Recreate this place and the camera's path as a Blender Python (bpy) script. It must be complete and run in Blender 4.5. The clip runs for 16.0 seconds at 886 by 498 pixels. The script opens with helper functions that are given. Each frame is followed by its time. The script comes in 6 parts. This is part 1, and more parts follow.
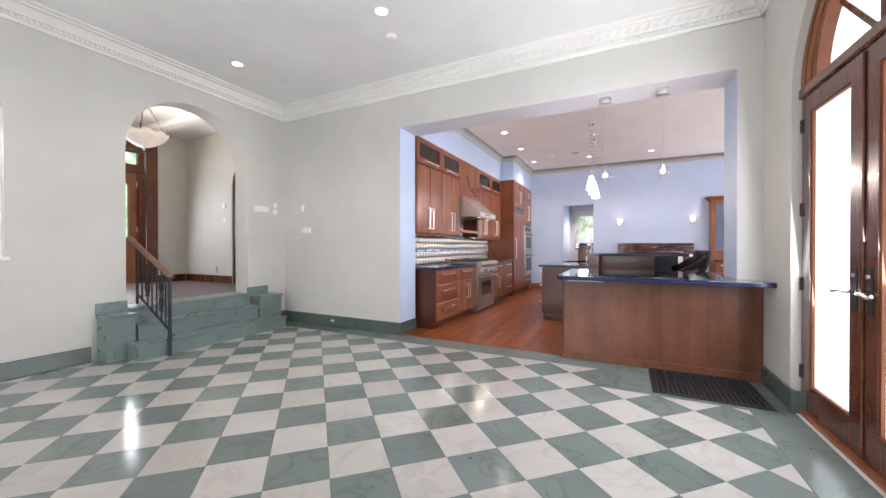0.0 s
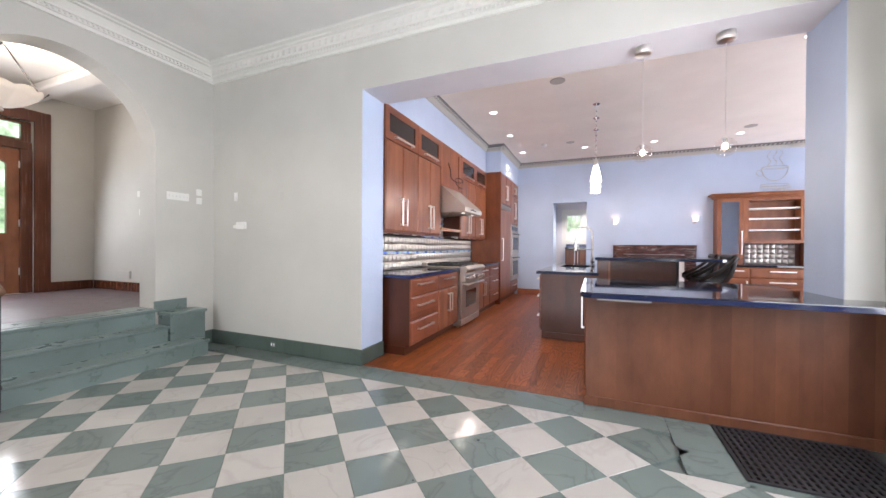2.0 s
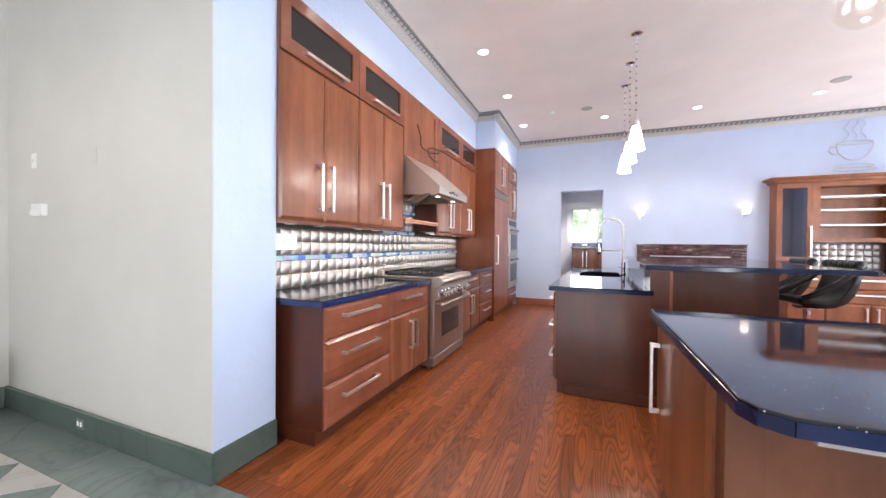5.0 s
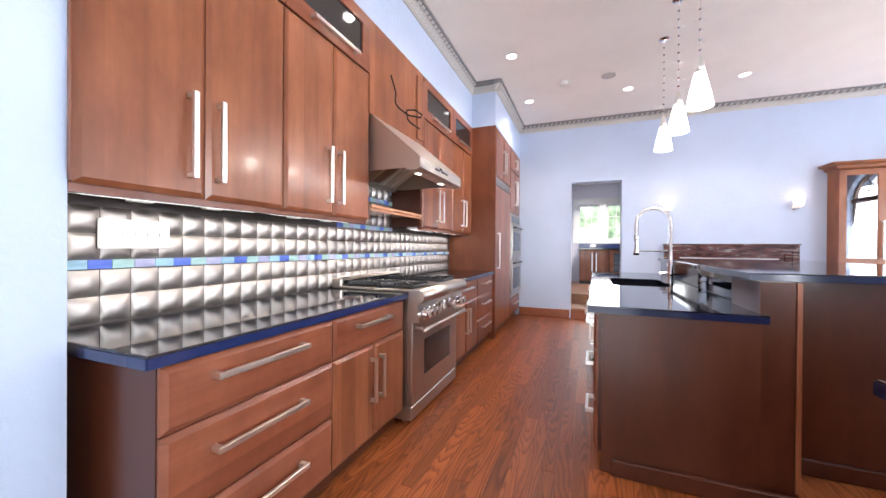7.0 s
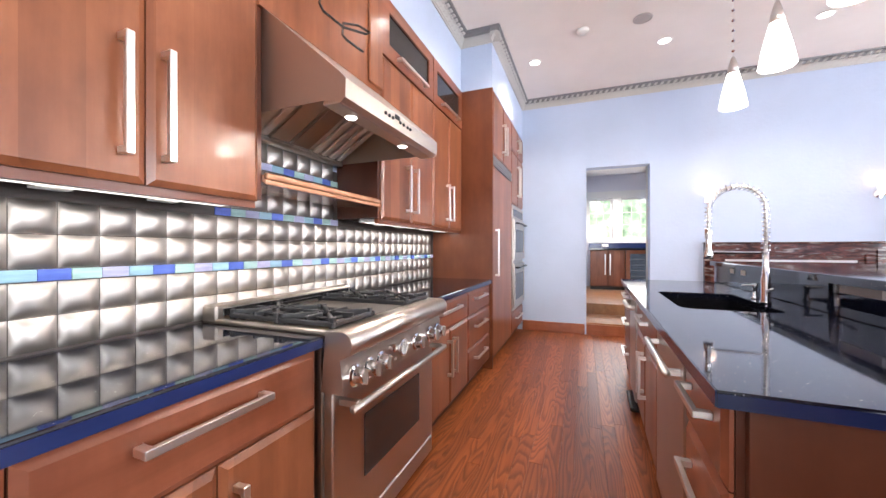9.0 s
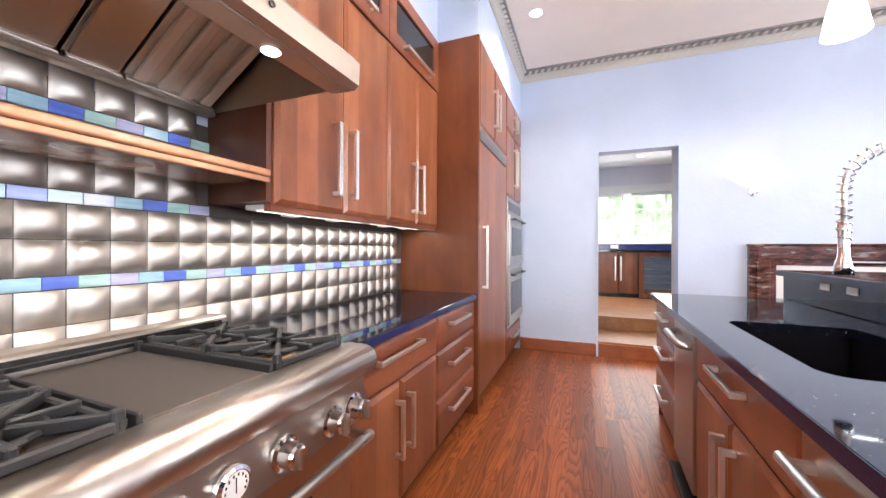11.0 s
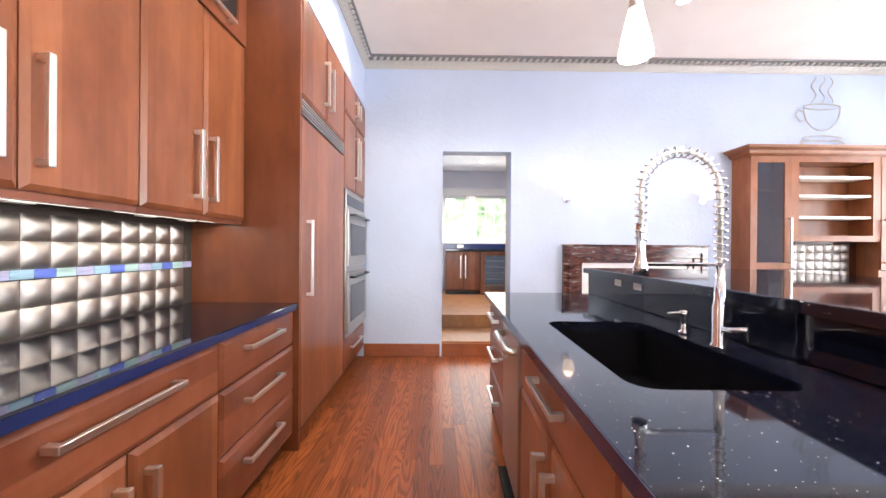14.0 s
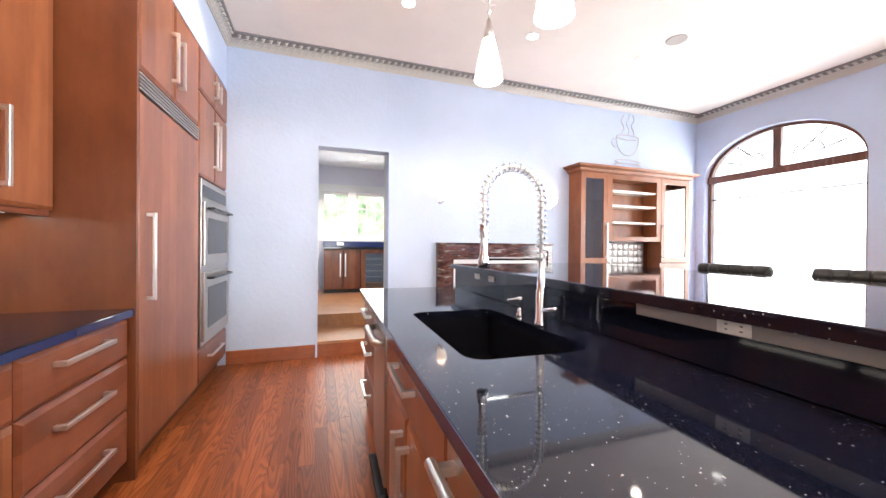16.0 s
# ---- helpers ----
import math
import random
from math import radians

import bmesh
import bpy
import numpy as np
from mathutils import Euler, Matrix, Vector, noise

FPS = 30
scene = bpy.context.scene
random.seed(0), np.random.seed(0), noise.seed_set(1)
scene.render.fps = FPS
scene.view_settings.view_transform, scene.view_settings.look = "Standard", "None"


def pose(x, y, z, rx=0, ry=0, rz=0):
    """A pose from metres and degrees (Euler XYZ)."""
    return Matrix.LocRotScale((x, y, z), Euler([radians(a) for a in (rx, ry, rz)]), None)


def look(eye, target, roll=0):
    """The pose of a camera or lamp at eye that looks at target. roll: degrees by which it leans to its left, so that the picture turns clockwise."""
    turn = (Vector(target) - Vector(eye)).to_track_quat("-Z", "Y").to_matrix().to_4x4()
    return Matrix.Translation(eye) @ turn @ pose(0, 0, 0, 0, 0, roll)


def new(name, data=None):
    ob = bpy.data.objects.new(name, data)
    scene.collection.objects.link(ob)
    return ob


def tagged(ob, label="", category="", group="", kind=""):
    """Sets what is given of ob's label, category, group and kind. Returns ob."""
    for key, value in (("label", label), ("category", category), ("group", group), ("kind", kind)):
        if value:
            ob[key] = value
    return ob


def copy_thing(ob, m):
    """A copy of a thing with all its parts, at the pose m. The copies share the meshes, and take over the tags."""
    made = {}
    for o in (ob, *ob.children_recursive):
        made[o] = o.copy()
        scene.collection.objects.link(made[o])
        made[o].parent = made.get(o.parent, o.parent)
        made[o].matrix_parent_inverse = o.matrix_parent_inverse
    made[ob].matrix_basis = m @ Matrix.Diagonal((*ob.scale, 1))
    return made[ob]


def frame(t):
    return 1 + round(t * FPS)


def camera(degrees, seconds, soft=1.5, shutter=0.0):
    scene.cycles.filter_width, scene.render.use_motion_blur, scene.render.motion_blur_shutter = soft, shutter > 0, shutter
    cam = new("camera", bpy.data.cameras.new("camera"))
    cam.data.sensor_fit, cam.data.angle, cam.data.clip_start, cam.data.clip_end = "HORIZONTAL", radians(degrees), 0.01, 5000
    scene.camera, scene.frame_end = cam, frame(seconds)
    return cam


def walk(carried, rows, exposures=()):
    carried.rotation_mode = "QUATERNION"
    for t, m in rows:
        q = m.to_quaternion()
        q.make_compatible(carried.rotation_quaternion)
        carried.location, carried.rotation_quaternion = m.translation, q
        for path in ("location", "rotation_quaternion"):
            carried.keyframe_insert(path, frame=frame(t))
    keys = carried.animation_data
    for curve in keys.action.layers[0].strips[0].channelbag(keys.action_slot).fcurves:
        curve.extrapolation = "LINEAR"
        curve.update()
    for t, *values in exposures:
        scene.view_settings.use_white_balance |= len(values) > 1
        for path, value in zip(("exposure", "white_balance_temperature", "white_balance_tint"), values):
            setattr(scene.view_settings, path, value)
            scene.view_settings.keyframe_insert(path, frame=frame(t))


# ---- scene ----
PATH = [
    (0, (0.036, 0.183, 1.223), (-0.854, 1.974, 1.212), 0.0),
    (0.5, (-0.114, 0.445, 1.24), (-0.968, 2.254, 1.227), 0.1),
    (1, (-0.231, 0.721, 1.239), (-1.038, 2.55, 1.226), 0.2),
    (1.5, (-0.347, 0.981, 1.24), (-1.128, 2.822, 1.218), 0.3),
    (2, (-0.49, 1.265, 1.245), (-1.263, 3.109, 1.234), 0.4),
    (2.5, (-0.574, 1.554, 1.254), (-1.338, 3.402, 1.236), 0.3),
    (3, (-0.627, 1.861, 1.249), (-1.395, 3.708, 1.229), 0.3),
    (3.5, (-0.695, 2.183, 1.258), (-1.464, 4.029, 1.25), 0.3),
    (4, (-0.731, 2.478, 1.262), (-1.495, 4.326, 1.249), 0.4),
    (4.2, (-0.748, 2.616, 1.272), (-1.516, 4.462, 1.25), 0.5),
    (6.3, (-1.156, 3.801, 1.253), (-1.887, 5.662, 1.235), 0.5),
    (6.5, (-1.175, 3.915, 1.247), (-1.914, 5.773, 1.232), 0.4),
    (7, (-1.235, 4.197, 1.238), (-1.969, 6.057, 1.23), 0.4),
    (7.5, (-1.3, 4.475, 1.239), (-2.033, 6.336, 1.227), 0.4),
    (8, (-1.384, 4.759, 1.244), (-2.115, 6.621, 1.242), 0.2),
    (8.2, (-1.403, 4.893, 1.241), (-2.142, 6.751, 1.235), -0.1),
    (10.3, (-1.591, 6.002, 1.251), (-2.304, 7.871, 1.254), 0.3),
    (10.5, (-1.587, 6.105, 1.252), (-2.315, 7.968, 1.25), 0.2),
    (11, (-1.615, 6.337, 1.265), (-2.346, 8.199, 1.263), 0.2),
    (11.5, (-1.595, 6.54, 1.257), (-2.304, 8.41, 1.256), 0.1),
    (12, (-1.555, 6.713, 1.264), (-2.186, 8.61, 1.261), 0.3),
    (12.5, (-1.541, 6.764, 1.274), (-2.043, 8.7, 1.268), 0.4),
    (13, (-1.521, 6.766, 1.273), (-1.858, 8.737, 1.265), 0.3),
    (13.5, (-1.507, 6.75, 1.274), (-1.661, 8.744, 1.266), 0.2),
    (14, (-1.493, 6.736, 1.271), (-1.469, 8.736, 1.266), 0.4),
    (14.5, (-1.481, 6.709, 1.275), (-1.284, 8.699, 1.268), 0.6),
    (15, (-1.462, 6.686, 1.274), (-1.105, 8.654, 1.264), 0.5),
    (15.5, (-1.447, 6.656, 1.266), (-0.935, 8.589, 1.257), 0.3),
    (16, (-1.43, 6.627, 1.268), (-0.78, 8.518, 1.257), 0.5),
]
cam = camera(102.1, 16.0)
walk(cam, [(t, look(eye, target, roll)) for t, eye, target, roll in PATH],
     exposures=[(0.0, 0.06, 6300, 15), (2.0, 0.12, 6300, 15), (4.0, 0.33, 6250, 14), (7.0, 0.5, 6150, 13), (10.5, 0.74, 6350, 12), (13.0, 0.8, 6500, 12), (16.0, 0.82, 6550, 10)])

# ---- light ----
world = bpy.data.worlds.new("world")
scene.world = world
world.use_nodes = True
wn = world.node_tree
sky = wn.nodes.new("ShaderNodeTexSky")
sky.sky_type = "NISHITA"
sky.sun_disc = False
sky.sun_elevation = radians(38)
sky.sun_rotation = radians(100)
wn.nodes["Background"].inputs[1].default_value = 0.12
wn.links.new(sky.outputs[0], wn.nodes["Background"].inputs[0])


def lamp(name, kind, m, power, color=(1, 1, 1), size=0.3, size_y=0.0, angle=0.0):
    data = bpy.data.lights.new(name, kind)
    data.energy, data.color = power, color
    if kind == "AREA":
        data.size = size
        if size_y:
            data.shape, data.size_y = "RECTANGLE", size_y
    elif kind == "SPOT":
        data.spot_size, data.spot_blend, data.shadow_soft_size = radians(angle), 0.6, size
    elif kind == "SUN":
        data.angle = radians(angle)
    else:
        data.shadow_soft_size = size
    ob = new(name, data)
    ob.matrix_world = m
    return ob


DAY = (0.93, 0.97, 1.0)
WARM = (1.0, 0.84, 0.68)
lamp("sun", "SUN", look((20, 6, 14), (0, 0, 0)), 1.2, (1.0, 0.95, 0.88), angle=12)
# daylight in the openings
lamp("daylight_french_door", "AREA", look((1.24, 3.02, 1.3), (-3, 2.9, 0.9)), 148, DAY, 1.5, 2.3)
# Added fill from an unseen rear opening; brightens the marble room.
lamp("daylight_rear_window", "AREA", look((-1.9, -3.9, 1.7), (-1.9, 2, 1.3)), 124, DAY, 3.6, 2.2)
lamp("daylight_arched_window", "AREA", look((4.62, 9.8, 1.7), (0, 9.2, 2.0)), 65, DAY, 1.8, 2.0)
lamp("daylight_side_window", "AREA", look((4.62, 6.7, 1.7), (0, 6.7, 2.1)), 120, DAY, 1.8, 2.0)
lamp("daylight_pantry", "AREA", look((-0.6, 14.42, 1.95), (-0.8, 11, 1.0)), 22, DAY, 1.6, 0.95)
lamp("daylight_west_window", "AREA", look((-5.2, 0.79, 1.83), (-2, 0.8, 0.9)), 30, DAY, 0.9, 1.3)
lamp("daylight_hall", "AREA", look((-8.0, 3.2, 2.0), (-5, 3.2, 1.0)), 40, DAY, 0.7, 1.2)

# ---- materials ----


def mat(name, color, rough=0.5, metal=0.0, spec=0.5, coat=0.0):
    m = bpy.data.materials.new(name)
    m.use_nodes = True
    b = m.node_tree.nodes["Principled BSDF"]
    b.inputs["Base Color"].default_value = (*color, 1)
    b.inputs["Roughness"].default_value = rough
    b.inputs["Metallic"].default_value = metal
    b.inputs["Specular IOR Level"].default_value = spec
    b.inputs["Coat Weight"].default_value = coat
    b.inputs["Coat Roughness"].default_value = 0.08
    return m


def nd(m, kind, **values):
    n = m.node_tree.nodes.new(kind)
    for k, v in values.items():
        n.inputs[k].default_value = v
    return n


def wire(m, a, b):
    m.node_tree.links.new(a, b)


def bsdf(m):
    return m.node_tree.nodes["Principled BSDF"]


def coords(m, scale=(1, 1, 1), shift=False):
    """Object coordinates, stretched; with shift each object takes its own piece of the pattern."""
    tc = nd(m, "ShaderNodeTexCoord")
    mp = nd(m, "ShaderNodeMapping")
    mp.inputs["Scale"].default_value = scale
    wire(m, tc.outputs["Object"], mp.inputs["Vector"])
    if shift:
        oi = nd(m, "ShaderNodeObjectInfo")
        mul = nd(m, "ShaderNodeMath")
        mul.operation = "MULTIPLY"
        mul.inputs[1].default_value = 37.0
        wire(m, oi.outputs["Random"], mul.inputs[0])
        wire(m, mul.outputs[0], mp.inputs["Location"])
    return mp.outputs[0]


def ramp(m, fac, stops):
    r = nd(m, "ShaderNodeValToRGB")
    e = r.color_ramp.elements
    while len(e) < len(stops):
        e.new(0.5)
    for el, (pos, col) in zip(e, stops):
        el.position, el.color = pos, (*col, 1)
    wire(m, fac, r.inputs[0])
    return r


def noise_tex(m, vec, scale, detail=4.0, rough=0.55):
    n = nd(m, "ShaderNodeTexNoise", Scale=scale, Detail=detail, Roughness=rough)
    wire(m, vec, n.inputs["Vector"])
    return n.outputs["Fac"]


def bump(m, fac, strength=0.2, distance=0.01):
    b = nd(m, "ShaderNodeBump", Strength=strength, Distance=distance)
    wire(m, fac, b.inputs["Height"])
    wire(m, b.outputs[0], bsdf(m).inputs["Normal"])


def mix(m, fac, a, b, mode="MIX"):
    n = nd(m, "ShaderNodeMix")
    n.data_type, n.blend_type = "RGBA", mode
    if isinstance(fac, float):
        n.inputs[0].default_value = fac
    else:
        wire(m, fac, n.inputs[0])
    for k, v in ((6, a), (7, b)):
        if isinstance(v, tuple):
            n.inputs[k].default_value = (*v, 1)
        else:
            wire(m, v, n.inputs[k])
    return n.outputs[2]


def plaster(name, color, relief=0.25):
    """Wall paint on slightly trowelled plaster."""
    m = mat(name, color, 0.62, spec=0.3)
    v = coords(m)
    big, small = noise_tex(m, v, 1.3, 3), noise_tex(m, v, 26, 5)
    dark = tuple(c * 0.93 for c in color)
    r = ramp(m, big, [(0.35, dark), (0.65, color)])
    wire(m, r.outputs[0], bsdf(m).inputs["Base Color"])
    bump(m, small, relief, 0.004)
    return m


def timber(name, dark, light, grain=(60, 60, 2.2), rough=0.36, coat=0.06, shift=True, figure=True, stave=""):
    """Stained wood with a long grain and slow tone changes."""
    m = mat(name, light, rough, spec=0.4, coat=coat)
    v = coords(m, grain, shift)
    n1 = noise_tex(m, v, 1.0, 6, 0.62)
    v2 = coords(m, tuple(g * 0.09 for g in grain), shift)
    n2 = noise_tex(m, v2, 1.0, 3)
    r1 = ramp(m, n1, [(0.3, dark), (0.7, light)])
    mid = tuple((a + b) * 0.5 for a, b in zip(dark, light))
    r2 = ramp(m, n2, [(0.3, mid), (0.72, light)])
    v3 = coords(m, (3.2, 3.2, 1.6) if figure else (1, 1, 1), shift)
    r3 = ramp(m, noise_tex(m, v3, 1.6, 5, 0.6), [(0.3, (0.66, 0.57, 0.53)), (0.68, (1.1, 1.13, 1.15))])
    col = mix(m, 0.5, r1.outputs[0], r2.outputs[0])
    col = mix(m, 0.85, col, r3.outputs[0], "MULTIPLY")
    if stave:
        xyz = nd(m, "ShaderNodeSeparateXYZ")
        wire(m, coords(m, (8.3, 8.3, 6.0), True), xyz.inputs[0])
        across = nd(m, "ShaderNodeMath")
        wire(m, xyz.outputs["Z" if stave == "z" else "X"], across.inputs[0])
        if stave != "z":
            wire(m, xyz.outputs["Y"], across.inputs[1])
        step = nd(m, "ShaderNodeMath")
        step.operation = "FLOOR"
        wire(m, across.outputs[0], step.inputs[0])
        wn_ = nd(m, "ShaderNodeTexWhiteNoise")
        wn_.noise_dimensions = "1D"
        wire(m, step.outputs[0], wn_.inputs["W"])
        tones = ramp(m, wn_.outputs["Value"], [(0.0, (0.80, 0.76, 0.73)), (0.5, (1.0, 1.0, 1.0)), (1.0, (1.16, 1.2, 1.2))])
        col = mix(m, 1.0, col, tones.outputs[0], "MULTIPLY")
    wire(m, col, bsdf(m).inputs["Base Color"])
    rr = nd(m, "ShaderNodeMapRange", **{"To Min": rough - 0.06, "To Max": rough + 0.08})
    wire(m, n1, rr.inputs[0])
    wire(m, rr.outputs[0], bsdf(m).inputs["Roughness"])
    bump(m, n1, 0.06, 0.002)
    return m


def marble(name, base, vein, rough=0.1, scale=3.0, amount=0.5, chips=False):
    m = mat(name, base, rough, spec=0.5)
    v = coords(m, (1, 1, 1), True)
    warp = nd(m, "ShaderNodeTexNoise", Scale=2.2, Detail=5.0)
    wire(m, v, warp.inputs["Vector"])
    w = nd(m, "ShaderNodeTexNoise", Scale=scale, Detail=6.0, Distortion=1.6)
    wire(m, v, w.inputs["Vector"])
    veins = ramp(m, w.outputs["Fac"], [(0.0, base), (0.475, base), (0.5, vein), (0.525, base)])
    cloud = ramp(m, warp.outputs["Fac"], [(0.35, tuple(c * 0.86 for c in base)), (0.65, tuple(min(1, c * 1.07) for c in base))])
    col = mix(m, amount, cloud.outputs[0], veins.outputs[0])
    oi = nd(m, "ShaderNodeObjectInfo")
    tone = ramp(m, oi.outputs["Random"], [(0.0, (0.86, 0.86, 0.86)), (1.0, (1.0, 1.0, 1.0))])
    col = mix(m, 1.0, col, tone.outputs[0], "MULTIPLY")
    if chips:
        pit = ramp(m, noise_tex(m, v, 20.0, 2), [(0.75, (1, 1, 1)), (0.775, (0.3, 0.3, 0.3))])
        col = mix(m, 1.0, col, pit.outputs[0], "MULTIPLY")
    wire(m, col, bsdf(m).inputs["Base Color"])
    scuff = noise_tex(m, v, 9, 4)
    rr = nd(m, "ShaderNodeMapRange", **{"To Min": rough - 0.04, "To Max": rough + 0.1})
    wire(m, scuff, rr.inputs[0])
    wire(m, rr.outputs[0], bsdf(m).inputs["Roughness"])
    return m


def streaked():
    """Dark red marble drawn into long pale streaks."""
    m = mat("red_veined_marble", (0.05, 0.02, 0.017), 0.12, spec=0.5)
    v = coords(m, (1.6, 1.6, 9.0))
    n = nd(m, "ShaderNodeTexNoise", Scale=2.4, Detail=7.0, Roughness=0.6, Distortion=0.9)
    wire(m, v, n.inputs["Vector"])
    r = ramp(m, n.outputs["Fac"], [(0.30, (0.02, 0.012, 0.012)), (0.46, (0.05, 0.018, 0.015)), (0.52, (0.17, 0.06, 0.045)), (0.56, (0.035, 0.018, 0.016)), (0.64, (0.36, 0.30, 0.27)), (0.70, (0.06, 0.03, 0.026))])
    wire(m, r.outputs[0], bsdf(m).inputs["Base Color"])
    return m


def steel(name, color=(0.62, 0.6, 0.58), rough=0.28):
    """Warm satin steel, handled and a little uneven."""
    m = mat(name, color, rough, 1.0)
    n = noise_tex(m, coords(m), 3.5, 3)
    rr = nd(m, "ShaderNodeMapRange", **{"To Min": rough - 0.03, "To Max": rough + 0.05})
    wire(m, n, rr.inputs[0])
    wire(m, rr.outputs[0], bsdf(m).inputs["Roughness"])
    return m


def glow(name, color, strength):
    m = mat(name, color, 0.4)
    bsdf(m).inputs["Emission Color"].default_value = (*color, 1)
    bsdf(m).inputs["Emission Strength"].default_value = strength
    return m


def glass(name, color=(1, 1, 1), rough=0.0, clear=0.9):
    """A pane: mostly clear with a mirror-like sheen."""
    m = bpy.data.materials.new(name)
    m.use_nodes = True
    t = m.node_tree
    t.nodes.remove(t.nodes["Principled BSDF"])
    tr = t.nodes.new("ShaderNodeBsdfTransparent")
    tr.inputs[0].default_value = (*color, 1)
    gl = t.nodes.new("ShaderNodeBsdfGlossy")
    gl.inputs["Roughness"].default_value = rough
    mx = t.nodes.new("ShaderNodeMixShader")
    mx.inputs[0].default_value = 1 - clear
    t.links.new(tr.outputs[0], mx.inputs[1])
    t.links.new(gl.outputs[0], mx.inputs[2])
    t.links.new(mx.outputs[0], t.nodes["Material Output"].inputs[0])
    return m


M_GREY = plaster("warm_grey_paint", (0.585, 0.57, 0.53), 0.3)
M_LAV = plaster("lavender_paint", (0.50, 0.585, 0.75), 0.85)
M_CEIL = plaster("white_ceiling_paint", (0.82, 0.81, 0.79), 0.1)
M_KCEIL = plaster("cream_ceiling_paint", (0.87, 0.81, 0.755), 0.1)
M_TRIM = plaster("cream_trim_paint", (0.80, 0.785, 0.74), 0.15)
M_SILVER = mat("silver_leaf_crown", (0.50, 0.485, 0.46), 0.45, 0.3)
# Silver channel darkened: the shade between the beads is put into its colour.
M_GROOVE = mat("shaded_channel", (0.22, 0.215, 0.22), 0.5, 0.3)
M_WOOD = timber("cherry_cabinet_wood", (0.15, 0.044, 0.018), (0.305, 0.108, 0.048), (13, 13, 1.0), 0.3, 0.12, stave="u")
# Drawers' weaker light and pale sheen are put into this darker, pinker tone.
M_WOODH = timber("cherry_cabinet_wood_across", (0.125, 0.032, 0.012), (0.282, 0.095, 0.05), (13, 1.0, 13), 0.3, 0.12, stave="z")
M_PANEL = timber("brown_cherry_panel", (0.075, 0.024, 0.011), (0.175, 0.066, 0.033), (5, 5, 0.35), 0.36, 0.05, stave="u")
M_TALL = timber("red_cherry_panel", (0.09, 0.023, 0.008), (0.215, 0.066, 0.025), (6, 6, 0.5), 0.32, 0.08)
M_RACEWAY = mat("grey_raceway", (0.33, 0.31, 0.30), 0.45)
# Same cherry at a third of the tone; shade is put into the colour.
M_SIDE = timber("shaded_cherry_panel", (0.042, 0.010, 0.004), (0.10, 0.027, 0.0115), (6, 6, 0.6), 0.3, 0.15)
M_HUTCH = timber("light_cherry_wood", (0.18, 0.06, 0.022), (0.31, 0.115, 0.048), (9, 9, 0.9))
# Hood light and sheen on the shelf are put into this paler colour.
M_SHELF = timber("lamplit_shelf_wood", (0.27, 0.125, 0.065), (0.43, 0.22, 0.13), (9, 0.9, 9), 0.25, 0.35)
M_RAILWOOD = timber("brown_handrail_wood", (0.12, 0.06, 0.035), (0.22, 0.12, 0.07), (3, 30, 30), 0.35, 0.15)
M_DOORW = timber("mahogany_door_wood", (0.075, 0.022, 0.011), (0.15, 0.05, 0.024), (50, 50, 2), 0.25, 0.5)


def oak():
    """Red stained oak strip with cathedral grain that runs with each board."""
    m = mat("red_oak_floor", (0.2, 0.06, 0.02), 0.36, spec=0.3)
    field = noise_tex(m, coords(m, (5.0, 0.5, 5.0), True), 1.0, 2.5, 0.45)
    times = nd(m, "ShaderNodeMath")
    times.operation = "MULTIPLY"
    times.inputs[1].default_value = 30.0
    wire(m, field, times.inputs[0])
    saw = nd(m, "ShaderNodeMath")
    saw.operation = "FRACT"
    wire(m, times.outputs[0], saw.inputs[0])
    fine = noise_tex(m, coords(m, (160, 5, 160), True), 1.0, 4)
    rings = ramp(m, saw.outputs[0], [(0.0, (0.37, 0.115, 0.036)), (0.45, (0.325, 0.094, 0.028)), (0.8, (0.18, 0.046, 0.014)), (0.97, (0.27, 0.075, 0.023))])
    pore = ramp(m, fine, [(0.35, (0.8, 0.76, 0.72)), (0.6, (1, 1, 1))])
    oi = nd(m, "ShaderNodeObjectInfo")
    tone = ramp(m, oi.outputs["Random"], [(0.0, (0.62, 0.57, 0.54)), (1.0, (1.12, 1.08, 1.06))])
    col = mix(m, 1.0, rings.outputs[0], pore.outputs[0], "MULTIPLY")
    wire(m, mix(m, 1.0, col, tone.outputs[0], "MULTIPLY"), bsdf(m).inputs["Base Color"])
    bump(m, fine, 0.05, 0.001)
    return m


M_OAK = oak()
M_OAKLIGHT = timber("golden_oak_floor", (0.22, 0.095, 0.038), (0.38, 0.185, 0.082), (30, 1.2, 30), 0.32, 0.1)
M_BASEW = timber("red_oak_baseboard", (0.20, 0.05, 0.018), (0.32, 0.10, 0.042), (3, 3, 60), 0.3, 0.3)
M_STEEL = steel("brushed_steel", (0.54, 0.485, 0.43), 0.33)
M_STEELY = steel("brushed_steel_upright", (0.50, 0.465, 0.425), 0.29)
M_NICKEL = mat("satin_nickel", (0.80, 0.77, 0.73), 0.33, 1.0)
M_CHROME = mat("chrome", (0.82, 0.82, 0.83), 0.07, 1.0)
M_TILE = mat("pillowed_steel_tile", (0.48, 0.445, 0.41), 0.44, 1.0)
M_IRON = mat("cast_iron", (0.022, 0.022, 0.025), 0.5, 0.2)
M_GRATE = mat("black_iron_grate", (0.02, 0.02, 0.023), 0.42, spec=0.5)
# Paler than M_STEEL: light thrown up from the range is put into the colour.
M_BAFFLE = mat("lit_filter_steel", (0.82, 0.76, 0.69), 0.38, 0.4)
M_GRILLE = mat("speaker_grille", (0.44, 0.41, 0.385), 0.6)
M_BLACK = mat("black_enamel", (0.012, 0.012, 0.013), 0.25)
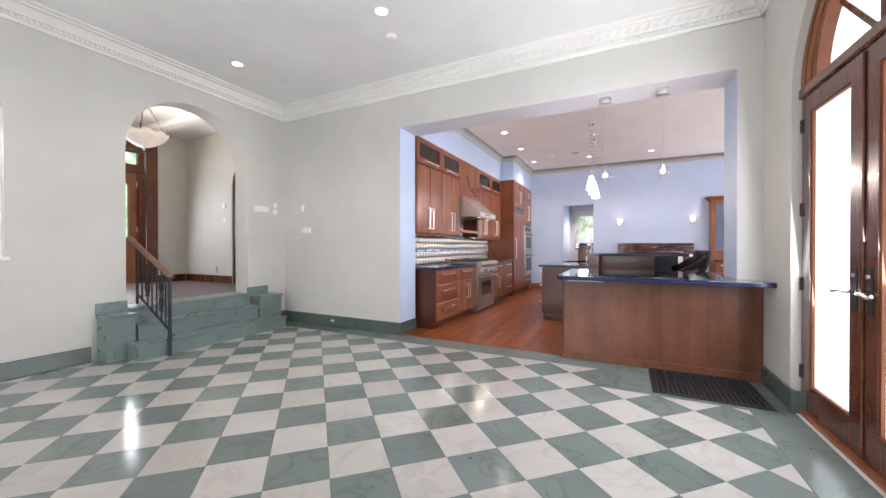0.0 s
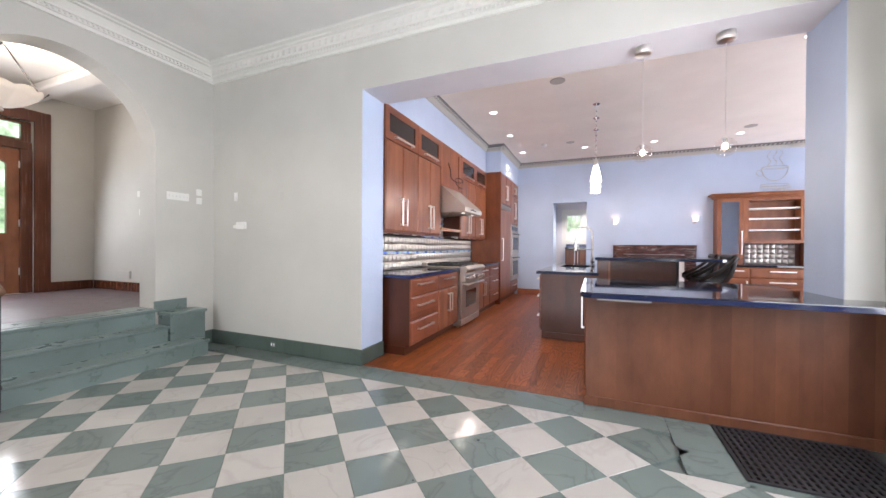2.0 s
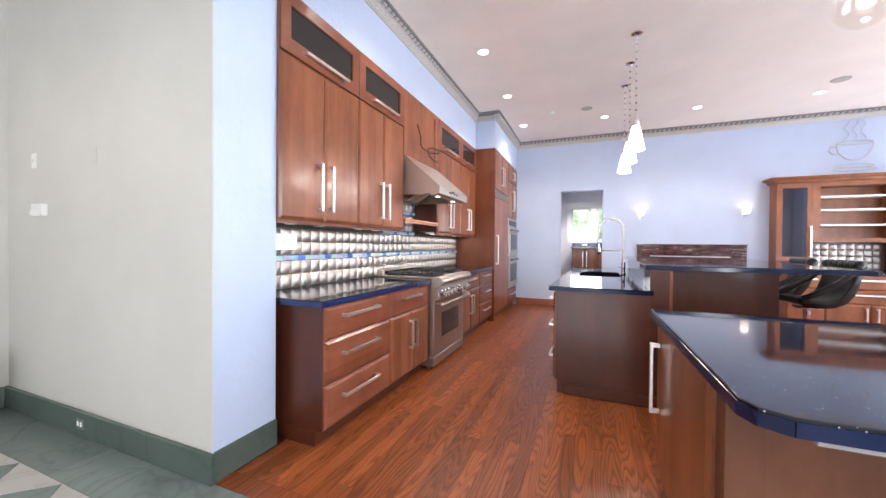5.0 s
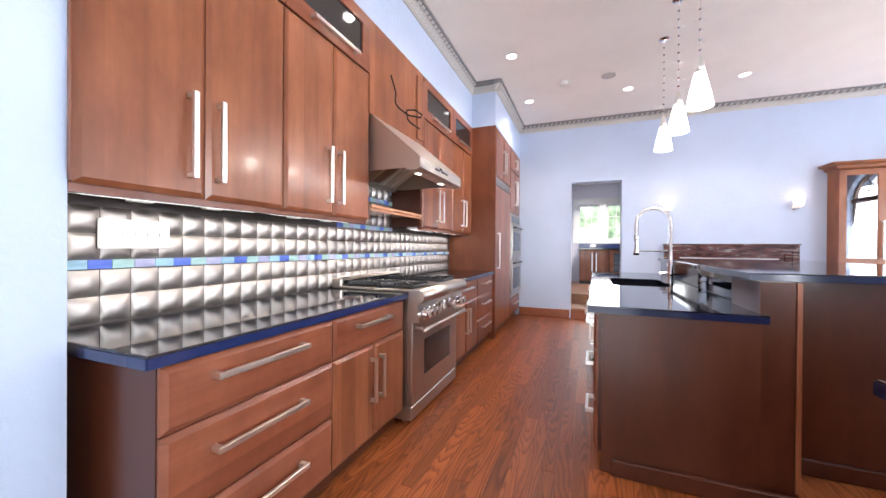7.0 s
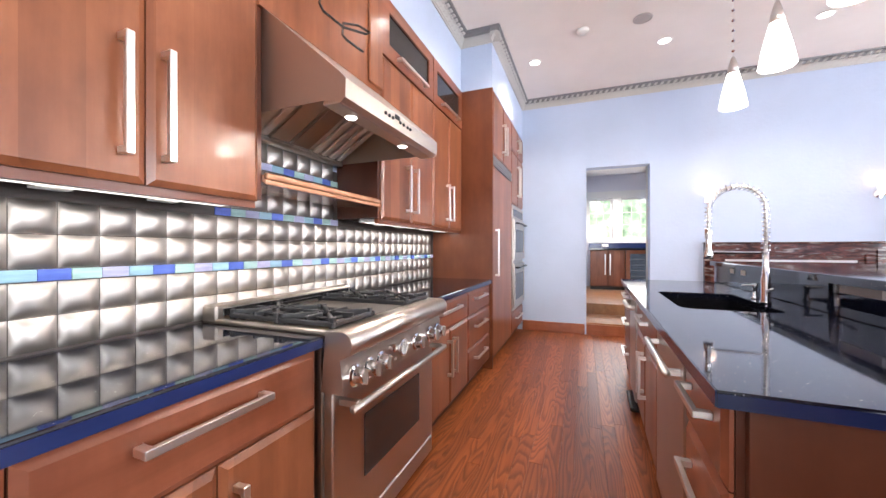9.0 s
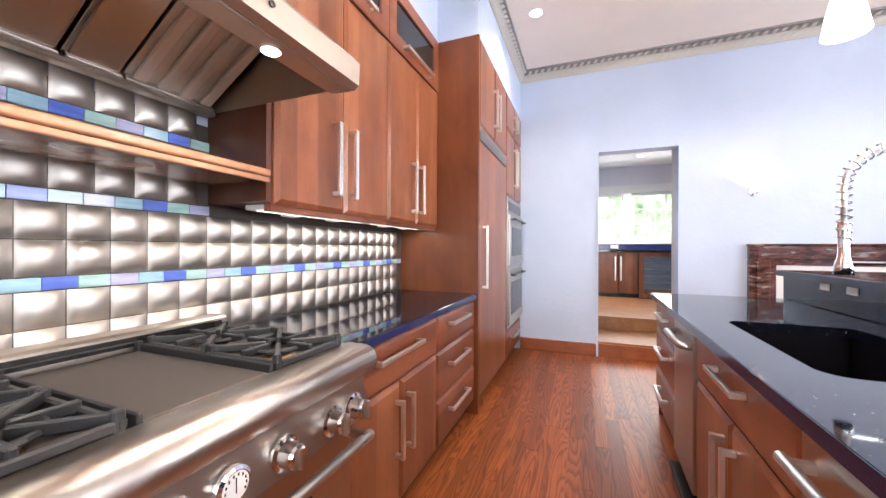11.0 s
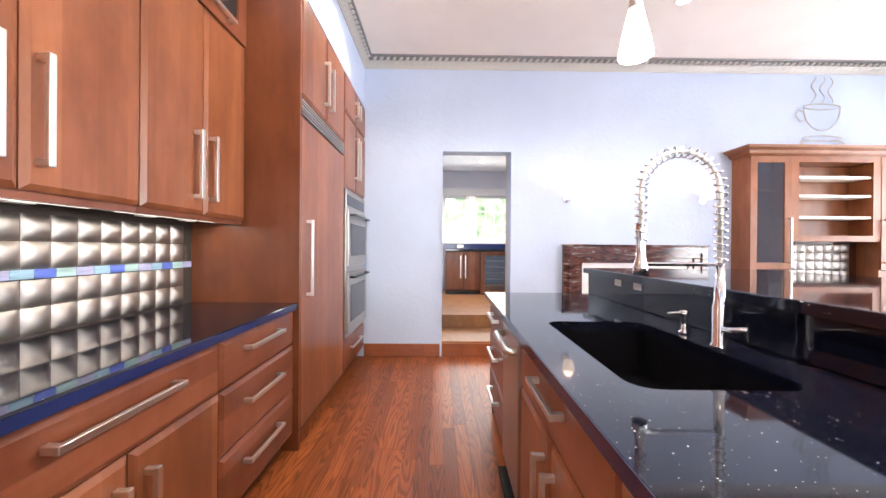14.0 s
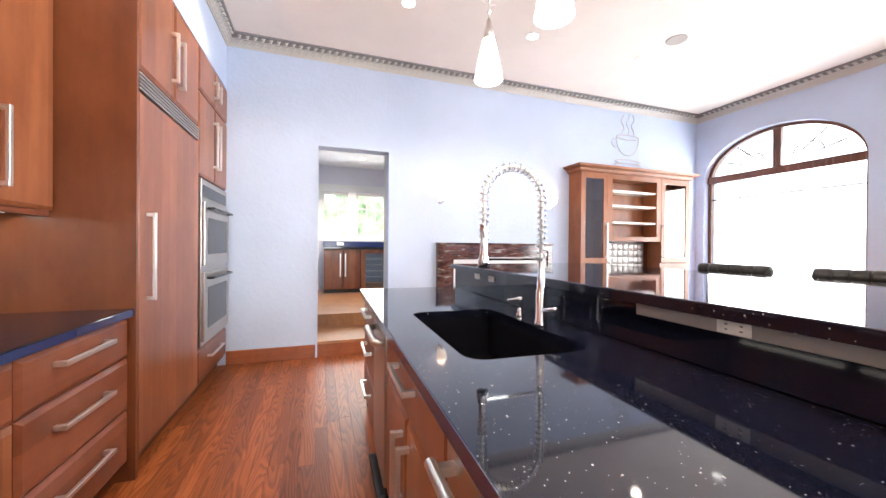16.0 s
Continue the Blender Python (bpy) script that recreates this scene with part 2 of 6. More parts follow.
# Steel well; the brown reflected in it is put into the colour.
M_WELL = mat("brown_reflecting_steel_well", (0.10, 0.075, 0.06), 0.3, 0.7)
M_BRASS = mat("brass_burner", (0.55, 0.36, 0.16), 0.3, 1.0)
M_GRID = mat("griddle_steel", (0.075, 0.062, 0.055), 0.5, 0.35)
# Lavender soffit made paler: floor bounce is put into the paint colour.
M_SOFFIT = plaster("bounce_lit_soffit_paint", (0.72, 0.70, 0.74), 0.2)
M_WHITE = mat("white_plastic", (0.8, 0.79, 0.76), 0.4)
M_PLATE = mat("painted_plate", (0.76, 0.76, 0.76), 0.45)
M_LEATHER = mat("black_leather", (0.010, 0.009, 0.008), 0.42, spec=0.35)
bump(M_LEATHER, noise_tex(M_LEATHER, coords(M_LEATHER), 90, 4), 0.25, 0.003)
M_GREEN = marble("green_marble", (0.152, 0.186, 0.174), (0.05, 0.065, 0.06), 0.10, 1.8, 0.28, True)
M_GREENSTEP = marble("green_marble_step", (0.17, 0.225, 0.215), (0.11, 0.15, 0.145), 0.26, 1.0, 0.12)
M_GREENBASE = marble("dark_green_marble", (0.085, 0.115, 0.10), (0.04, 0.055, 0.05), 0.2, 0.8, 0.2)
M_PALE = marble("white_marble", (0.445, 0.42, 0.392), (0.36, 0.335, 0.31), 0.10, 1.6, 0.5)
M_REDM = streaked()
M_SLATE = marble("brown_slate", (0.14, 0.10, 0.105), (0.06, 0.045, 0.045), 0.4, 2.0, 0.5)
M_GLASS = glass("clear_glass")
M_CRACKLE = glass("clear_crackle_glass", (1, 0.98, 0.96), 0.1, 0.93)
M_DARKGLASS = glass("reflecting_glass", (0.62, 0.62, 0.62), 0.02, 0.78)
M_OVENGLASS = mat("oven_glass", (0.02, 0.018, 0.018), 0.06)
M_OPAL = glow("lit_opal_glass", (1.0, 0.95, 0.88), 3.2)
M_SCONCE = glow("lit_sconce_glass", (1.0, 0.86, 0.74), 0.8)
M_BOWL = glow("lit_bowl_glass", (0.72, 0.62, 0.52), 0.45)
M_CAN = glow("lit_downlight", (1.0, 0.96, 0.9), 4.0)
M_STRIP = glow("lit_strip_lens", (1.0, 0.95, 0.86), 1.3)
M_FILAMENT = glow("lit_filament", (1.0, 0.85, 0.68), 2.5)
M_FROST = glow("daylit_frosted_pane", (1.0, 1.0, 1.0), 1.15)
M_SKYCARD = glow("overcast_sky", (1.0, 1.0, 1.0), 2.4)


def quartz():
    """Navy engineered stone with sparse mirror flecks of two sizes."""
    m = mat("navy_quartz", (0.006, 0.007, 0.016), 0.05, spec=0.58)
    v = coords(m)
    col = ramp(m, noise_tex(m, v, 300, 2), [(0.4, (0.003, 0.0035, 0.008)), (0.7, (0.007, 0.009, 0.022))]).outputs[0]
    for scale, size, share_ in ((75.0, 0.13, 0.90), (170.0, 0.17, 0.93)):
        vo = nd(m, "ShaderNodeTexVoronoi", Scale=scale)
        wire(m, v, vo.inputs["Vector"])
        fleck = ramp(m, vo.outputs["Distance"], [(0.0, (1, 1, 1)), (size, (1, 1, 1)), (size + 0.03, (0, 0, 0))])
        one = nd(m, "ShaderNodeSeparateColor")
        wire(m, vo.outputs["Color"], one.inputs[0])
        keep = ramp(m, one.outputs[0], [(share_, (0, 0, 0)), (share_ + 0.01, (1, 1, 1))])
        f = mix(m, 1.0, fleck.outputs[0], keep.outputs[0], "MULTIPLY")
        col = mix(m, f, col, (0.55, 0.53, 0.50))
    wire(m, col, bsdf(m).inputs["Base Color"])
    return m


M_QUARTZ = quartz()
# Navy quartz edge with light from below put into its blue; second is dimmer.
M_QEDGE = mat("lit_quartz_edge", (0.014, 0.024, 0.088), 0.16, spec=0.5)
M_QEDGED = mat("navy_quartz_edge", (0.008, 0.013, 0.045), 0.12, spec=0.5)
M_SINK = mat("black_sink", (0.006, 0.006, 0.008), 0.16)


def mosaic(name, color):
    """Glossy glass piece with a cloudy depth."""
    m = mat(name, color, 0.08, spec=0.6)
    r = ramp(m, noise_tex(m, coords(m, (9, 9, 60), True), 1.0, 3), [(0.3, tuple(c * 0.8 for c in color)), (0.7, tuple(min(1.0, c * 1.15) for c in color))])
    wire(m, r.outputs[0], bsdf(m).inputs["Base Color"])
    return m


M_MOSAIC = [mosaic("cobalt_glass", (0.11, 0.17, 0.56)), mosaic("mint_glass", (0.36, 0.54, 0.52)), mosaic("lavender_glass", (0.40, 0.41, 0.60)), mosaic("sky_glass", (0.30, 0.48, 0.60))]


def foliage():
    m = glow("daylit_garden", (0.6, 0.75, 0.5), 1.6)
    v = coords(m)
    r = ramp(m, noise_tex(m, v, 2.6, 8, 0.7), [(0.35, (0.12, 0.22, 0.10)), (0.52, (0.45, 0.62, 0.38)), (0.68, (1, 1, 1))])
    wire(m, r.outputs[0], bsdf(m).inputs["Emission Color"])
    bsdf(m).inputs["Base Color"].default_value = (0, 0, 0, 1)
    return m


M_GARDEN = foliage()

# ---- mesh helpers ----
ORIGIN = {}


def thing(name, at, label, category, group="", kind=""):
    """An Empty at the base of a thing; its parts are modelled in world metres."""
    ob = new(name)
    ob.empty_display_size = 0.05
    ob.location = at
    ORIGIN[ob.name] = Vector(at)
    return tagged(ob, label, category, group, kind)


def part(name, bm, material, parent, label="", smooth=False):
    """Links a bmesh as one mesh under a thing or a part."""
    at = ORIGIN[parent.name]
    bmesh.ops.translate(bm, verts=bm.verts, vec=-at)
    me = bpy.data.meshes.new(name)
    bm.to_mesh(me)
    bm.free()
    me.materials.append(material)
    if smooth:
        for p in me.polygons:
            p.use_smooth = True
    ob = new(name, me)
    ob.parent = parent
    ORIGIN[ob.name] = at
    if label:
        tagged(ob, label)
    return ob


def solo(name, bm, material, at, label, category="", kind="", group="", smooth=False):
    """A thing that is one mesh, with its origin at its base."""
    bmesh.ops.translate(bm, verts=bm.verts, vec=-Vector(at))
    me = bpy.data.meshes.new(name)
    bm.to_mesh(me)
    bm.free()
    me.materials.append(material)
    if smooth:
        for p in me.polygons:
            p.use_smooth = True
    ob = new(name, me)
    ob.location = at
    ORIGIN[ob.name] = Vector(at)
    return tagged(ob, label, category, group, kind)


def box(bm, x0, x1, y0, y1, z0, z1, bev=0.0, seg=1):
    xs, ys, zs = sorted((x0, x1)), sorted((y0, y1)), sorted((z0, z1))
    m = Matrix.Translation(((xs[0] + xs[1]) / 2, (ys[0] + ys[1]) / 2, (zs[0] + zs[1]) / 2)) @ Matrix.Diagonal((xs[1] - xs[0], ys[1] - ys[0], zs[1] - zs[0], 1))
    made = bmesh.ops.create_cube(bm, size=1, matrix=m)["verts"]
    if bev > 0:
        edges = list({e for v in made for e in v.link_edges})
        bmesh.ops.bevel(bm, geom=edges, offset=bev, segments=seg, affect="EDGES", profile=0.5)
    return bm


def B(x0, x1, y0, y1, z0, z1, bev=0.0, seg=1):
    return box(bmesh.new(), x0, x1, y0, y1, z0, z1, bev, seg)


def turned(bm, profile, at, seg=24, axis="Z"):
    """A body of revolution from (radius, height) pairs."""
    rot = {"Z": Matrix.Identity(4), "X": Matrix.Rotation(radians(90), 4, "Y"), "Y": Matrix.Rotation(radians(-90), 4, "X")}[axis]
    m = Matrix.Translation(at) @ rot
    rings = []
    for r, h in profile:
        rings.append([bm.verts.new(m @ Vector((max(r, 1e-4) * math.cos(6.28318 * k / seg), max(r, 1e-4) * math.sin(6.28318 * k / seg), h))) for k in range(seg)])
    for a, b in zip(rings, rings[1:]):
        for k in range(seg):
            bm.faces.new((a[k], a[(k + 1) % seg], b[(k + 1) % seg], b[k]))
    bm.faces.new(rings[0][::-1])
    bm.faces.new(rings[-1])
    return bm


def tube(bm, pts, r, seg=8, closed=False):
    """A round bar along points."""
    pts = [Vector(p) for p in pts]
    rings, n = [], len(pts)
    up = Vector((0.13, 0.21, 0.97))
    for i, p in enumerate(pts):
        a = pts[(i - 1) % n] if closed or i > 0 else p
        b = pts[(i + 1) % n] if closed or i < n - 1 else p
        d = (b - a).normalized()
        u = d.cross(up)
        if u.length < 0.05:
            u = d.cross(Vector((1, 0, 0)))
        u.normalize()
        v = d.cross(u)
        rings.append([bm.verts.new(p + r * (math.cos(6.28318 * k / seg) * u + math.sin(6.28318 * k / seg) * v)) for k in range(seg)])
    pairs = list(zip(rings, rings[1:])) + ([(rings[-1], rings[0])] if closed else [])
    for a, b in pairs:
        for k in range(seg):
            bm.faces.new((a[k], a[(k + 1) % seg], b[(k + 1) % seg], b[k]))
    if not closed:
        bm.faces.new(rings[0][::-1])
        bm.faces.new(rings[-1])
    return bm


def prism(bm, outline, z0, z1, bev=0.0, seg=2):
    """A flat slab from an outline in plan."""
    low = [bm.verts.new((x, y, z0)) for x, y in outline]
    top = [bm.verts.new((x, y, z1)) for x, y in outline]
    n = len(outline)
    bm.faces.new(low[::-1])
    f = bm.faces.new(top)
    for k in range(n):
        bm.faces.new((low[k], low[(k + 1) % n], top[(k + 1) % n], top[k]))
    if bev:
        bmesh.ops.bevel(bm, geom=list(f.edges), offset=bev, segments=seg, affect="EDGES", profile=0.5)
    return bm


def ring_wall(bm, outer, hole, fixed, a, b, axis):
    """A wall slab with one hole: outer and hole are outlines in (u, z); axis is the wall's normal, between a and b."""
    def put(u, z, d):
        return bm.verts.new((d, u, z) if axis == "X" else (u, d, z))
    loops = {}
    for d in (a, b):
        o = [put(u, z, d) for u, z in outer]
        h = [put(u, z, d) for u, z in hole]
        eo = [bm.edges.new((o[k], o[(k + 1) % len(o)])) for k in range(len(o))]
        eh = [bm.edges.new((h[k], h[(k + 1) % len(h)])) for k in range(len(h))]
        bmesh.ops.triangle_fill(bm, edges=eo + eh, use_beauty=True)
        loops[d] = (o, h)
    for i in (0, 1):
        p, q = loops[a][i], loops[b][i]
        for k in range(len(p)):
            bm.faces.new((p[k], p[(k + 1) % len(p)], q[(k + 1) % len(p)], q[k]))
    bmesh.ops.recalc_face_normals(bm, faces=bm.faces)
    return bm


def arch_outline(u0, u1, z0, spring, rise, seg=24):
    c, r = (u0 + u1) / 2, (u1 - u0) / 2
    pts = [(u0, z0), (u1, z0), (u1, spring)]
    pts += [(c + r * math.cos(math.pi * k / seg), spring + rise * math.sin(math.pi * k / seg)) for k in range(1, seg)]
    return pts + [(u0, spring)]


def face_map(face, plane):
    """Maps run, height and outward distance to the world for a front that faces the given way."""
    if face == "+x":
        return lambda u, d, z: (plane + d, u, z)
    if face == "-x":
        return lambda u, d, z: (plane - d, u, z)
    return lambda u, d, z: (u, plane - d, z)


def fbox(bm, f, u0, u1, d0, d1, z0, z1, bev=0.0, seg=1):
    a, b = f(u0, d0, z0), f(u1, d1, z1)
    return box(bm, a[0], b[0], a[1], b[1], a[2], b[2], bev, seg)


def slab_front(f, u0, u1, z0, z1, t=0.022, cham=0.02):
    """A door or drawer front with wide chamfered edges."""
    bm = bmesh.new()
    rows = []
    for i, d in ((0.0, 0.0), (0.0, t * 0.45), (cham, t)):
        rows.append([bm.verts.new(f(u, d, z)) for u, z in ((u0 + i, z0 + i), (u1 - i, z0 + i), (u1 - i, z1 - i), (u0 + i, z1 - i))])
    for a, b in zip(rows, rows[1:]):
        for k in range(4):
            bm.faces.new((a[k], a[(k + 1) % 4], b[(k + 1) % 4], b[k]))
    bm.faces.new(rows[0][::-1])
    bm.faces.new(rows[-1])
    bmesh.ops.recalc_face_normals(bm, faces=bm.faces)
    return bm


def pull(f, u, z, length, upright, d0=0.022):
    """A flat bar pull on two flared feet."""
    bm = bmesh.new()
    h, w, o = length / 2, 0.0105, d0 + 0.03
    if upright:
        fbox(bm, f, u - w, u + w, o, o + 0.016, z - h, z + h, 0.002)
        for s in (-1, 1):
            fbox(bm, f, u - w, u + w, d0, o + 0.004, z + s * (h - 0.012) - 0.01, z + s * (h - 0.012) + 0.01, 0.002)
    else:
        fbox(bm, f, u - h, u + h, o, o + 0.016, z - w, z + w, 0.002)
        for s in (-1, 1):
            fbox(bm, f, u + s * (h - 0.012) - 0.011, u + s * (h - 0.012) + 0.011, d0, o + 0.004, z - w, z + w, 0.002)
    return bm


def front(kind, f, parent, u0, u1, z0, z1, wood, handle, hu=0.5, hlen=0.3, hz=None, gap=0.0025):
    p = part(kind, slab_front(f, u0 + gap, u1 - gap, z0 + gap, z1 - gap), wood, parent)
    u = u0 + (u1 - u0) * hu
    if handle == "h":
        part("handle", pull(f, u, (z0 + z1) / 2 + 0.036 if hz is None else hz, hlen, False), M_NICKEL, p, "satin nickel bar handle")
    elif handle == "v":
        part("handle", pull(f, u, hz, hlen, True), M_NICKEL, p, "satin nickel bar handle")
    return p


def base_cabinet(face, plane, back, u0, u1, layout, label, group, top=0.885, hlen=0.34, box_top=None):
    """A floor cabinet. layout: 'drawers' or 'doors' (a drawer over two doors)."""
    f = face_map(face, plane)
    at = f((u0 + u1) / 2, -back / 2, 0)
    c = thing("base_cabinet", at, label, "cabinet", group)
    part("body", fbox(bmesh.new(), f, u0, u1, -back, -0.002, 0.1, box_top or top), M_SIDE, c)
    part("toe_kick", fbox(bmesh.new(), f, u0 + 0.001, u1 - 0.001, -back, -0.06, 0.0, 0.098), M_SIDE, c, "recessed toe kick with shade in its colour")
    z = [0.11, 0.385, 0.665, top - 0.008]
    w = u1 - u0
    if layout == "drawers":
        for a, b in zip(z, z[1:]):
            front("drawer", f, c, u0, u1, a, b, M_WOODH, "h", 0.46 if face == "+x" else 0.5, min(hlen, w * 0.6))
    else:
        front("drawer", f, c, u0, u1, z[2], z[3], M_WOODH, "h", 0.46 if face == "+x" else 0.5, min(hlen, w * 0.6))
        m = (u0 + u1) / 2
        front("door", f, c, u0, m, z[0], z[2], M_WOOD, "v", 0.88, 0.26, z[2] - 0.2)
        front("door", f, c, m, u1, z[0], z[2], M_WOOD, "v", 0.12, 0.26, z[2] - 0.2)
    return c

# ---- structure ----
WY, WB = 4.39, 4.82      # dividing wall, front and back
LX, RX = -5.02, 1.19     # marble room, side walls
KX, KR, KF = -2.72, 4.53, 10.94   # kitchen left, right and far wall
C1, C2 = 3.49, 3.487      # ceilings


def structure(name, bm, material, label, smooth=False):
    return solo(name, bm, material, (0, 0, 0), label, "", "structure", smooth=smooth)


# dividing wall with the wide opening
structure("wall_divide_west", B(LX - 0.3, -2.725, WY, WB - 0.02, 0, C1), M_GREY, "warm grey plaster wall beside the wide kitchen opening")
structure("wall_divide_header", B(-2.725, 1.006, WY, WB, 2.888, C1), M_GREY, "plaster header over the wide kitchen opening")
structure("wall_divide_east", B(1.006, RX + 0.35, WY, WB, 0, C1), M_GREY, "warm grey plaster pier beside the opening")
# lavender paint inside the opening
structure("jamb_west", B(-2.7249, -2.7215, WY + 0.004, WB - 0.02, 0.0, 2.888), M_LAV, "lavender painted jamb of the wide opening")
structure("jamb_east", B(1.0025, 1.0059, WY + 0.004, WB, 0.0, 2.888), M_LAV, "lavender painted jamb of the wide opening")
structure("jamb_top", B(-2.7214, 1.0024, WY + 0.004, WB, 2.8845, 2.8879), M_SOFFIT, "lavender soffit of the wide opening, paled for floor bounce")
structure("wall_kitchen_near", B(1.006, KR + 0.3, WB, WB + 0.06, 0, C2), M_LAV, "lavender kitchen wall beside the opening")
structure("wall_kitchen_header", B(-2.725, 1.006, WB, WB + 0.01, 2.888, C2), M_LAV, "lavender header on the kitchen side")

# marble room
hole = arch_outline(2.23, 3.725, 0.0, 2.35, 0.745)
bm = ring_wall(bmesh.new(), [(1.7, -0.3), (4.39, -0.3), (4.39, C1), (1.7, C1)], [(u, max(z, 0.001)) for u, z in hole], None, LX - 0.3, LX, "X")
structure("wall_west", bm, M_GREY, "warm grey plaster wall with a round-headed archway")
bm = ring_wall(bmesh.new(), [(-4.3, -0.3), (1.7, -0.3), (1.7, C1), (-4.3, C1)], [(0.25, 1.13), (1.33, 1.13), (1.33, 2.53), (0.25, 2.53)], None, LX - 0.3, LX, "X")
structure("wall_west_window", bm, M_GREY, "warm grey plaster wall with a casement window")
door_hole = arch_outline(2.235, 3.79, 0.001, 2.36, 0.79)
bm = ring_wall(bmesh.new(), [(-4.3, -0.3), (4.39, -0.3), (4.39, C1), (-4.3, C1)], door_hole, None, RX, RX + 0.28, "X")
structure("wall_east", bm, M_GREY, "warm grey plaster wall with a round-headed door opening")
# Unseen south wall; its opening is added for the rear fill.
bm = ring_wall(bmesh.new(), [(LX - 0.3, -0.3), (RX + 0.28, -0.3), (RX + 0.28, C1), (LX - 0.3, C1)], [(-3.8, 0.5), (0.0, 0.5), (0.0, 2.8), (-3.8, 2.8)], None, -4.6, -4.3, "Y")
structure("wall_south", bm, M_GREY, "unseen warm grey plaster wall with an added window opening")
structure("ceiling", B(LX - 0.3, RX + 0.3, -4.6, WY, C1, C1 + 0.15), M_CEIL, "smooth white plaster ceiling")

# kitchen
structure("wall_kitchen_west", B(KX - 0.62, KX - 0.32, WB - 0.02, KF, 0, C2), M_LAV, "lavender wall behind the kitchen cabinets")
structure("wall_over_cabinets", B(KX - 0.32, -2.706, WB - 0.02, 8.98, 2.905, C2), M_LAV, "lavender wall above the upper cabinets")
structure("soffit_over_tall_units", B(KX - 0.32, -2.37, 8.98, KF, 2.905, C2), M_LAV, "lavender soffit above the tall cabinets")
bm = ring_wall(bmesh.new(), [(KX - 0.6, -0.02), (KR + 0.3, -0.02), (KR + 0.3, C2), (KX - 0.6, C2)], [(-1.472, -0.01), (-0.63, -0.01), (-0.63, 2.424), (-1.472, 2.424)], None, KF, KF + 0.16, "Y")
structure("wall_kitchen_far", bm, M_LAV, "lavender trowelled plaster wall with a doorway")
bm = ring_wall(bmesh.new(), [(7.9, 0), (KF, 0), (KF, C2), (7.9, C2)], arch_outline(8.94, 10.80, 0.62, 2.40, 0.62), None, KR, KR + 0.3, "X")
structure("wall_kitchen_east", bm, M_LAV, "lavender wall with an arched window")
bm = ring_wall(bmesh.new(), [(WB, 0), (7.9, 0), (7.9, C2), (WB, C2)], arch_outline(5.8, 7.66, 0.62, 2.40, 0.62), None, KR, KR + 0.3, "X")
structure("wall_kitchen_east_near", bm, M_LAV, "lavender wall with an arched window")
structure("ceiling_kitchen", B(KX - 0.6, KR + 0.3, WB, KF + 0.16, C2, C2 + 0.15), M_KCEIL, "cream painted kitchen ceiling")
# doorway lining
for n, b in (("west", (-1.4719, -1.452, KF - 0.012, KF + 0.17, 0.0, 2.4239)), ("east", (-0.65, -0.6301, KF - 0.012, KF + 0.17, 0.0, 2.4239)), ("top", (-1.4519, -0.6501, KF - 0.012, KF + 0.17, 2.404, 2.4239))):
    structure("doorway_lining_" + n, B(*b), M_LAV, "lavender painted doorway lining")

# pantry beyond the doorway, two steps up
structure("pantry_floor", B(-1.9, 1.6, 11.72, 14.6, 0.0, 0.345), M_OAKLIGHT, "oak floor of the raised pantry")
structure("pantry_step", B(-1.452, -0.65, KF + 0.02, 11.72, 0.0, 0.172), M_OAKLIGHT, "oak step up to the pantry")
structure("step_riser", B(-1.4519, -0.6501, KF - 0.006, KF + 0.0195, 0.001, 0.15), M_BASEW, "red oak step riser")
structure("pantry_wall_west", B(-2.0, -1.7, KF + 0.16, 14.9, 0.0, 3.3), M_LAV, "grey lavender pantry wall")
structure("pantry_wall_east", B(1.6, 1.9, KF + 0.16, 14.9, 0.0, 3.3), M_LAV, "grey lavender pantry wall")
bm = ring_wall(bmesh.new(), [(-1.7, 0), (1.6, 0), (1.6, 3.3), (-1.7, 3.3)], [(-1.4, 1.46), (0.35, 1.46), (0.35, 2.42), (-1.4, 2.42)], None, 14.6, 14.8, "Y")
structure("pantry_wall_far", bm, M_SOFFIT, "pale grey pantry wall with a window")
structure("passage_wall_east", B(-0.649, -0.35, KF + 0.171, 11.26, 0.1, 2.964), M_GREY, "pale wall beside the pantry step")
structure("pantry_ceiling", B(-2.0, 1.9, KF + 0.16, 14.9, 2.965, 3.35), M_CEIL, "white pantry ceiling")

# entrance hall through the archway
structure("hall_floor", B(-8.5, LX - 0.02, 1.62, 4.6, 0.0, 0.528), M_SLATE, "brown slate floor of the raised hall")
bm = ring_wall(bmesh.new(), [(-8.5, 0.52), (LX - 0.3, 0.52), (LX - 0.3, 3.5), (-8.5, 3.5)], arch_outline(-6.59, -5.5, 0.5285, 2.36, 0.52), None, 4.5, 4.8, "Y")
structure("hall_wall_north", bm, M_GREY, "warm grey hall wall with an arched passage")
bm = ring_wall(bmesh.new(), arch_outline(-6.589, -5.501, 0.53, 2.36, 0.519), arch_outline(-6.555, -5.535, 0.531, 2.36, 0.485), None, 4.52, 4.78, "Y")
structure("passage_casing", bm, M_DOORW, "dark mahogany lining of the arched passage")
structure("passage_back", B(-7.2, -5.0, 5.7, 5.8, 0.3, 3.5), M_GREY, "warm grey wall at the back of the passage")
structure("passage_side_west", B(-7.2, -7.1, 4.8, 5.7, 0.3, 3.5), M_GREY, "warm grey passage wall")
structure("passage_side_east", B(-5.1, -5.0, 4.8, 5.7, 0.3, 3.5), M_GREY, "warm grey passage wall")
structure("passage_floor", B(-7.2, -5.0, 4.6, 5.7, 0.2, 0.528), M_SLATE, "brown slate passage floor")
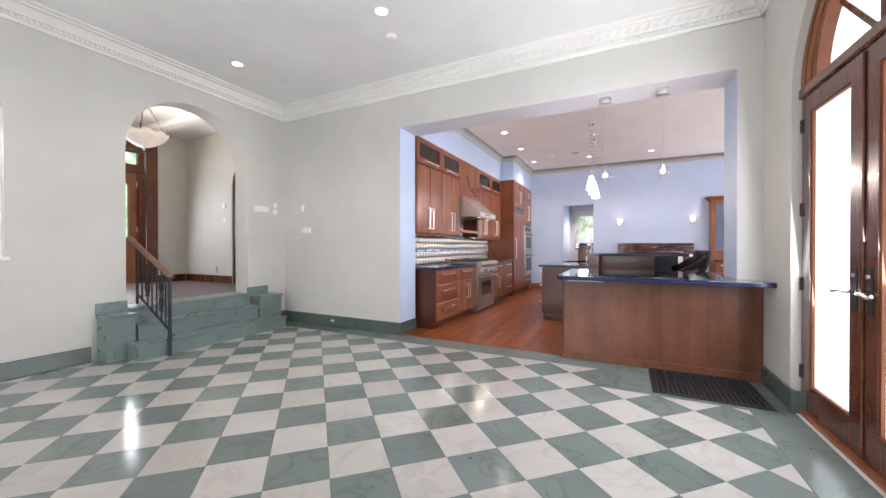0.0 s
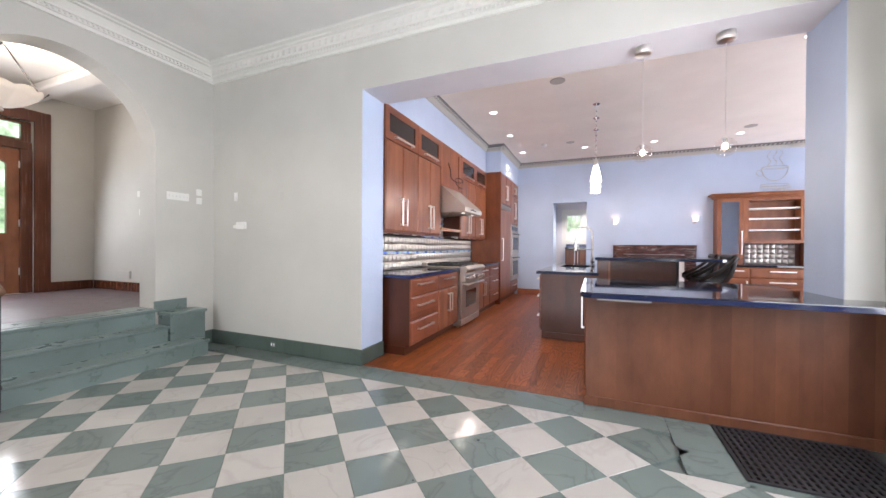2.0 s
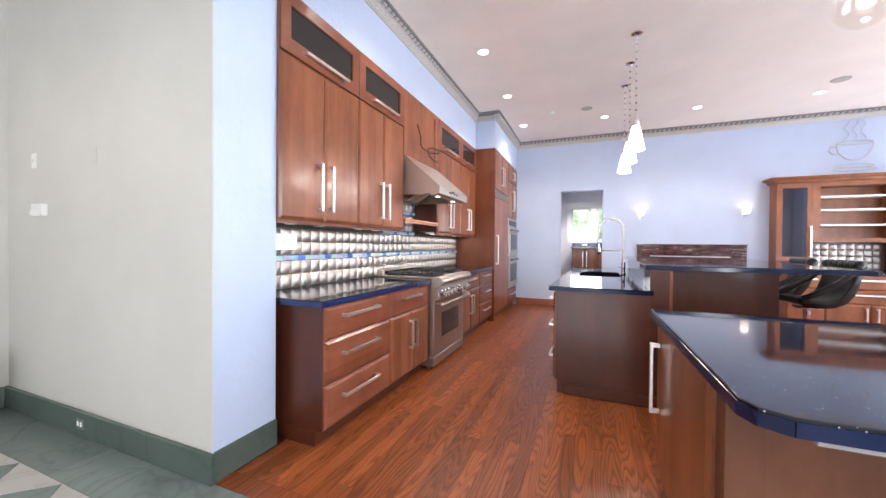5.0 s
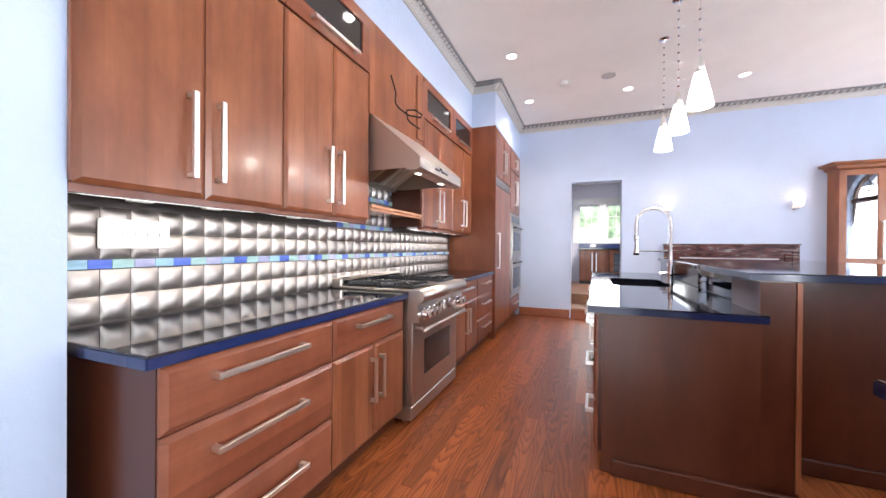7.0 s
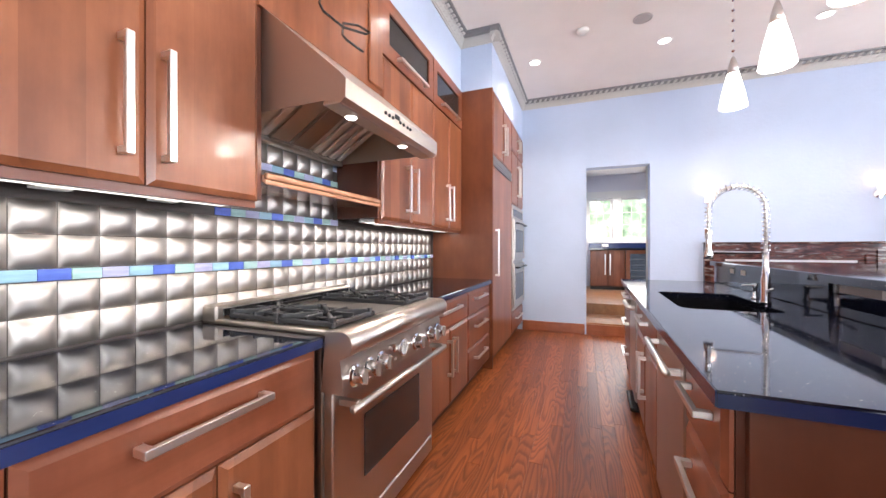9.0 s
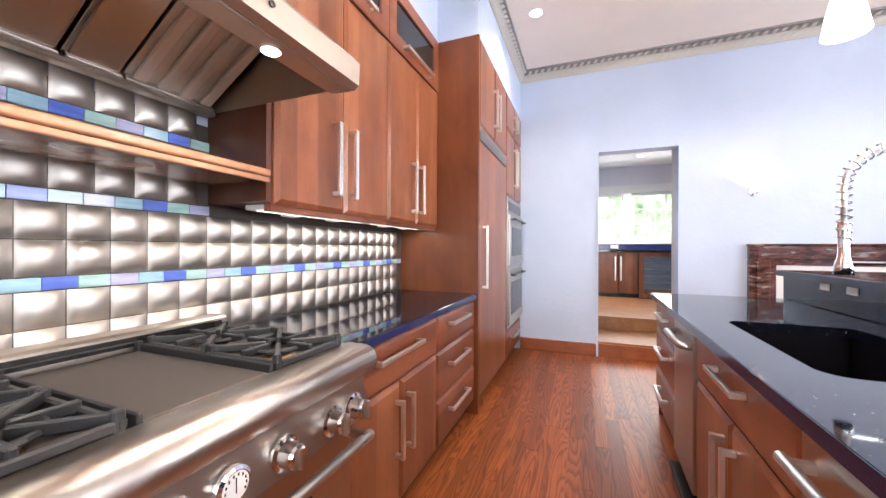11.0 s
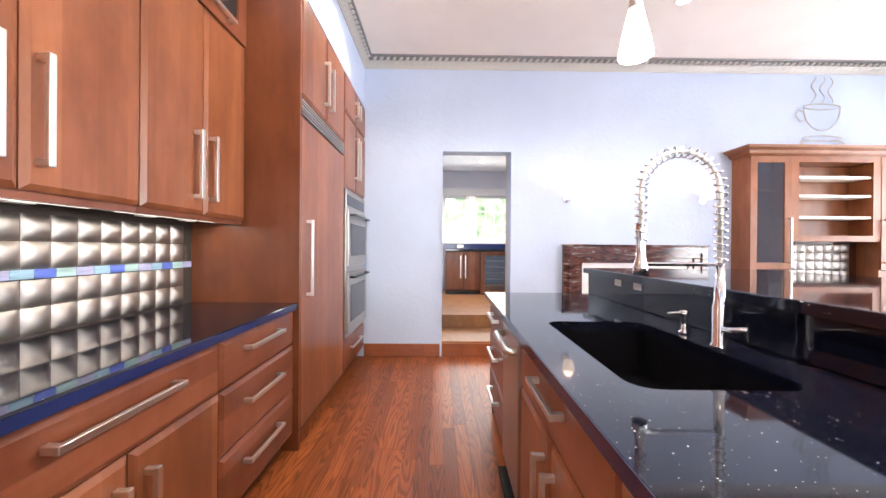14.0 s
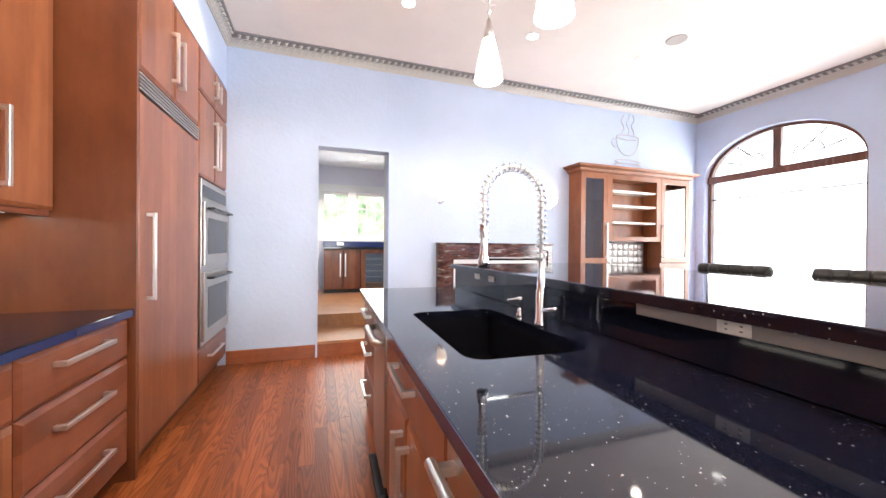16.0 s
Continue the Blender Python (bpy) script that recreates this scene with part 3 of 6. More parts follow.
structure("passage_ceiling", B(-7.2, -5.0, 4.8, 5.8, 3.46, 3.6), M_CEIL, "white passage ceiling")
bm = ring_wall(bmesh.new(), [(1.62, 0.5), (4.5, 0.5), (4.5, 3.5), (1.62, 3.5)], [(2.52, 0.53), (3.80, 0.53), (3.80, 3.05), (2.52, 3.05)], None, -8.4, -8.1, "X")
structure("hall_wall_west", bm, M_GREY, "warm grey hall wall with the entrance door")
structure("hall_wall_south", B(-8.5, LX - 0.3, 1.5, 1.62, 0.0, 3.5), M_GREY, "warm grey hall wall")
structure("hall_ceiling", B(-8.5, LX - 0.3, 1.5, 4.8, 3.46, 3.6), M_CEIL, "white hall ceiling")
for y in (2.5, 3.75):
    structure("hall_beam", B(-8.1, LX - 0.3, y - 0.12, y + 0.12, 3.34, 3.4595, 0.02), M_CEIL, "white plastered ceiling beam")
structure("hall_baseboard_north", B(-8.08, -6.59, 4.478, 4.4995, 0.53, 0.67, 0.006), M_DOORW, "dark mahogany baseboard")
structure("hall_baseboard_west", B(-8.0995, -8.078, 3.97, 4.478, 0.53, 0.67, 0.006), M_DOORW, "dark mahogany baseboard")

# baseboards
for n, b in (("west_a", (LX + 0.0005, LX + 0.025, -4.3, 1.92, 0.0005, 0.165)), ("west_b", (LX + 0.0005, LX + 0.025, 4.17, WY - 0.026, 0.0005, 0.165)),
             ("divide", (LX + 0.0005, -2.70, WY - 0.025, WY - 0.0005, 0.0005, 0.165)), ("jamb", (-2.7214, -2.70, WY, 4.80, 0.0005, 0.165)),
             ("pier", (RX - 0.025, RX - 0.0005, 3.716, 4.33, 0.0005, 0.165)), ("reveal", (RX - 0.0255, RX + 0.07, 3.69, 3.7145, 0.0005, 0.165))):
    structure("baseboard_" + n, B(*b, 0.006), M_GREENBASE, "dark green marble baseboard")
structure("baseboard_kitchen_far", B(-2.36, -1.474, KF - 0.02, KF - 0.0005, 0.0005, 0.15, 0.006), M_BASEW, "red oak baseboard")
structure("baseboard_kitchen_far_east", B(-0.628, 1.9, KF - 0.02, KF - 0.0005, 0.0005, 0.15, 0.006), M_BASEW, "red oak baseboard")


# crown mouldings
def crown(name, p, q, normal, zlow, profile, material, label):
    """A cornice along p-q; profile holds (distance from the wall, height)."""
    bm = bmesh.new()
    rows = [[bm.verts.new((x + normal[0] * d, y + normal[1] * d, zlow + h)) for d, h in profile] for x, y in (p, q)]
    n = len(profile)
    for k in range(n):
        bm.faces.new((rows[0][k], rows[0][(k + 1) % n], rows[1][(k + 1) % n], rows[1][k]))
    for r in rows:
        bm.faces.new(r)
    bmesh.ops.recalc_face_normals(bm, faces=bm.faces)
    return structure(name, bm, material, label)


PROF1 = [(0.0, 0), (0.03, 0), (0.034, 0.03), (0.05, 0.034), (0.054, 0.058), (0.085, 0.062), (0.09, 0.08), (0.074, 0.084), (0.112, 0.142), (0.15, 0.144), (0.156, 0.158), (0.20, 0.162), (0.208, 0.178), (0.0, 0.178)]
crown("cornice_west", (LX, -4.3), (LX, WY), (1, 0), 3.311, PROF1, M_TRIM, "cream plaster cornice with a leaf frieze")
crown("cornice_divide", (LX, WY), (RX, WY), (0, -1), 3.311, PROF1, M_TRIM, "cream plaster cornice with a leaf frieze")
crown("cornice_east", (RX, -4.3), (RX, WY), (-1, 0), 3.311, PROF1, M_TRIM, "cream plaster cornice with a leaf frieze")
COVE = [(0.0, 0), (0.012, 0), (0.015, 0.014), (0.022, 0.016), (0.028, 0.034), (0.044, 0.058), (0.060, 0.068), (0.060, 0.0695), (0.0, 0.0695)]
CHANNEL = [(0.0, 0.07), (0.060, 0.07), (0.052, 0.076), (0.066, 0.106), (0.092, 0.109), (0.098, 0.125), (0.0, 0.125)]
for n, p, q, nm in (("west", (-2.706, WB), (-2.706, 8.98), (1, 0)), ("return", (-2.706, 8.98), (-2.28, 8.98), (0, -1)), ("soffit", (-2.37, 8.89), (-2.37, KF), (1, 0)), ("far", (-2.37, KF), (KR, KF), (0, -1)), ("east", (KR, WB + 0.06), (KR, KF), (-1, 0))):
    crown("cornice_kitchen_" + n, p, q, nm, 3.362, COVE, M_SILVER, "pale silver leafed cornice cove")
    crown("cornice_channel_" + n, p, q, nm, 3.362, CHANNEL, M_GROOVE, "silver cornice channel with groove shade in its colour")



def beading(name, p, q, normal, d, z, pitch, size, lean, material, label):
    """Slanted leaves or rope turns along a cornice, joined into one mesh."""
    verts, faces = [], []
    p, q = Vector((*p, 0)), Vector((*q, 0))
    along, out = (q - p).normalized(), Vector((*normal, 0))
    for k in range(int((q - p).length / pitch)):
        c = p + along * pitch * (k + 0.5) + out * d + Vector((0, 0, z))
        b = len(verts)
        a = along * size[0] * 0.5
        s = along * lean
        h = Vector((0, 0, size[1] * 0.5)) + out * size[1] * 0.32
        o = (out * 0.8 - Vector((0, 0, 0.5))) * size[2]
        for w in (-a - h - s, a - h - s, a + h + s, -a + h + s, -a * 0.35 - h * 0.4 - s * 0.4 + o, a * 0.35 - h * 0.4 - s * 0.4 + o, a * 0.35 + h * 0.4 + s * 0.4 + o, -a * 0.35 + h * 0.4 + s * 0.4 + o):
            verts.append(c + w)
        for fc in ((4, 5, 6, 7), (0, 1, 5, 4), (1, 2, 6, 5), (2, 3, 7, 6), (3, 0, 4, 7)):
            faces.append(tuple(b + i for i in fc))
    me = bpy.data.meshes.new(name)
    me.from_pydata(verts, [], faces)
    me.materials.append(material)
    for poly in me.polygons:
        poly.use_smooth = True
    return tagged(new(name, me), label, "", "", "structure")


for n, p, q, nm in (("divide", (LX + 0.14, WY), (RX - 0.14, WY), (0, -1)), ("west", (LX, -4.1), (LX, WY - 0.14), (1, 0))):
    if n == "divide":
        beading("leaf_frieze_" + n, p, q, nm, 0.092, 3.424, 0.085, (0.05, 0.045, 0.026), 0.018, M_TRIM, "cream plaster leaves along the cornice")
    beading("egg_band_" + n, p, q, nm, 0.062, 3.36, 0.04, (0.026, 0.022, 0.014), 0.0, M_TRIM, "cream plaster beads along the cornice")
for n, p, q, nm in (("west", (-2.706, WB + 0.1), (-2.706, 8.9), (1, 0)), ("soffit", (-2.37, 8.9), (-2.37, KF - 0.08), (1, 0)), ("far", (-2.28, KF), (KR - 0.08, KF), (0, -1)), ("east", (KR, WB + 0.2), (KR, KF - 0.08), (-1, 0))):
    beading("rope_beading_" + n, p, q, nm, 0.064, 3.452, 0.075, (0.036, 0.03, 0.026), 0.010, M_SILVER, "silver leafed rope beading along the cornice")
    beading("scroll_band_" + n, p, q, nm, 0.036, 3.406, 0.075, (0.016, 0.04, 0.012), 0.026, M_SILVER, "silver leafed running scrolls along the cornice")

# ground outside
structure("ground", B(-60, 60, -60, 60, -0.4, -0.3), M_SLATE, "plain ground outside the house")
structure("kitchen_subfloor", B(KX - 0.6, KR + 0.3, WY, KF + 0.1, -0.1, -0.022), M_SIDE, "timber subfloor")
structure("marble_subfloor", B(LX - 0.3, RX + 0.3, -4.6, WY, -0.1, -0.022), M_GREEN, "bed under the marble tiles")
# sky seen through the panes
structure("backdrop_west_window", B(-6.6, -6.55, -1.5, 1.45, -0.2, 4.5), M_SKYCARD, "white overcast sky beyond the window")
structure("backdrop_arched_window", B(6.2, 6.25, 3.5, 13.5, -0.2, 6.0), M_SKYCARD, "white overcast sky beyond the windows")
structure("backdrop_french_door", B(2.6, 2.65, -1.0, 4.7, -0.2, 5.0), M_SKYCARD, "white overcast sky beyond the doors")
structure("backdrop_pantry", B(-3.0, 3.0, 16.4, 16.45, 0.2, 4.5), M_GARDEN, "bright garden trees beyond the window")
structure("backdrop_hall", B(-10.4, -10.35, -1.5, 6.0, 0.2, 5.0), M_GARDEN, "bright garden trees beyond the entrance door")
# Added bright card outside the unseen rear opening.
structure("backdrop_rear", B(-6, 3, -6.6, -6.55, -0.2, 5.0), M_SKYCARD, "white overcast sky beyond the window")

# ---- marble steps at the archway ----
steps = thing("marble_steps", (-4.8, 3.0, 0), "three green marble steps with square end blocks below the archway", "steps")
for x, z0, z1, y0, y1 in ((-4.53, 0.0, 0.178, 2.14, 4.02), (-4.78, 0.178, 0.355, 2.24, 3.74), (-4.955, 0.355, 0.53, 2.24, 3.71)):
    part("riser", B(-5.019, x - 0.02, y0 + 0.012, y1 - 0.012, z0, z1 - 0.034), M_GREENSTEP, steps)
    part("tread", B(-5.019, x, y0, y1, z1 - 0.0335, z1, 0.008, 2), M_GREENSTEP, steps)
for y0, y1 in ((1.96, 2.238), (3.742, 4.15)):
    part("end_block", B(-5.019, -4.80, y0 + 0.012, y1 - 0.012, 0.0, 0.455), M_GREENSTEP, steps)
    part("cap", B(-5.019, -4.775, y0, y1, 0.4555, 0.49, 0.006, 2), M_GREENSTEP, steps)
    part("plinth", B(-5.019, -4.995, y0 if y0 < 3 else 3.703, y1 - 0.1 if y0 > 3 else y1, 0.4905, 0.615, 0.005), M_GREENSTEP, steps)
part("threshold", B(-5.32, -5.0195, 2.235, 3.695, 0.5, 0.534, 0.004), M_GREENSTEP, steps)

rail = thing("stair_railing", (-4.6, 2.42, 0), "black wrought iron stair railing with a wooden handrail", "railing")
YR = 2.42
part("newel", B(-4.525, -4.495, YR - 0.015, YR + 0.015, 0.0, 0.90, 0.003), M_IRON, rail)
part("collar", B(-4.531, -4.489, YR - 0.021, YR + 0.021, 0.17, 0.20, 0.004), M_IRON, rail)
part("post", B(-5.23, -5.205, YR - 0.012, YR + 0.012, 0.53, 1.27, 0.003), M_IRON, rail)
part("handrail", tube(bmesh.new(), [(-4.47, YR, 0.885), (-4.53, YR, 0.915), (-5.22, YR, 1.245), (-5.40, YR, 1.335)], 0.032, 10), M_RAILWOOD, rail, "varnished wooden handrail", True)
part("bottom_rail", tube(bmesh.new(), [(-4.51, YR, 0.28), (-5.22, YR, 0.66)], 0.013, 6), M_IRON, rail)
for k, x in enumerate((-4.59, -4.68, -4.78, -4.88, -4.98, -5.10)):
    zb, zt = 0.28 + (-4.51 - x) * 0.535, 0.90 + (-4.51 - x) * 0.48
    bar = part("baluster", tube(bmesh.new(), [(x, YR, zb), (x, YR, zt)], 0.009, 6), M_IRON, rail)
    if k in (1, 4):
        bm = bmesh.new()
        zc = (zb + zt) / 2
        for s in (-1, 1):
            for c in (-1, 1):
                tube(bm, [(x + s * (0.012 + 0.03 * math.sin(a * 0.5236)), YR, zc + c * (0.02 + 0.022 * a)) for a in range(7)], 0.011, 6)
                tube(bm, [(x + s * (0.035 + 0.014 * math.cos(a * 0.8)), YR, zc + c * 0.175 + 0.014 * math.sin(a * 0.8)) for a in range(8)], 0.005, 5)
            tube(bm, [(x + s * (0.045 + 0.012 * math.cos(a * 0.8)), YR, zc + 0.012 * math.sin(a * 0.8)) for a in range(8)], 0.005, 5)
        for c in (-1, 0, 1):
            turned(bm, [(0.0, -0.014), (0.014, 0.0), (0.0, 0.014)], (x, YR, zc + c * 0.155), 8)
        part("scroll", bm, M_IRON, bar)


# ---- french doors ----
door = thing("french_doors", (RX + 0.12, 2.9, 0), "mahogany french doors with frosted panes under an arched fanlight", "door")
DX0, DX1 = RX + 0.055, RX + 0.115
part("threshold", B(RX + 0.02, RX + 0.28, 2.24, 3.788, 0.001, 0.03, 0.006), M_HUTCH, door, "pale wooden threshold")
for y0, y1 in ((3.772, 3.789), (2.236, 2.252)):
    part("jamb", B(RX + 0.06, RX + 0.17, y0, y1, 0.03, 2.32, 0.004), M_DOORW, door)
part("transom", B(RX + 0.035, RX + 0.19, 2.237, 3.788, 2.322, 2.40, 0.01), M_DOORW, door)
part("astragal", B(DX0 - 0.012, DX0 - 0.0005, 2.995, 3.035, 0.04, 2.31, 0.004), M_DOORW, door)
for y0, y1, hy in ((3.014, 3.771, 3.085), (2.253, 3.010, 2.945)):
    leaf = part("leaf", ring_wall(bmesh.new(), [(y0, 0.035), (y1, 0.035), (y1, 2.319), (y0, 2.319)], [(y0 + 0.128, 0.215), (y1 - 0.128, 0.215), (y1 - 0.128, 2.195), (y0 + 0.128, 2.195)], None, DX0, DX1, "X"), M_DOORW, door)
    part("pane", B(DX0 + 0.025, DX0 + 0.031, y0 + 0.129, y1 - 0.129, 0.216, 2.194), M_FROST, leaf, "bright frosted glass pane")
    part("bead", ring_wall(bmesh.new(), [(y0 + 0.1285, 0.2155), (y1 - 0.1285, 0.2155), (y1 - 0.1285, 2.1945), (y0 + 0.1285, 2.1945)], [(y0 + 0.144, 0.23), (y1 - 0.144, 0.23), (y1 - 0.144, 2.18), (y0 + 0.144, 2.18)], None, DX0 + 0.008, DX0 + 0.0245, "X"), M_HUTCH, leaf, "pale glazing bead")
    part("escutcheon", B(DX0 - 0.006, DX0 - 0.0005, hy - 0.025, hy + 0.025, 0.85, 1.11, 0.002), M_IRON, leaf, "dark bronze lock plate")
    s = 1 if y0 > 2.5 else -1
    part("lever", tube(bmesh.new(), [(DX0 - 0.006, hy, 0.965), (DX0 - 0.055, hy, 0.965), (DX0 - 0.06, hy + s * 0.04, 0.97), (DX0 - 0.058, hy + s * 0.10, 0.955), (DX0 - 0.055, hy + s * 0.135, 0.965)], 0.009, 8), M_NICKEL, leaf, "satin nickel lever handle", True)
    part("lock_barrel", turned(bmesh.new(), [(0.012, 0.0), (0.012, 0.008), (0.0, 0.009)], (DX0 - 0.0145, hy, 1.06), 10, "X"), M_NICKEL, leaf)
for z in (0.30, 0.95, 1.5, 2.12):
    part("hinge", B(DX0 - 0.012, DX0 + 0.01, 3.757, 3.775, z - 0.05, z + 0.05, 0.004), M_IRON, door)
for r0, r1, x0 in ((0.715, 0.774, 0.05), (0.65, 0.713, 0.06), (0.59, 0.648, 0.07)):
    n = 28
    bm = bmesh.new()
    cy = 3.0125
    rows = []
    for k in range(n + 1):
        a = math.pi * k / n
        rows.append([bm.verts.new((RX + x, cy + r * math.cos(a), 2.402 + r * math.sin(a))) for x, r in ((x0, r0), (x0, r1), (0.17, r1), (0.17, r0))])
    for a, b in zip(rows, rows[1:]):
        for k in range(4):
            bm.faces.new((a[k], a[(k + 1) % 4], b[(k + 1) % 4], b[k]))
    bm.faces.new(rows[0][::-1])
    bm.faces.new(rows[-1])
    bmesh.ops.recalc_face_normals(bm, faces=bm.faces)
    part("fanlight_arch", bm, M_HUTCH, door, "varnished arched fanlight frame")
for a in (45, 90, 135):
    c, s = math.cos(radians(a)), math.sin(radians(a))
    part("glazing_bar", tube(bmesh.new(), [(RX + 0.135, 3.0125 + 0.02 * c, 2.402 + 0.02 * s), (RX + 0.135, 3.0125 + 0.60 * c, 2.402 + 0.60 * s)], 0.018, 6), M_DOORW, door)
part("fanlight_pane", prism(bmesh.new(), [(3.0125 + 0.60 * math.cos(math.pi * k / 20), 0.60 * math.sin(math.pi * k / 20)) for k in range(21)], 0, 0.005), M_FROST, door, "bright glass fanlight")
fan = bpy.data.objects["fanlight_pane"]
for v in fan.data.vertices:
    x, y, z = v.co + ORIGIN["fanlight_pane"]
    v.co = Vector((RX + 0.14 + z, x, 2.402 + y)) - ORIGIN["fanlight_pane"]

# ---- kitchen windows ----


def arched_window(y0, y1):
    w = thing("arched_window", (KR + 0.14, (y0 + y1) / 2, 0.62), "arched window with dark mahogany transom and leaded panes", "window", "arched kitchen windows", "structure")
    c, r = (y0 + y1) / 2, (y1 - y0) / 2
    x0, x1 = KR + 0.10, KR + 0.16
    part("frame", ring_wall(bmesh.new(), arch_outline(y0 + 0.001, y1 - 0.001, 0.621, 2.40, 0.619), arch_outline(y0 + 0.05, y1 - 0.05, 0.67, 2.40, 0.575), None, x0, x1, "X"), M_DOORW, w)
    part("transom", B(x0 - 0.04, x1 + 0.01, y0 + 0.002, y1 - 0.002, 2.33, 2.44, 0.01), M_DOORW, w)
    part("mullion", B(x0 - 0.01, x1, c - 0.05, c + 0.05, 2.441, 2.975, 0.008), M_DOORW, w)
    part("pane", B(x0 + 0.03, x0 + 0.036, y0 + 0.05, y1 - 0.05, 0.67, 2.33), M_GLASS, w, "clear glass pane")
    for s in (-1, 1):
        for a in (22, 50):
            p = [(x0 + 0.03, c + s * (0.1 + k * 0.13 * math.cos(radians(a))), 2.46 + k * 0.09 * math.sin(radians(a)) * 1.1) for k in range(2, 6)]
            part("lead", tube(bmesh.new(), p, 0.011, 5), M_IRON, w)
        part("lead", tube(bmesh.new(), [(x0 + 0.03, c + s * (0.33 + 0.16 * math.cos(q * 0.35)), 2.58 + 0.13 * math.sin(q * 0.35)) for q in range(10)], 0.010, 5), M_IRON, w)
    part("lead", tube(bmesh.new(), [(x0 + 0.03, y0 + 0.05, 2.07), (x0 + 0.03, y1 - 0.05, 2.07)], 0.011, 5), M_IRON, w)
    for y in (c - 0.48, c + 0.48):
        part("lead", tube(bmesh.new(), [(x0 + 0.03, y, 2.07), (x0 + 0.03, y, 2.33)], 0.006, 5), M_IRON, w)


arched_window(8.94, 10.80)
arched_window(5.8, 7.66)

ww = thing("west_window", (LX, 0.79, 1.13), "white painted casement window in the grey wall", "window", "", "structure")
part("frame", ring_wall(bmesh.new(), [(0.251, 1.131), (1.329, 1.131), (1.329, 2.529), (0.251, 2.529)], [(0.30, 1.18), (1.28, 1.18), (1.28, 2.48), (0.30, 2.48)], None, LX - 0.12, LX - 0.06, "X"), M_TRIM, ww)
part("mullion", B(LX - 0.115, LX - 0.065, 0.77, 0.81, 1.181, 2.479, 0.004), M_TRIM, ww)
part("rail", B(LX - 0.11, LX - 0.07, 0.301, 1.279, 1.79, 1.815, 0.004), M_DOORW, ww)
part("pane", B(LX - 0.093, LX - 0.088, 0.301, 1.279, 1.181, 2.479), M_FROST, ww, "bright glass pane")
part("sill", B(LX + 0.0005, LX + 0.03, 0.22, 1.36, 1.10, 1.129, 0.005), M_TRIM, ww)

pw = thing("pantry_window", (-0.5, 14.6, 1.46), "white painted casement window pair with small panes", "window", "", "structure")
part("casing", ring_wall(bmesh.new(), [(-1.52, 1.38), (0.47, 1.38), (0.47, 2.58), (-1.52, 2.58)], [(-1.4, 1.46), (0.35, 1.46), (0.35, 2.42), (-1.4, 2.42)], None, 14.575, 14.599, "Y"), M_TRIM, pw)
part("mullion", B(-0.86, -0.70, 14.57, 14.68, 1.461, 2.419, 0.008), M_TRIM, pw)
for u0, u1 in ((-1.399, -0.861), (-0.699, 0.349)):
    sash = part("sash", ring_wall(bmesh.new(), [(u0, 1.462), (u1, 1.462), (u1, 2.418), (u0, 2.418)], [(u0 + 0.05, 1.51), (u1 - 0.05, 1.51), (u1 - 0.05, 2.37), (u0 + 0.05, 2.37)], None, 14.63, 14.67, "Y"), M_TRIM, pw)
    part("pane", B(u0 + 0.05, u1 - 0.05, 14.648, 14.652, 1.51, 2.37), M_GLASS, sash)
    n = 3 if u1 < 0 else 5
    for k in range(1, n):
        u = u0 + 0.05 + (u1 - u0 - 0.1) * k / n
        part("glazing_bar", B(u - 0.009, u + 0.009, 14.638, 14.66, 1.511, 2.369), M_TRIM, sash)
    for k in range(1, 3):
        z = 1.51 + 0.86 * k / 3
        part("glazing_bar", B(u0 + 0.051, u1 - 0.051, 14.636, 14.662, z - 0.009, z + 0.009), M_TRIM, sash)

# ---- entrance door in the hall ----
ed = thing("entrance_door", (-8.1, 3.2, 0.53), "mahogany entrance door with arched glass and a transom light", "door", "", "structure")
part("casing", ring_wall(bmesh.new(), [(2.36, 0.53), (3.97, 0.53), (3.97, 3.2), (2.36, 3.2)], [(2.52, 0.531), (3.80, 0.531), (3.80, 3.04), (2.52, 3.04)], None, -8.0995, -8.06, "X"), M_DOORW, ed)
part("rail", B(-8.26, -8.14, 2.521, 3.799, 2.62, 2.74, 0.01), M_DOORW, ed)
part("transom_frame", ring_wall(bmesh.new(), [(2.521, 2.741), (3.799, 2.741), (3.799, 3.039), (2.521, 3.039)], [(2.60, 2.78), (3.70, 2.78), (3.70, 3.0), (2.60, 3.0)], None, -8.24, -8.18, "X"), M_DOORW, ed)
part("transom_bar", B(-8.24, -8.18, 3.36, 3.40, 2.781, 2.999), M_DOORW, ed)
part("leaf", ring_wall(bmesh.new(), [(2.64, 0.535), (3.68, 0.535), (3.68, 2.615), (2.64, 2.615)], arch_outline(2.76, 3.56, 1.40, 2.38, 0.10), None, -8.24, -8.18, "X"), M_HUTCH, ed)
for y0, y1 in ((2.522, 2.639), (3.681, 3.798)):
    part("jamb", B(-8.27, -8.12, y0, y1, 0.535, 2.62), M_DOORW, ed)
part("panel", B(-8.175, -8.165, 2.78, 3.54, 0.72, 1.28, 0.004), M_HUTCH, ed)
for z in (0.85, 1.55, 2.4):
    part("hinge", B(-8.178, -8.16, 3.672, 3.69, z - 0.05, z + 0.05, 0.003), M_NICKEL, ed)

# ---- wall cabinets and range wall ----
D, U, BS = -2.41, -2.693, -3.03
WG = "cherry base cabinets along the range wall"
base_cabinet("+x", D, 0.62, 4.87, 5.655, "drawers", "cherry base cabinet with three wide drawers", WG, hlen=0.42)
base_cabinet("+x", D, 0.62, 5.655, 6.405, "doors", "cherry base cabinet with a drawer over two doors", WG, hlen=0.34)
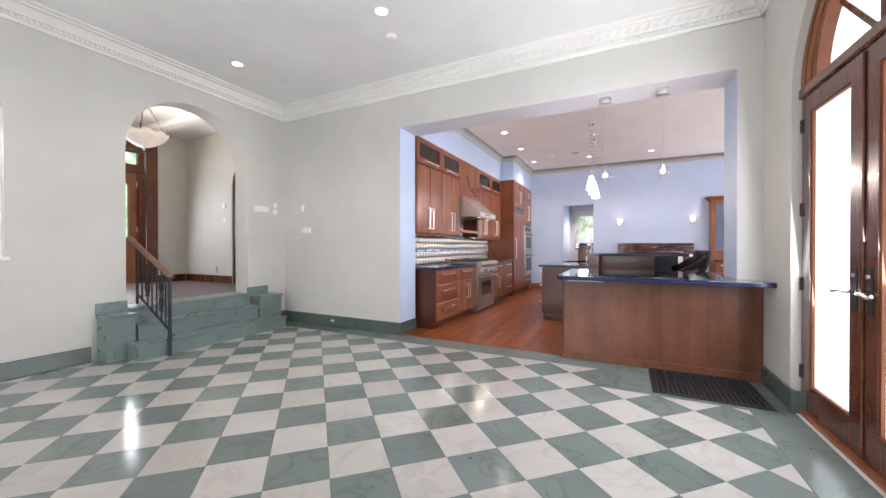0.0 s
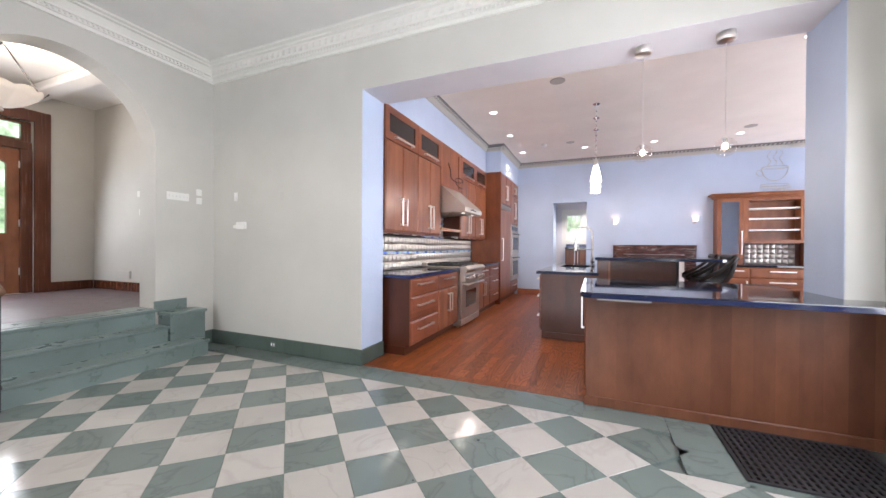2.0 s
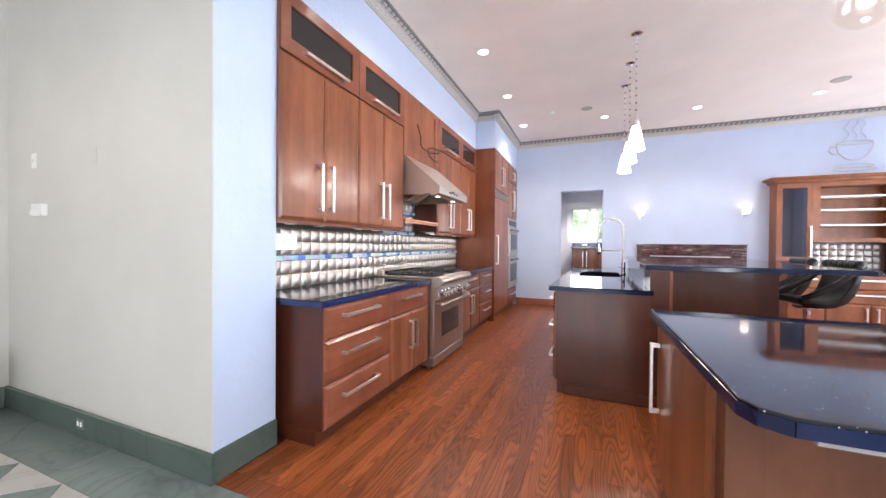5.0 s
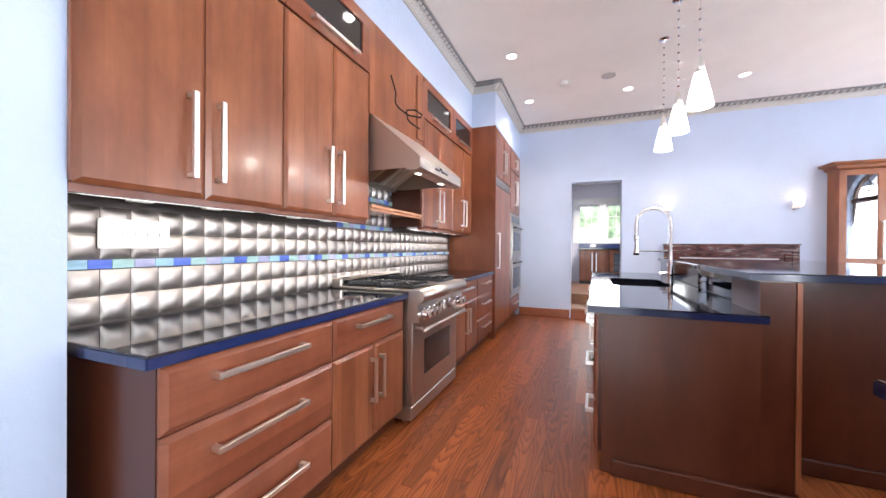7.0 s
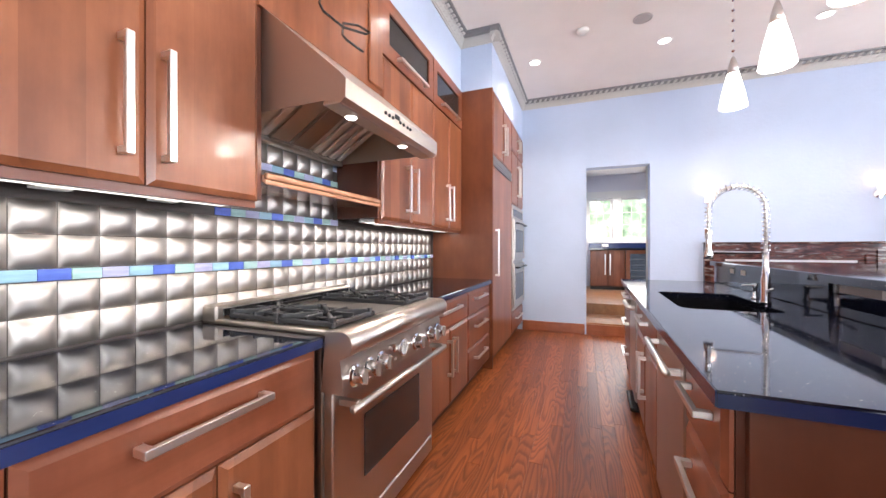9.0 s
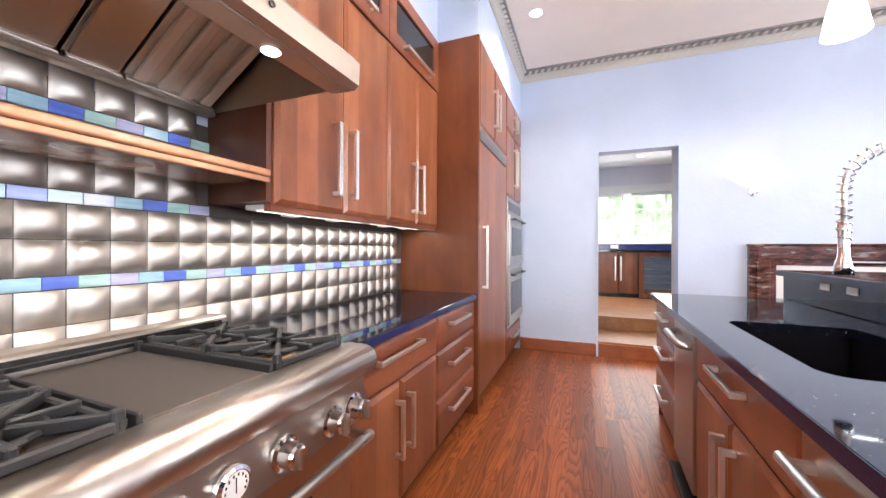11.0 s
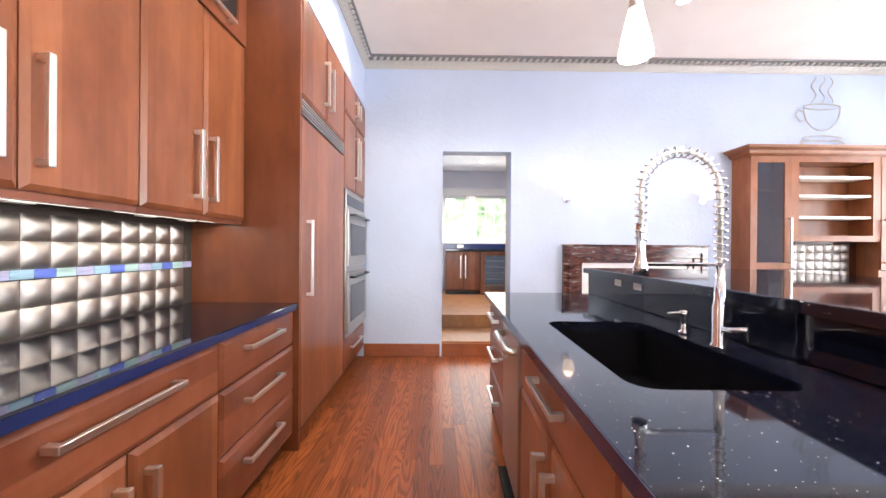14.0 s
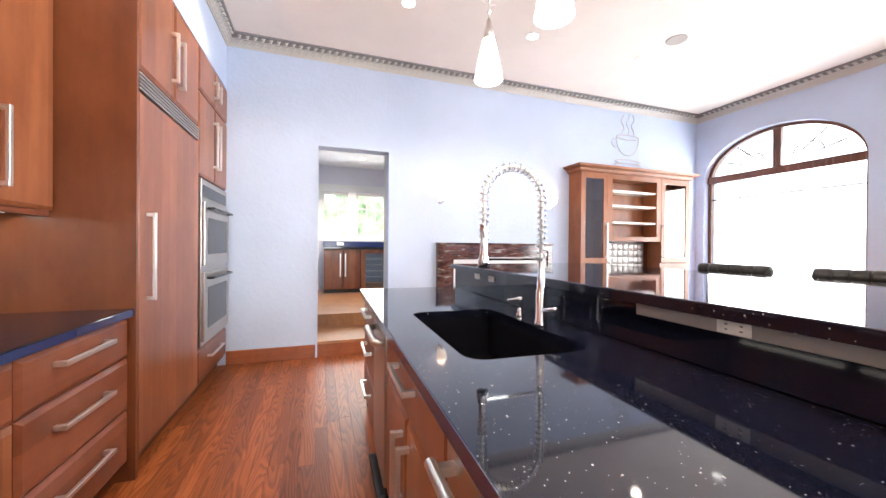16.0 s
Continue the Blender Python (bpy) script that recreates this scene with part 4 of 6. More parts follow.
base_cabinet("+x", D, 0.62, 7.36, 8.225, "doors", "cherry base cabinet with a drawer over two doors", WG, hlen=0.42)
base_cabinet("+x", D, 0.62, 8.225, 8.975, "drawers", "cherry base cabinet with three drawers", WG, hlen=0.36)


def counter(name, outline, z0, z1, at, label, category="countertop"):
    c = thing(name, at, label, category)
    part("slab", prism(bmesh.new(), outline, z0, z1, 0.006, 2), M_QUARTZ, c)
    return c


def edge_strip(c, pts, z0, z1, material=M_QEDGED):
    """The polished nosing in front of a counter; its blue stands for light on it."""
    for (x0, y0), (x1, y1) in zip(pts, pts[1:]):
        n = Vector((y1 - y0, x0 - x1)).normalized() * 0.004
        part("edge", prism(bmesh.new(), [(x0, y0), (x1, y1), (x1 + n.x, y1 + n.y), (x0 + n.x, y0 + n.y)], z0 + 0.001, z1 - 0.007), material, c, "polished edge with blue light in its colour")


cA = counter("countertop", [(-3.028, 4.825), (-2.372, 4.825), (-2.372, 6.41), (-3.028, 6.41)], 0.885, 0.925, (-2.7, 5.6, 0.885), "navy quartz countertop with blue light painted on its edge")
edge_strip(cA, [(-2.372, 6.41), (-2.372, 4.825)][::-1], 0.885, 0.925, M_QEDGE)
edge_strip(cA, [(-2.372, 4.825), (-2.71, 4.825)][::-1], 0.885, 0.925, M_QEDGE)
cB = counter("countertop", [(-3.028, 7.355), (-2.372, 7.355), (-2.372, 8.978), (-3.028, 8.978)], 0.885, 0.925, (-2.7, 8.1, 0.885), "navy quartz countertop with blue light painted on its edge")
edge_strip(cB, [(-2.372, 7.355), (-2.372, 8.978)], 0.885, 0.925, M_QEDGE)


def upper_cabinet(u0, u1, label):
    f = face_map("+x", U - 0.022)
    c = thing("wall_cabinet", (BS + 0.17, (u0 + u1) / 2, 1.43), label, "cabinet", "cherry wall cabinets with glazed top row")
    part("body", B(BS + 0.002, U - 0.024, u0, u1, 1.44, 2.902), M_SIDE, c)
    part("light_rail", B(U - 0.06, U - 0.025, u0 + 0.001, u1 - 0.001, 1.405, 1.4395), M_WOODH, c)
    m = (u0 + u1) / 2
    front("door", f, c, u0, m, 1.43, 2.50, M_WOOD, "v", 0.835 if u0 < 7 else 0.80, 0.34, 1.675)
    front("door", f, c, m, u1, 1.43, 2.50, M_WOOD, "v", 0.115 if u0 < 7 else 0.10, 0.34, 1.675)
    g = 0.003
    fl = part("flap", ring_wall(bmesh.new(), [(u0 + g, 2.503), (u1 - g, 2.503), (u1 - g, 2.897), (u0 + g, 2.897)], [(u0 + 0.09, 2.60), (u1 - 0.09, 2.60), (u1 - 0.09, 2.815), (u0 + 0.09, 2.815)], None, U - 0.022, U, "X"), M_WOODH, c)
    part("pane", B(U - 0.016, U - 0.012, u0 + 0.09, u1 - 0.09, 2.60, 2.815), M_OVENGLASS, fl, "dark smoked glass pane")
    part("handle", pull(face_map("+x", U - 0.022), (u0 + u1) / 2, 2.55, (u1 - u0) * 0.55, False), M_NICKEL, fl, "satin nickel bar handle")
    return c


for u0, u1 in ((4.80, 5.635), (5.635, 6.425), (7.36, 8.20), (8.20, 8.975)):
    upper_cabinet(u0, u1, "cherry wall cabinet with two doors and a dark glazed flap")
structure("filler_strip", B(U - 0.02, U - 0.004, 4.795, 4.8, 1.44, 2.902), M_WOOD, "narrow cherry filler strip")

# hood with its panel, wires and shelf
hp = thing("hood_panel", (BS + 0.17, 6.89, 2.3), "cherry panel above the range hood with a pilaster", "cabinet")
part("body", B(BS + 0.002, U - 0.004, 6.427, 7.358, 2.22, 2.902), M_WOOD, hp)
part("pilaster", B(U - 0.0035, U + 0.012, 7.20, 7.35, 2.25, 2.84, 0.006), M_WOOD, hp)
part("side", B(BS + 0.002, U - 0.02, 7.335, 7.3575, 1.44, 2.219), M_SIDE, hp)
part("side", B(BS + 0.002, U - 0.02, 6.4275, 6.45, 1.44, 2.219), M_SIDE, hp)
hood = thing("range_hood", (-2.65, 6.89, 1.76), "stainless steel sloping range hood with baffle filters and two lights", "range hood")
bm = bmesh.new()
HY0, HY1 = 6.453, 7.333
prof = [(-3.02, 1.80), (-2.40, 1.80), (-2.325, 1.785), (-2.305, 1.80), (-2.302, 1.87), (-2.325, 1.895), (-2.70, 2.22), (-3.02, 2.22)]
rows = [[bm.verts.new((x, y, z)) for x, z in prof] for y in (HY0, HY1)]
n = len(prof)
for k in range(1, n):
    bm.faces.new((rows[0][k], rows[0][(k + 1) % n], rows[1][(k + 1) % n], rows[1][k]))
for r, pl in zip(rows, (0, 1)):
    bm.faces.new(r if pl else r[::-1])
bmesh.ops.recalc_face_normals(bm, faces=bm.faces)
part("canopy", bm, M_STEEL, hood)
part("liner", prism(bmesh.new(), [(-2.995, HY0 + 0.004), (-2.58, HY0 + 0.004), (-2.58, HY1 - 0.004), (-2.995, HY1 - 0.004)], 2.10, 2.104), M_STEEL, hood, "steel inner liner")
part("front_rail", B(-2.41, -2.33, HY0 + 0.002, HY1 - 0.002, 1.783, 1.801, 0.006, 2), M_STEEL, hood)
part("rear_rail", B(-3.018, -2.975, HY0 + 0.002, HY1 - 0.002, 1.783, 1.803, 0.004), M_STEEL, hood)
TILT = Matrix.Translation((-2.985, 0, 1.806)) @ Matrix.Rotation(radians(-32), 4, "Y")


def tilted(bm):
    bm.transform(TILT)
    return bm


for a, b, ridges in ((6.465, 6.73, 4), (6.74, 6.872, 0), (6.885, 7.02, 0), (7.03, 7.32, 4)):
    fil = part("filter", tilted(B(0.0, 0.50, a, b, 0.018, 0.024)), M_BAFFLE, hood)
    if ridges:
        for k in range(ridges):
            y = a + (b - a) * (k + 0.5) / ridges
            part("baffle", tilted(B(0.012, 0.49, y - 0.02, y + 0.02, -0.006, 0.012, 0.008, 2)), M_BAFFLE, fil)
    else:
        part("baffle", tilted(B(0.008, 0.495, a + 0.006, b - 0.006, 0.004, 0.012, 0.003)), M_STEEL, fil)
    for x in (0.0, 0.49):
        part("filter_frame", tilted(B(x, x + 0.012, a, b, -0.008, 0.017, 0.002)), M_STEEL, fil)
for y in (6.60, 7.05):
    part("lamp", turned(bmesh.new(), [(0.021, -0.003), (0.025, 0.0), (0.0, 0.002)], (-2.385, y, 1.7825), 16), M_CAN, hood, "lit hood lamp")
for y in (6.735, 6.768, 6.80, 6.87, 6.903, 6.945, 6.975):
    part("button", turned(bmesh.new(), [(0.008, 0.0), (0.008, 0.006), (0.0, 0.008)], (-2.303, y, 1.84), 10, "X"), M_BLACK, hood)
part("display", B(-2.3035, -2.30, 6.82, 6.865, 1.846, 1.866), M_BLACK, hood)
wires = solo("loose_wires", tube(bmesh.new(), [(-2.69, 6.72, 2.62), (-2.675, 6.73, 2.56), (-2.66, 6.75, 2.48), (-2.65, 6.72, 2.40), (-2.61, 6.70, 2.34), (-2.56, 6.78, 2.30), (-2.50, 6.88, 2.31), (-2.52, 6.95, 2.36), (-2.58, 6.93, 2.40), (-2.62, 6.86, 2.38), (-2.58, 6.80, 2.28), (-2.54, 6.78, 2.235), (-2.50, 6.86, 2.21)], 0.006, 6), M_BLACK, (-2.69, 6.72, 2.2), "loose black wires hanging over the range hood", "wire", smooth=True)
shelf = thing("range_shelf", (-2.85, 6.9, 1.508), "narrow wood shelf above the range, paled as lamplit", "shelf")
part("board", B(BS + 0.03, U - 0.0125, 6.452, 7.333, 1.516, 1.546, 0.004), M_SHELF, shelf)
part("front_lip", B(U - 0.012, U + 0.002, 6.452, 7.333, 1.506, 1.526, 0.005, 2), M_SHELF, shelf)
part("lip_bead", B(U - 0.012, U + 0.009, 6.452, 7.333, 1.5265, 1.5535, 0.008, 3), M_SHELF, shelf, "rounded bead along the shelf edge")

# range
rg = thing("kitchen_range", (-2.62, 6.88, 0), "stainless steel gas range with griddle, six knobs and oven", "range")
RY0, RY1 = 6.415, 7.35
part("body", B(-3.02, -2.381, RY0, RY1, 0.13, 0.90), M_STEELY, rg)
part("kick", B(-3.0, -2.34, RY0 + 0.004, RY1 - 0.004, 0.03, 0.125, 0.006), M_STEEL, rg)
for y in (RY0 + 0.06, RY1 - 0.06):
    part("foot", turned(bmesh.new(), [(0.02, 0), (0.02, 0.03)], (-2.42, y, 0.0), 10), M_STEEL, rg)
part("top", B(-3.02, -2.30, RY0, RY1, 0.901, 0.925), M_WELL, rg, "steel burner well with brown reflections in its colour")
for y0, y1 in ((RY0, RY0 + 0.03), (RY1 - 0.03, RY1)):
    part("side_rail", B(-2.95, -2.30, y0, y1, 0.9255, 0.945, 0.005), M_STEEL, rg)
bm = bmesh.new()
prof = [(-2.38, 0.72), (-2.280, 0.72), (-2.297, 0.845), (-2.280, 0.852), (-2.262, 0.863), (-2.252, 0.876), (-2.246, 0.89), (-2.245, 0.905), (-2.249, 0.92), (-2.257, 0.932), (-2.27, 0.941), (-2.285, 0.946), (-2.30, 0.947), (-2.36, 0.946)]
rows = [[bm.verts.new((x, y, z)) for x, z in prof] for y in (RY0 - 0.003, RY1 + 0.003)]
for k in range(len(prof)):
    bm.faces.new((rows[0][k], rows[0][(k + 1) % len(prof)], rows[1][(k + 1) % len(prof)], rows[1][k]))
bm.faces.new(rows[0][::-1])
bm.faces.new(rows[1])
bmesh.ops.recalc_face_normals(bm, faces=bm.faces)
panel = part("control_panel", bm, M_STEEL, rg)
for p in panel.data.polygons:
    p.use_smooth = len(p.vertices) == 4 and p.center.z > 0.855
part("back_guard", B(-3.02, -2.93, RY0, RY1, 0.926, 1.0, 0.008), M_STEEL, rg)
part("vent_slot", B(-2.9295, -2.925, RY0 + 0.03, RY1 - 0.03, 0.955, 0.985), M_BLACK, rg)
for y in (6.485, 6.575, 6.663, 7.0, 7.175, 7.275):
    kn = part("knob", turned(bmesh.new(), [(0.042, 0.0), (0.042, 0.008), (0.032, 0.012), (0.029, 0.044), (0.024, 0.05), (0.0, 0.051)], (-2.287, y, 0.772), 20, "X"), M_CHROME, rg)
    part("grip", B(-2.246, -2.224, y - 0.008, y + 0.008, 0.744, 0.80, 0.004), M_STEEL, kn)
gauge = part("gauge", turned(bmesh.new(), [(0.04, 0.0), (0.04, 0.012), (0.033, 0.016), (0.0, 0.014)], (-2.288, 6.862, 0.778), 24, "X"), M_CHROME, rg)
for k in range(10):
    q = radians(-120 + k * 26.7)
    part("tick", B(-2.2718, -2.2712, 6.862 + 0.024 * math.sin(q) - 0.0016, 6.862 + 0.024 * math.sin(q) + 0.0016, 0.778 + 0.024 * math.cos(q) - 0.003, 0.778 + 0.024 * math.cos(q) + 0.003), M_BLACK, gauge)
part("needle", B(-2.2716, -2.271, 6.861, 6.8635, 0.765, 0.797), M_BLACK, gauge)
part("indicator", turned(bmesh.new(), [(0.007, 0.0), (0.006, 0.004), (0.0, 0.005)], (-2.284, 6.79, 0.745), 10, "X"), M_CHROME, rg)
part("dial", turned(bmesh.new(), [(0.031, 0.0), (0.031, 0.002)], (-2.274, 6.862, 0.778), 24, "X"), M_WHITE, gauge, "white oven dial")
part("small_knob", turned(bmesh.new(), [(0.018, 0.0), (0.016, 0.02), (0.0, 0.022)], (-2.291, 6.762, 0.80), 14, "X"), M_CHROME, rg)
od = part("oven_door", B(-2.38, -2.335, RY0 + 0.01, RY1 - 0.01, 0.135, 0.725, 0.008, 2), M_STEELY, rg)
part("window", B(-2.3345, -2.331, 6.62, 7.15, 0.30, 0.56, 0.002), M_OVENGLASS, od, "dark oven window")
hd = part("handle", tube(bmesh.new(), [(-2.255, RY0 + 0.02, 0.665), (-2.255, RY1 - 0.02, 0.665)], 0.017, 12), M_STEEL, od, "", True)
for y in (RY0 + 0.05, RY1 - 0.05):
    part("bracket", B(-2.336, -2.25, y - 0.012, y + 0.012, 0.662, 0.69, 0.004), M_STEEL, hd)
part("griddle", B(-2.90, -2.36, 6.745, 7.03, 0.926, 0.948, 0.01, 2), M_GRID, rg, "flat steel griddle plate")
part("griddle_rim", ring_wall(bmesh.new(), [(6.735, 0.926), (7.04, 0.926), (7.04, 0.972), (6.735, 0.972)], [(6.75, 0.9265), (7.025, 0.9265), (7.025, 0.9715), (6.75, 0.9715)], None, -2.92, -2.90, "X"), M_IRON, rg)
for y in (6.735, 7.03):
    part("griddle_side", B(-2.90, -2.36, y, y + 0.01, 0.926, 0.966, 0.003), M_IRON, rg)
for y0 in (6.45, 7.045):
    for x0 in (-2.90, -2.625):
        cx, cy = x0 + 0.135, y0 + 0.135
        gr = part("burner_grate", B(x0, x0 + 0.27, y0, y0 + 0.016, 0.948, 0.968, 0.004), M_GRATE, rg)
        part("bar", B(x0, x0 + 0.27, y0 + 0.254, y0 + 0.27, 0.948, 0.968, 0.004), M_GRATE, gr)
        for x in (x0, x0 + 0.254):
            part("bar", B(x, x + 0.016, y0 + 0.0165, y0 + 0.2535, 0.948, 0.968, 0.004), M_GRATE, gr)
        for k in range(8):
            c, q = math.cos(k * math.pi / 4), math.sin(k * math.pi / 4)
            far = 0.128 if k % 2 == 0 else 0.172
            bm = box(bmesh.new(), 0.035, far, -0.007, 0.007, 0.958, 0.982, 0.003)
            bm.transform(Matrix.Translation((cx, cy, 0)) @ Matrix.Rotation(k * math.pi / 4, 4, "Z"))
            part("finger", bm, M_GRATE, gr)
        part("ring", tube(bmesh.new(), [(cx + 0.078 * math.cos(k * 0.3927), cy + 0.078 * math.sin(k * 0.3927), 0.966) for k in range(16)], 0.007, 6, True), M_GRATE, gr)
        for c, q in ((-1, -1), (-1, 1), (1, -1), (1, 1)):
            part("foot", B(cx + c * 0.123 - 0.01, cx + c * 0.123 + 0.01, cy + q * 0.123 - 0.01, cy + q * 0.123 + 0.01, 0.926, 0.985, 0.003), M_GRATE, gr)
        part("burner", turned(bmesh.new(), [(0.052, 0), (0.05, 0.012), (0.036, 0.015)], (cx, cy, 0.926), 16), M_BRASS, rg, "brass burner ring")
        part("burner_cap", turned(bmesh.new(), [(0.036, 0.0155), (0.034, 0.024), (0.0, 0.026)], (cx, cy, 0.926), 16), M_GRATE, rg)

# tall units
TX = -2.36
ft = face_map("+x", TX - 0.022)
fr = thing("panelled_fridge", (-2.7, 9.5, 0), "tall built-in fridge behind cherry panels with a steel grille", "fridge")
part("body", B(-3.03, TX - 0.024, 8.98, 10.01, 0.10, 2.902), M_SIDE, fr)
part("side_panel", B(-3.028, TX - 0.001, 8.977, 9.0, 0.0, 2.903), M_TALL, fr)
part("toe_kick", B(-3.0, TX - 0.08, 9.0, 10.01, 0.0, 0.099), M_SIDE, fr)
pd = part("door", slab_front(ft, 9.003, 10.007, 0.12, 2.10, 0.022, 0.006), M_WOOD, fr)
part("handle", pull(ft, 9.10, 1.20, 0.50, True), M_NICKEL, pd, "satin nickel bar handle")
for k in range(5):
    part("grille_slat", B(TX - 0.03, TX + 0.004, 9.005, 10.005, 2.112 + k * 0.021, 2.126 + k * 0.021, 0.002), M_STEEL, fr)
front("upper_door", ft, fr, 9.003, 9.505, 2.23, 2.895, M_WOOD, "v", 0.88, 0.33, 2.50)
front("upper_door", ft, fr, 9.505, 10.007, 2.23, 2.895, M_WOOD, "v", 0.12, 0.33, 2.50)
ov = thing("oven_tower", (-2.7, 10.45, 0), "cherry tall cabinet with a stainless double wall oven", "cabinet")
part("body", B(-3.03, TX - 0.024, 10.012, KF - 0.003, 0.10, 2.902), M_SIDE, ov)
part("toe_kick", B(-3.0, TX - 0.08, 10.012, KF - 0.003, 0.0, 0.099), M_SIDE, ov)
ym = (10.012 + KF - 0.003) / 2
front("drawer", ft, ov, 10.015, KF - 0.006, 0.12, 0.40, M_WOODH, "h", 0.5, 0.42)
front("door", ft, ov, 10.015, ym, 1.84, 2.53, M_WOOD, "v", 0.88, 0.42, 2.18)
front("door", ft, ov, ym, KF - 0.006, 1.84, 2.53, M_WOOD, "v", 0.12, 0.42, 2.18)
front("upper_door", ft, ov, 10.015, ym, 2.54, 2.895, M_WOOD, "v", 0.88, 0.16, 2.68)
front("upper_door", ft, ov, ym, KF - 0.006, 2.54, 2.895, M_WOOD, "v", 0.12, 0.16, 2.68)
oven = part("oven_front", B(TX - 0.02, TX + 0.006, 10.06, 10.89, 0.42, 1.82, 0.004), M_STEELY, ov)
part("panel", B(TX + 0.0065, TX + 0.009, 10.10, 10.85, 1.67, 1.77), M_OVENGLASS, oven, "dark control panel")
for z0, z1 in ((1.09, 1.63), (0.46, 1.04)):
    part("oven_door", B(TX + 0.0065, TX + 0.03, 10.07, 10.88, z0, z1, 0.005), M_STEELY, oven)
    part("oven_window", B(TX + 0.0305, TX + 0.033, 10.16, 10.79, z0 + 0.1, z1 - 0.13), M_OVENGLASS, oven)
    part("oven_handle", tube(bmesh.new(), [(TX + 0.03, 10.13, z1 - 0.05), (TX + 0.075, 10.14, z1 - 0.05), (TX + 0.075, 10.81, z1 - 0.05), (TX + 0.03, 10.82, z1 - 0.05)], 0.011, 8), M_BLACK, oven)

# ---- island ----
IX = -1.16
GI = "cherry island cabinets"


def island_unit(u0, u1, layout, label):
    return base_cabinet("-x", IX, 0.70, u0, u1, layout, label, GI, hlen=0.3, box_top=0.64 if layout == "doors" else None)


island_unit(6.40, 6.80, "drawers", "cherry island cabinet with three drawers")
island_unit(7.395, 8.325, "doors", "cherry sink cabinet with a drawer front over two doors")
island_unit(8.775, 9.50, "drawers", "cherry island cabinet with three drawers")
fi = face_map("-x", IX)
dw = thing("dishwasher", (-0.8, 7.1, 0), "built-in stainless dishwasher in the island", "dishwasher")
part("body", fbox(bmesh.new(), fi, 6.802, 7.393, -0.6, -0.002, 0.1, 0.883), M_SIDE, dw)
part("toe_kick", fbox(bmesh.new(), fi, 6.802, 7.393, -0.6, -0.06, 0.0, 0.098), M_BLACK, dw)
dd = part("door", fbox(bmesh.new(), fi, 6.805, 7.39, 0.0, 0.024, 0.11, 0.878, 0.004), M_STEELY, dw)
part("handle", tube(bmesh.new(), [fi(6.83, 0.07, 0.80), fi(7.365, 0.07, 0.80)], 0.014, 10), M_NICKEL, dd, "satin steel tube handle", True)
for u in (6.86, 7.335):
    part("bracket", fbox(bmesh.new(), fi, u - 0.012, u + 0.012, 0.024, 0.065, 0.79, 0.81), M_NICKEL, dd)
tc = thing("trash_compactor", (-0.8, 8.55, 0), "narrow stainless trash compactor in the island", "appliance")
part("body", fbox(bmesh.new(), fi, 8.327, 8.773, -0.6, -0.002, 0.1, 0.64), M_SIDE, tc)
part("front", fbox(bmesh.new(), fi, 8.33, 8.77, 0.0, 0.03, 0.11, 0.878, 0.004), M_STEELY, tc)
part("handle", tube(bmesh.new(), [fi(8.36, 0.03, 0.80), fi(8.38, 0.075, 0.80), fi(8.72, 0.075, 0.80), fi(8.74, 0.03, 0.80)], 0.018, 8), M_NICKEL, tc, "", True)
part("pedal", fbox(bmesh.new(), fi, 8.36, 8.74, -0.02, 0.06, 0.025, 0.055, 0.006), M_BLACK, tc, "black foot pedal")
part("foot", fbox(bmesh.new(), fi, 8.36, 8.74, -0.55, -0.03, 0.0, 0.098), M_BLACK, tc)
ib = thing("kitchen_island", (-0.3, 8.0, 0), "cherry island back with end panel and knee wall, shade-darkened", "island")
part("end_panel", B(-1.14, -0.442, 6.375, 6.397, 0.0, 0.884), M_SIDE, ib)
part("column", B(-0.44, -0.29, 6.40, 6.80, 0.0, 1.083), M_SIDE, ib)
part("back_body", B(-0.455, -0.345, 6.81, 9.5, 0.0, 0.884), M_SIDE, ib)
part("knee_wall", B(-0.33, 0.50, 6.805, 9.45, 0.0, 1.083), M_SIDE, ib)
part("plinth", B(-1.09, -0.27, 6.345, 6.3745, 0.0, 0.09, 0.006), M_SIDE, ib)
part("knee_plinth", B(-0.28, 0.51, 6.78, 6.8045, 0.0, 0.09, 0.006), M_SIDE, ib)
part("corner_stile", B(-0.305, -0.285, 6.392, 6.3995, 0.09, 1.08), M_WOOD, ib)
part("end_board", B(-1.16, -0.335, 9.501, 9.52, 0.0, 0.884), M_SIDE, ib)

# lower island top with an undermounted sink
SX0, SX1, SY0, SY1 = -1.04, -0.585, 7.62, 8.45
it = thing("island_countertop", (-0.8, 7.9, 0.885), "navy quartz island countertop with an undermount sink cutout", "countertop")
bm = bmesh.new()
outer = [(-1.21, 6.34), (-0.42, 6.35), (-0.37, 9.56), (-1.21, 9.56)]
rr = 0.07
inner = []
for cx, cy, a0 in ((SX1 - rr, SY0 + rr, -90), (SX1 - rr, SY1 - rr, 0), (SX0 + rr, SY1 - rr, 90), (SX0 + rr, SY0 + rr, 180)):
    inner += [(cx + rr * math.cos(radians(a0 + k * 22.5)), cy + rr * math.sin(radians(a0 + k * 22.5))) for k in range(5)]
loops = []
for z in (0.885, 0.925):
    o = [bm.verts.new((x, y, z)) for x, y in outer]
    h = [bm.verts.new((x, y, z)) for x, y in inner]
    es = [bm.edges.new((l[k], l[(k + 1) % len(l)])) for l in (o, h) for k in range(len(l))]
    bmesh.ops.triangle_fill(bm, edges=es, use_beauty=True)
    loops.append((o, h))
for i in (0, 1):
    p, q = loops[0][i], loops[1][i]
    for k in range(len(p)):
        bm.faces.new((p[k], p[(k + 1) % len(p)], q[(k + 1) % len(p)], q[k]))
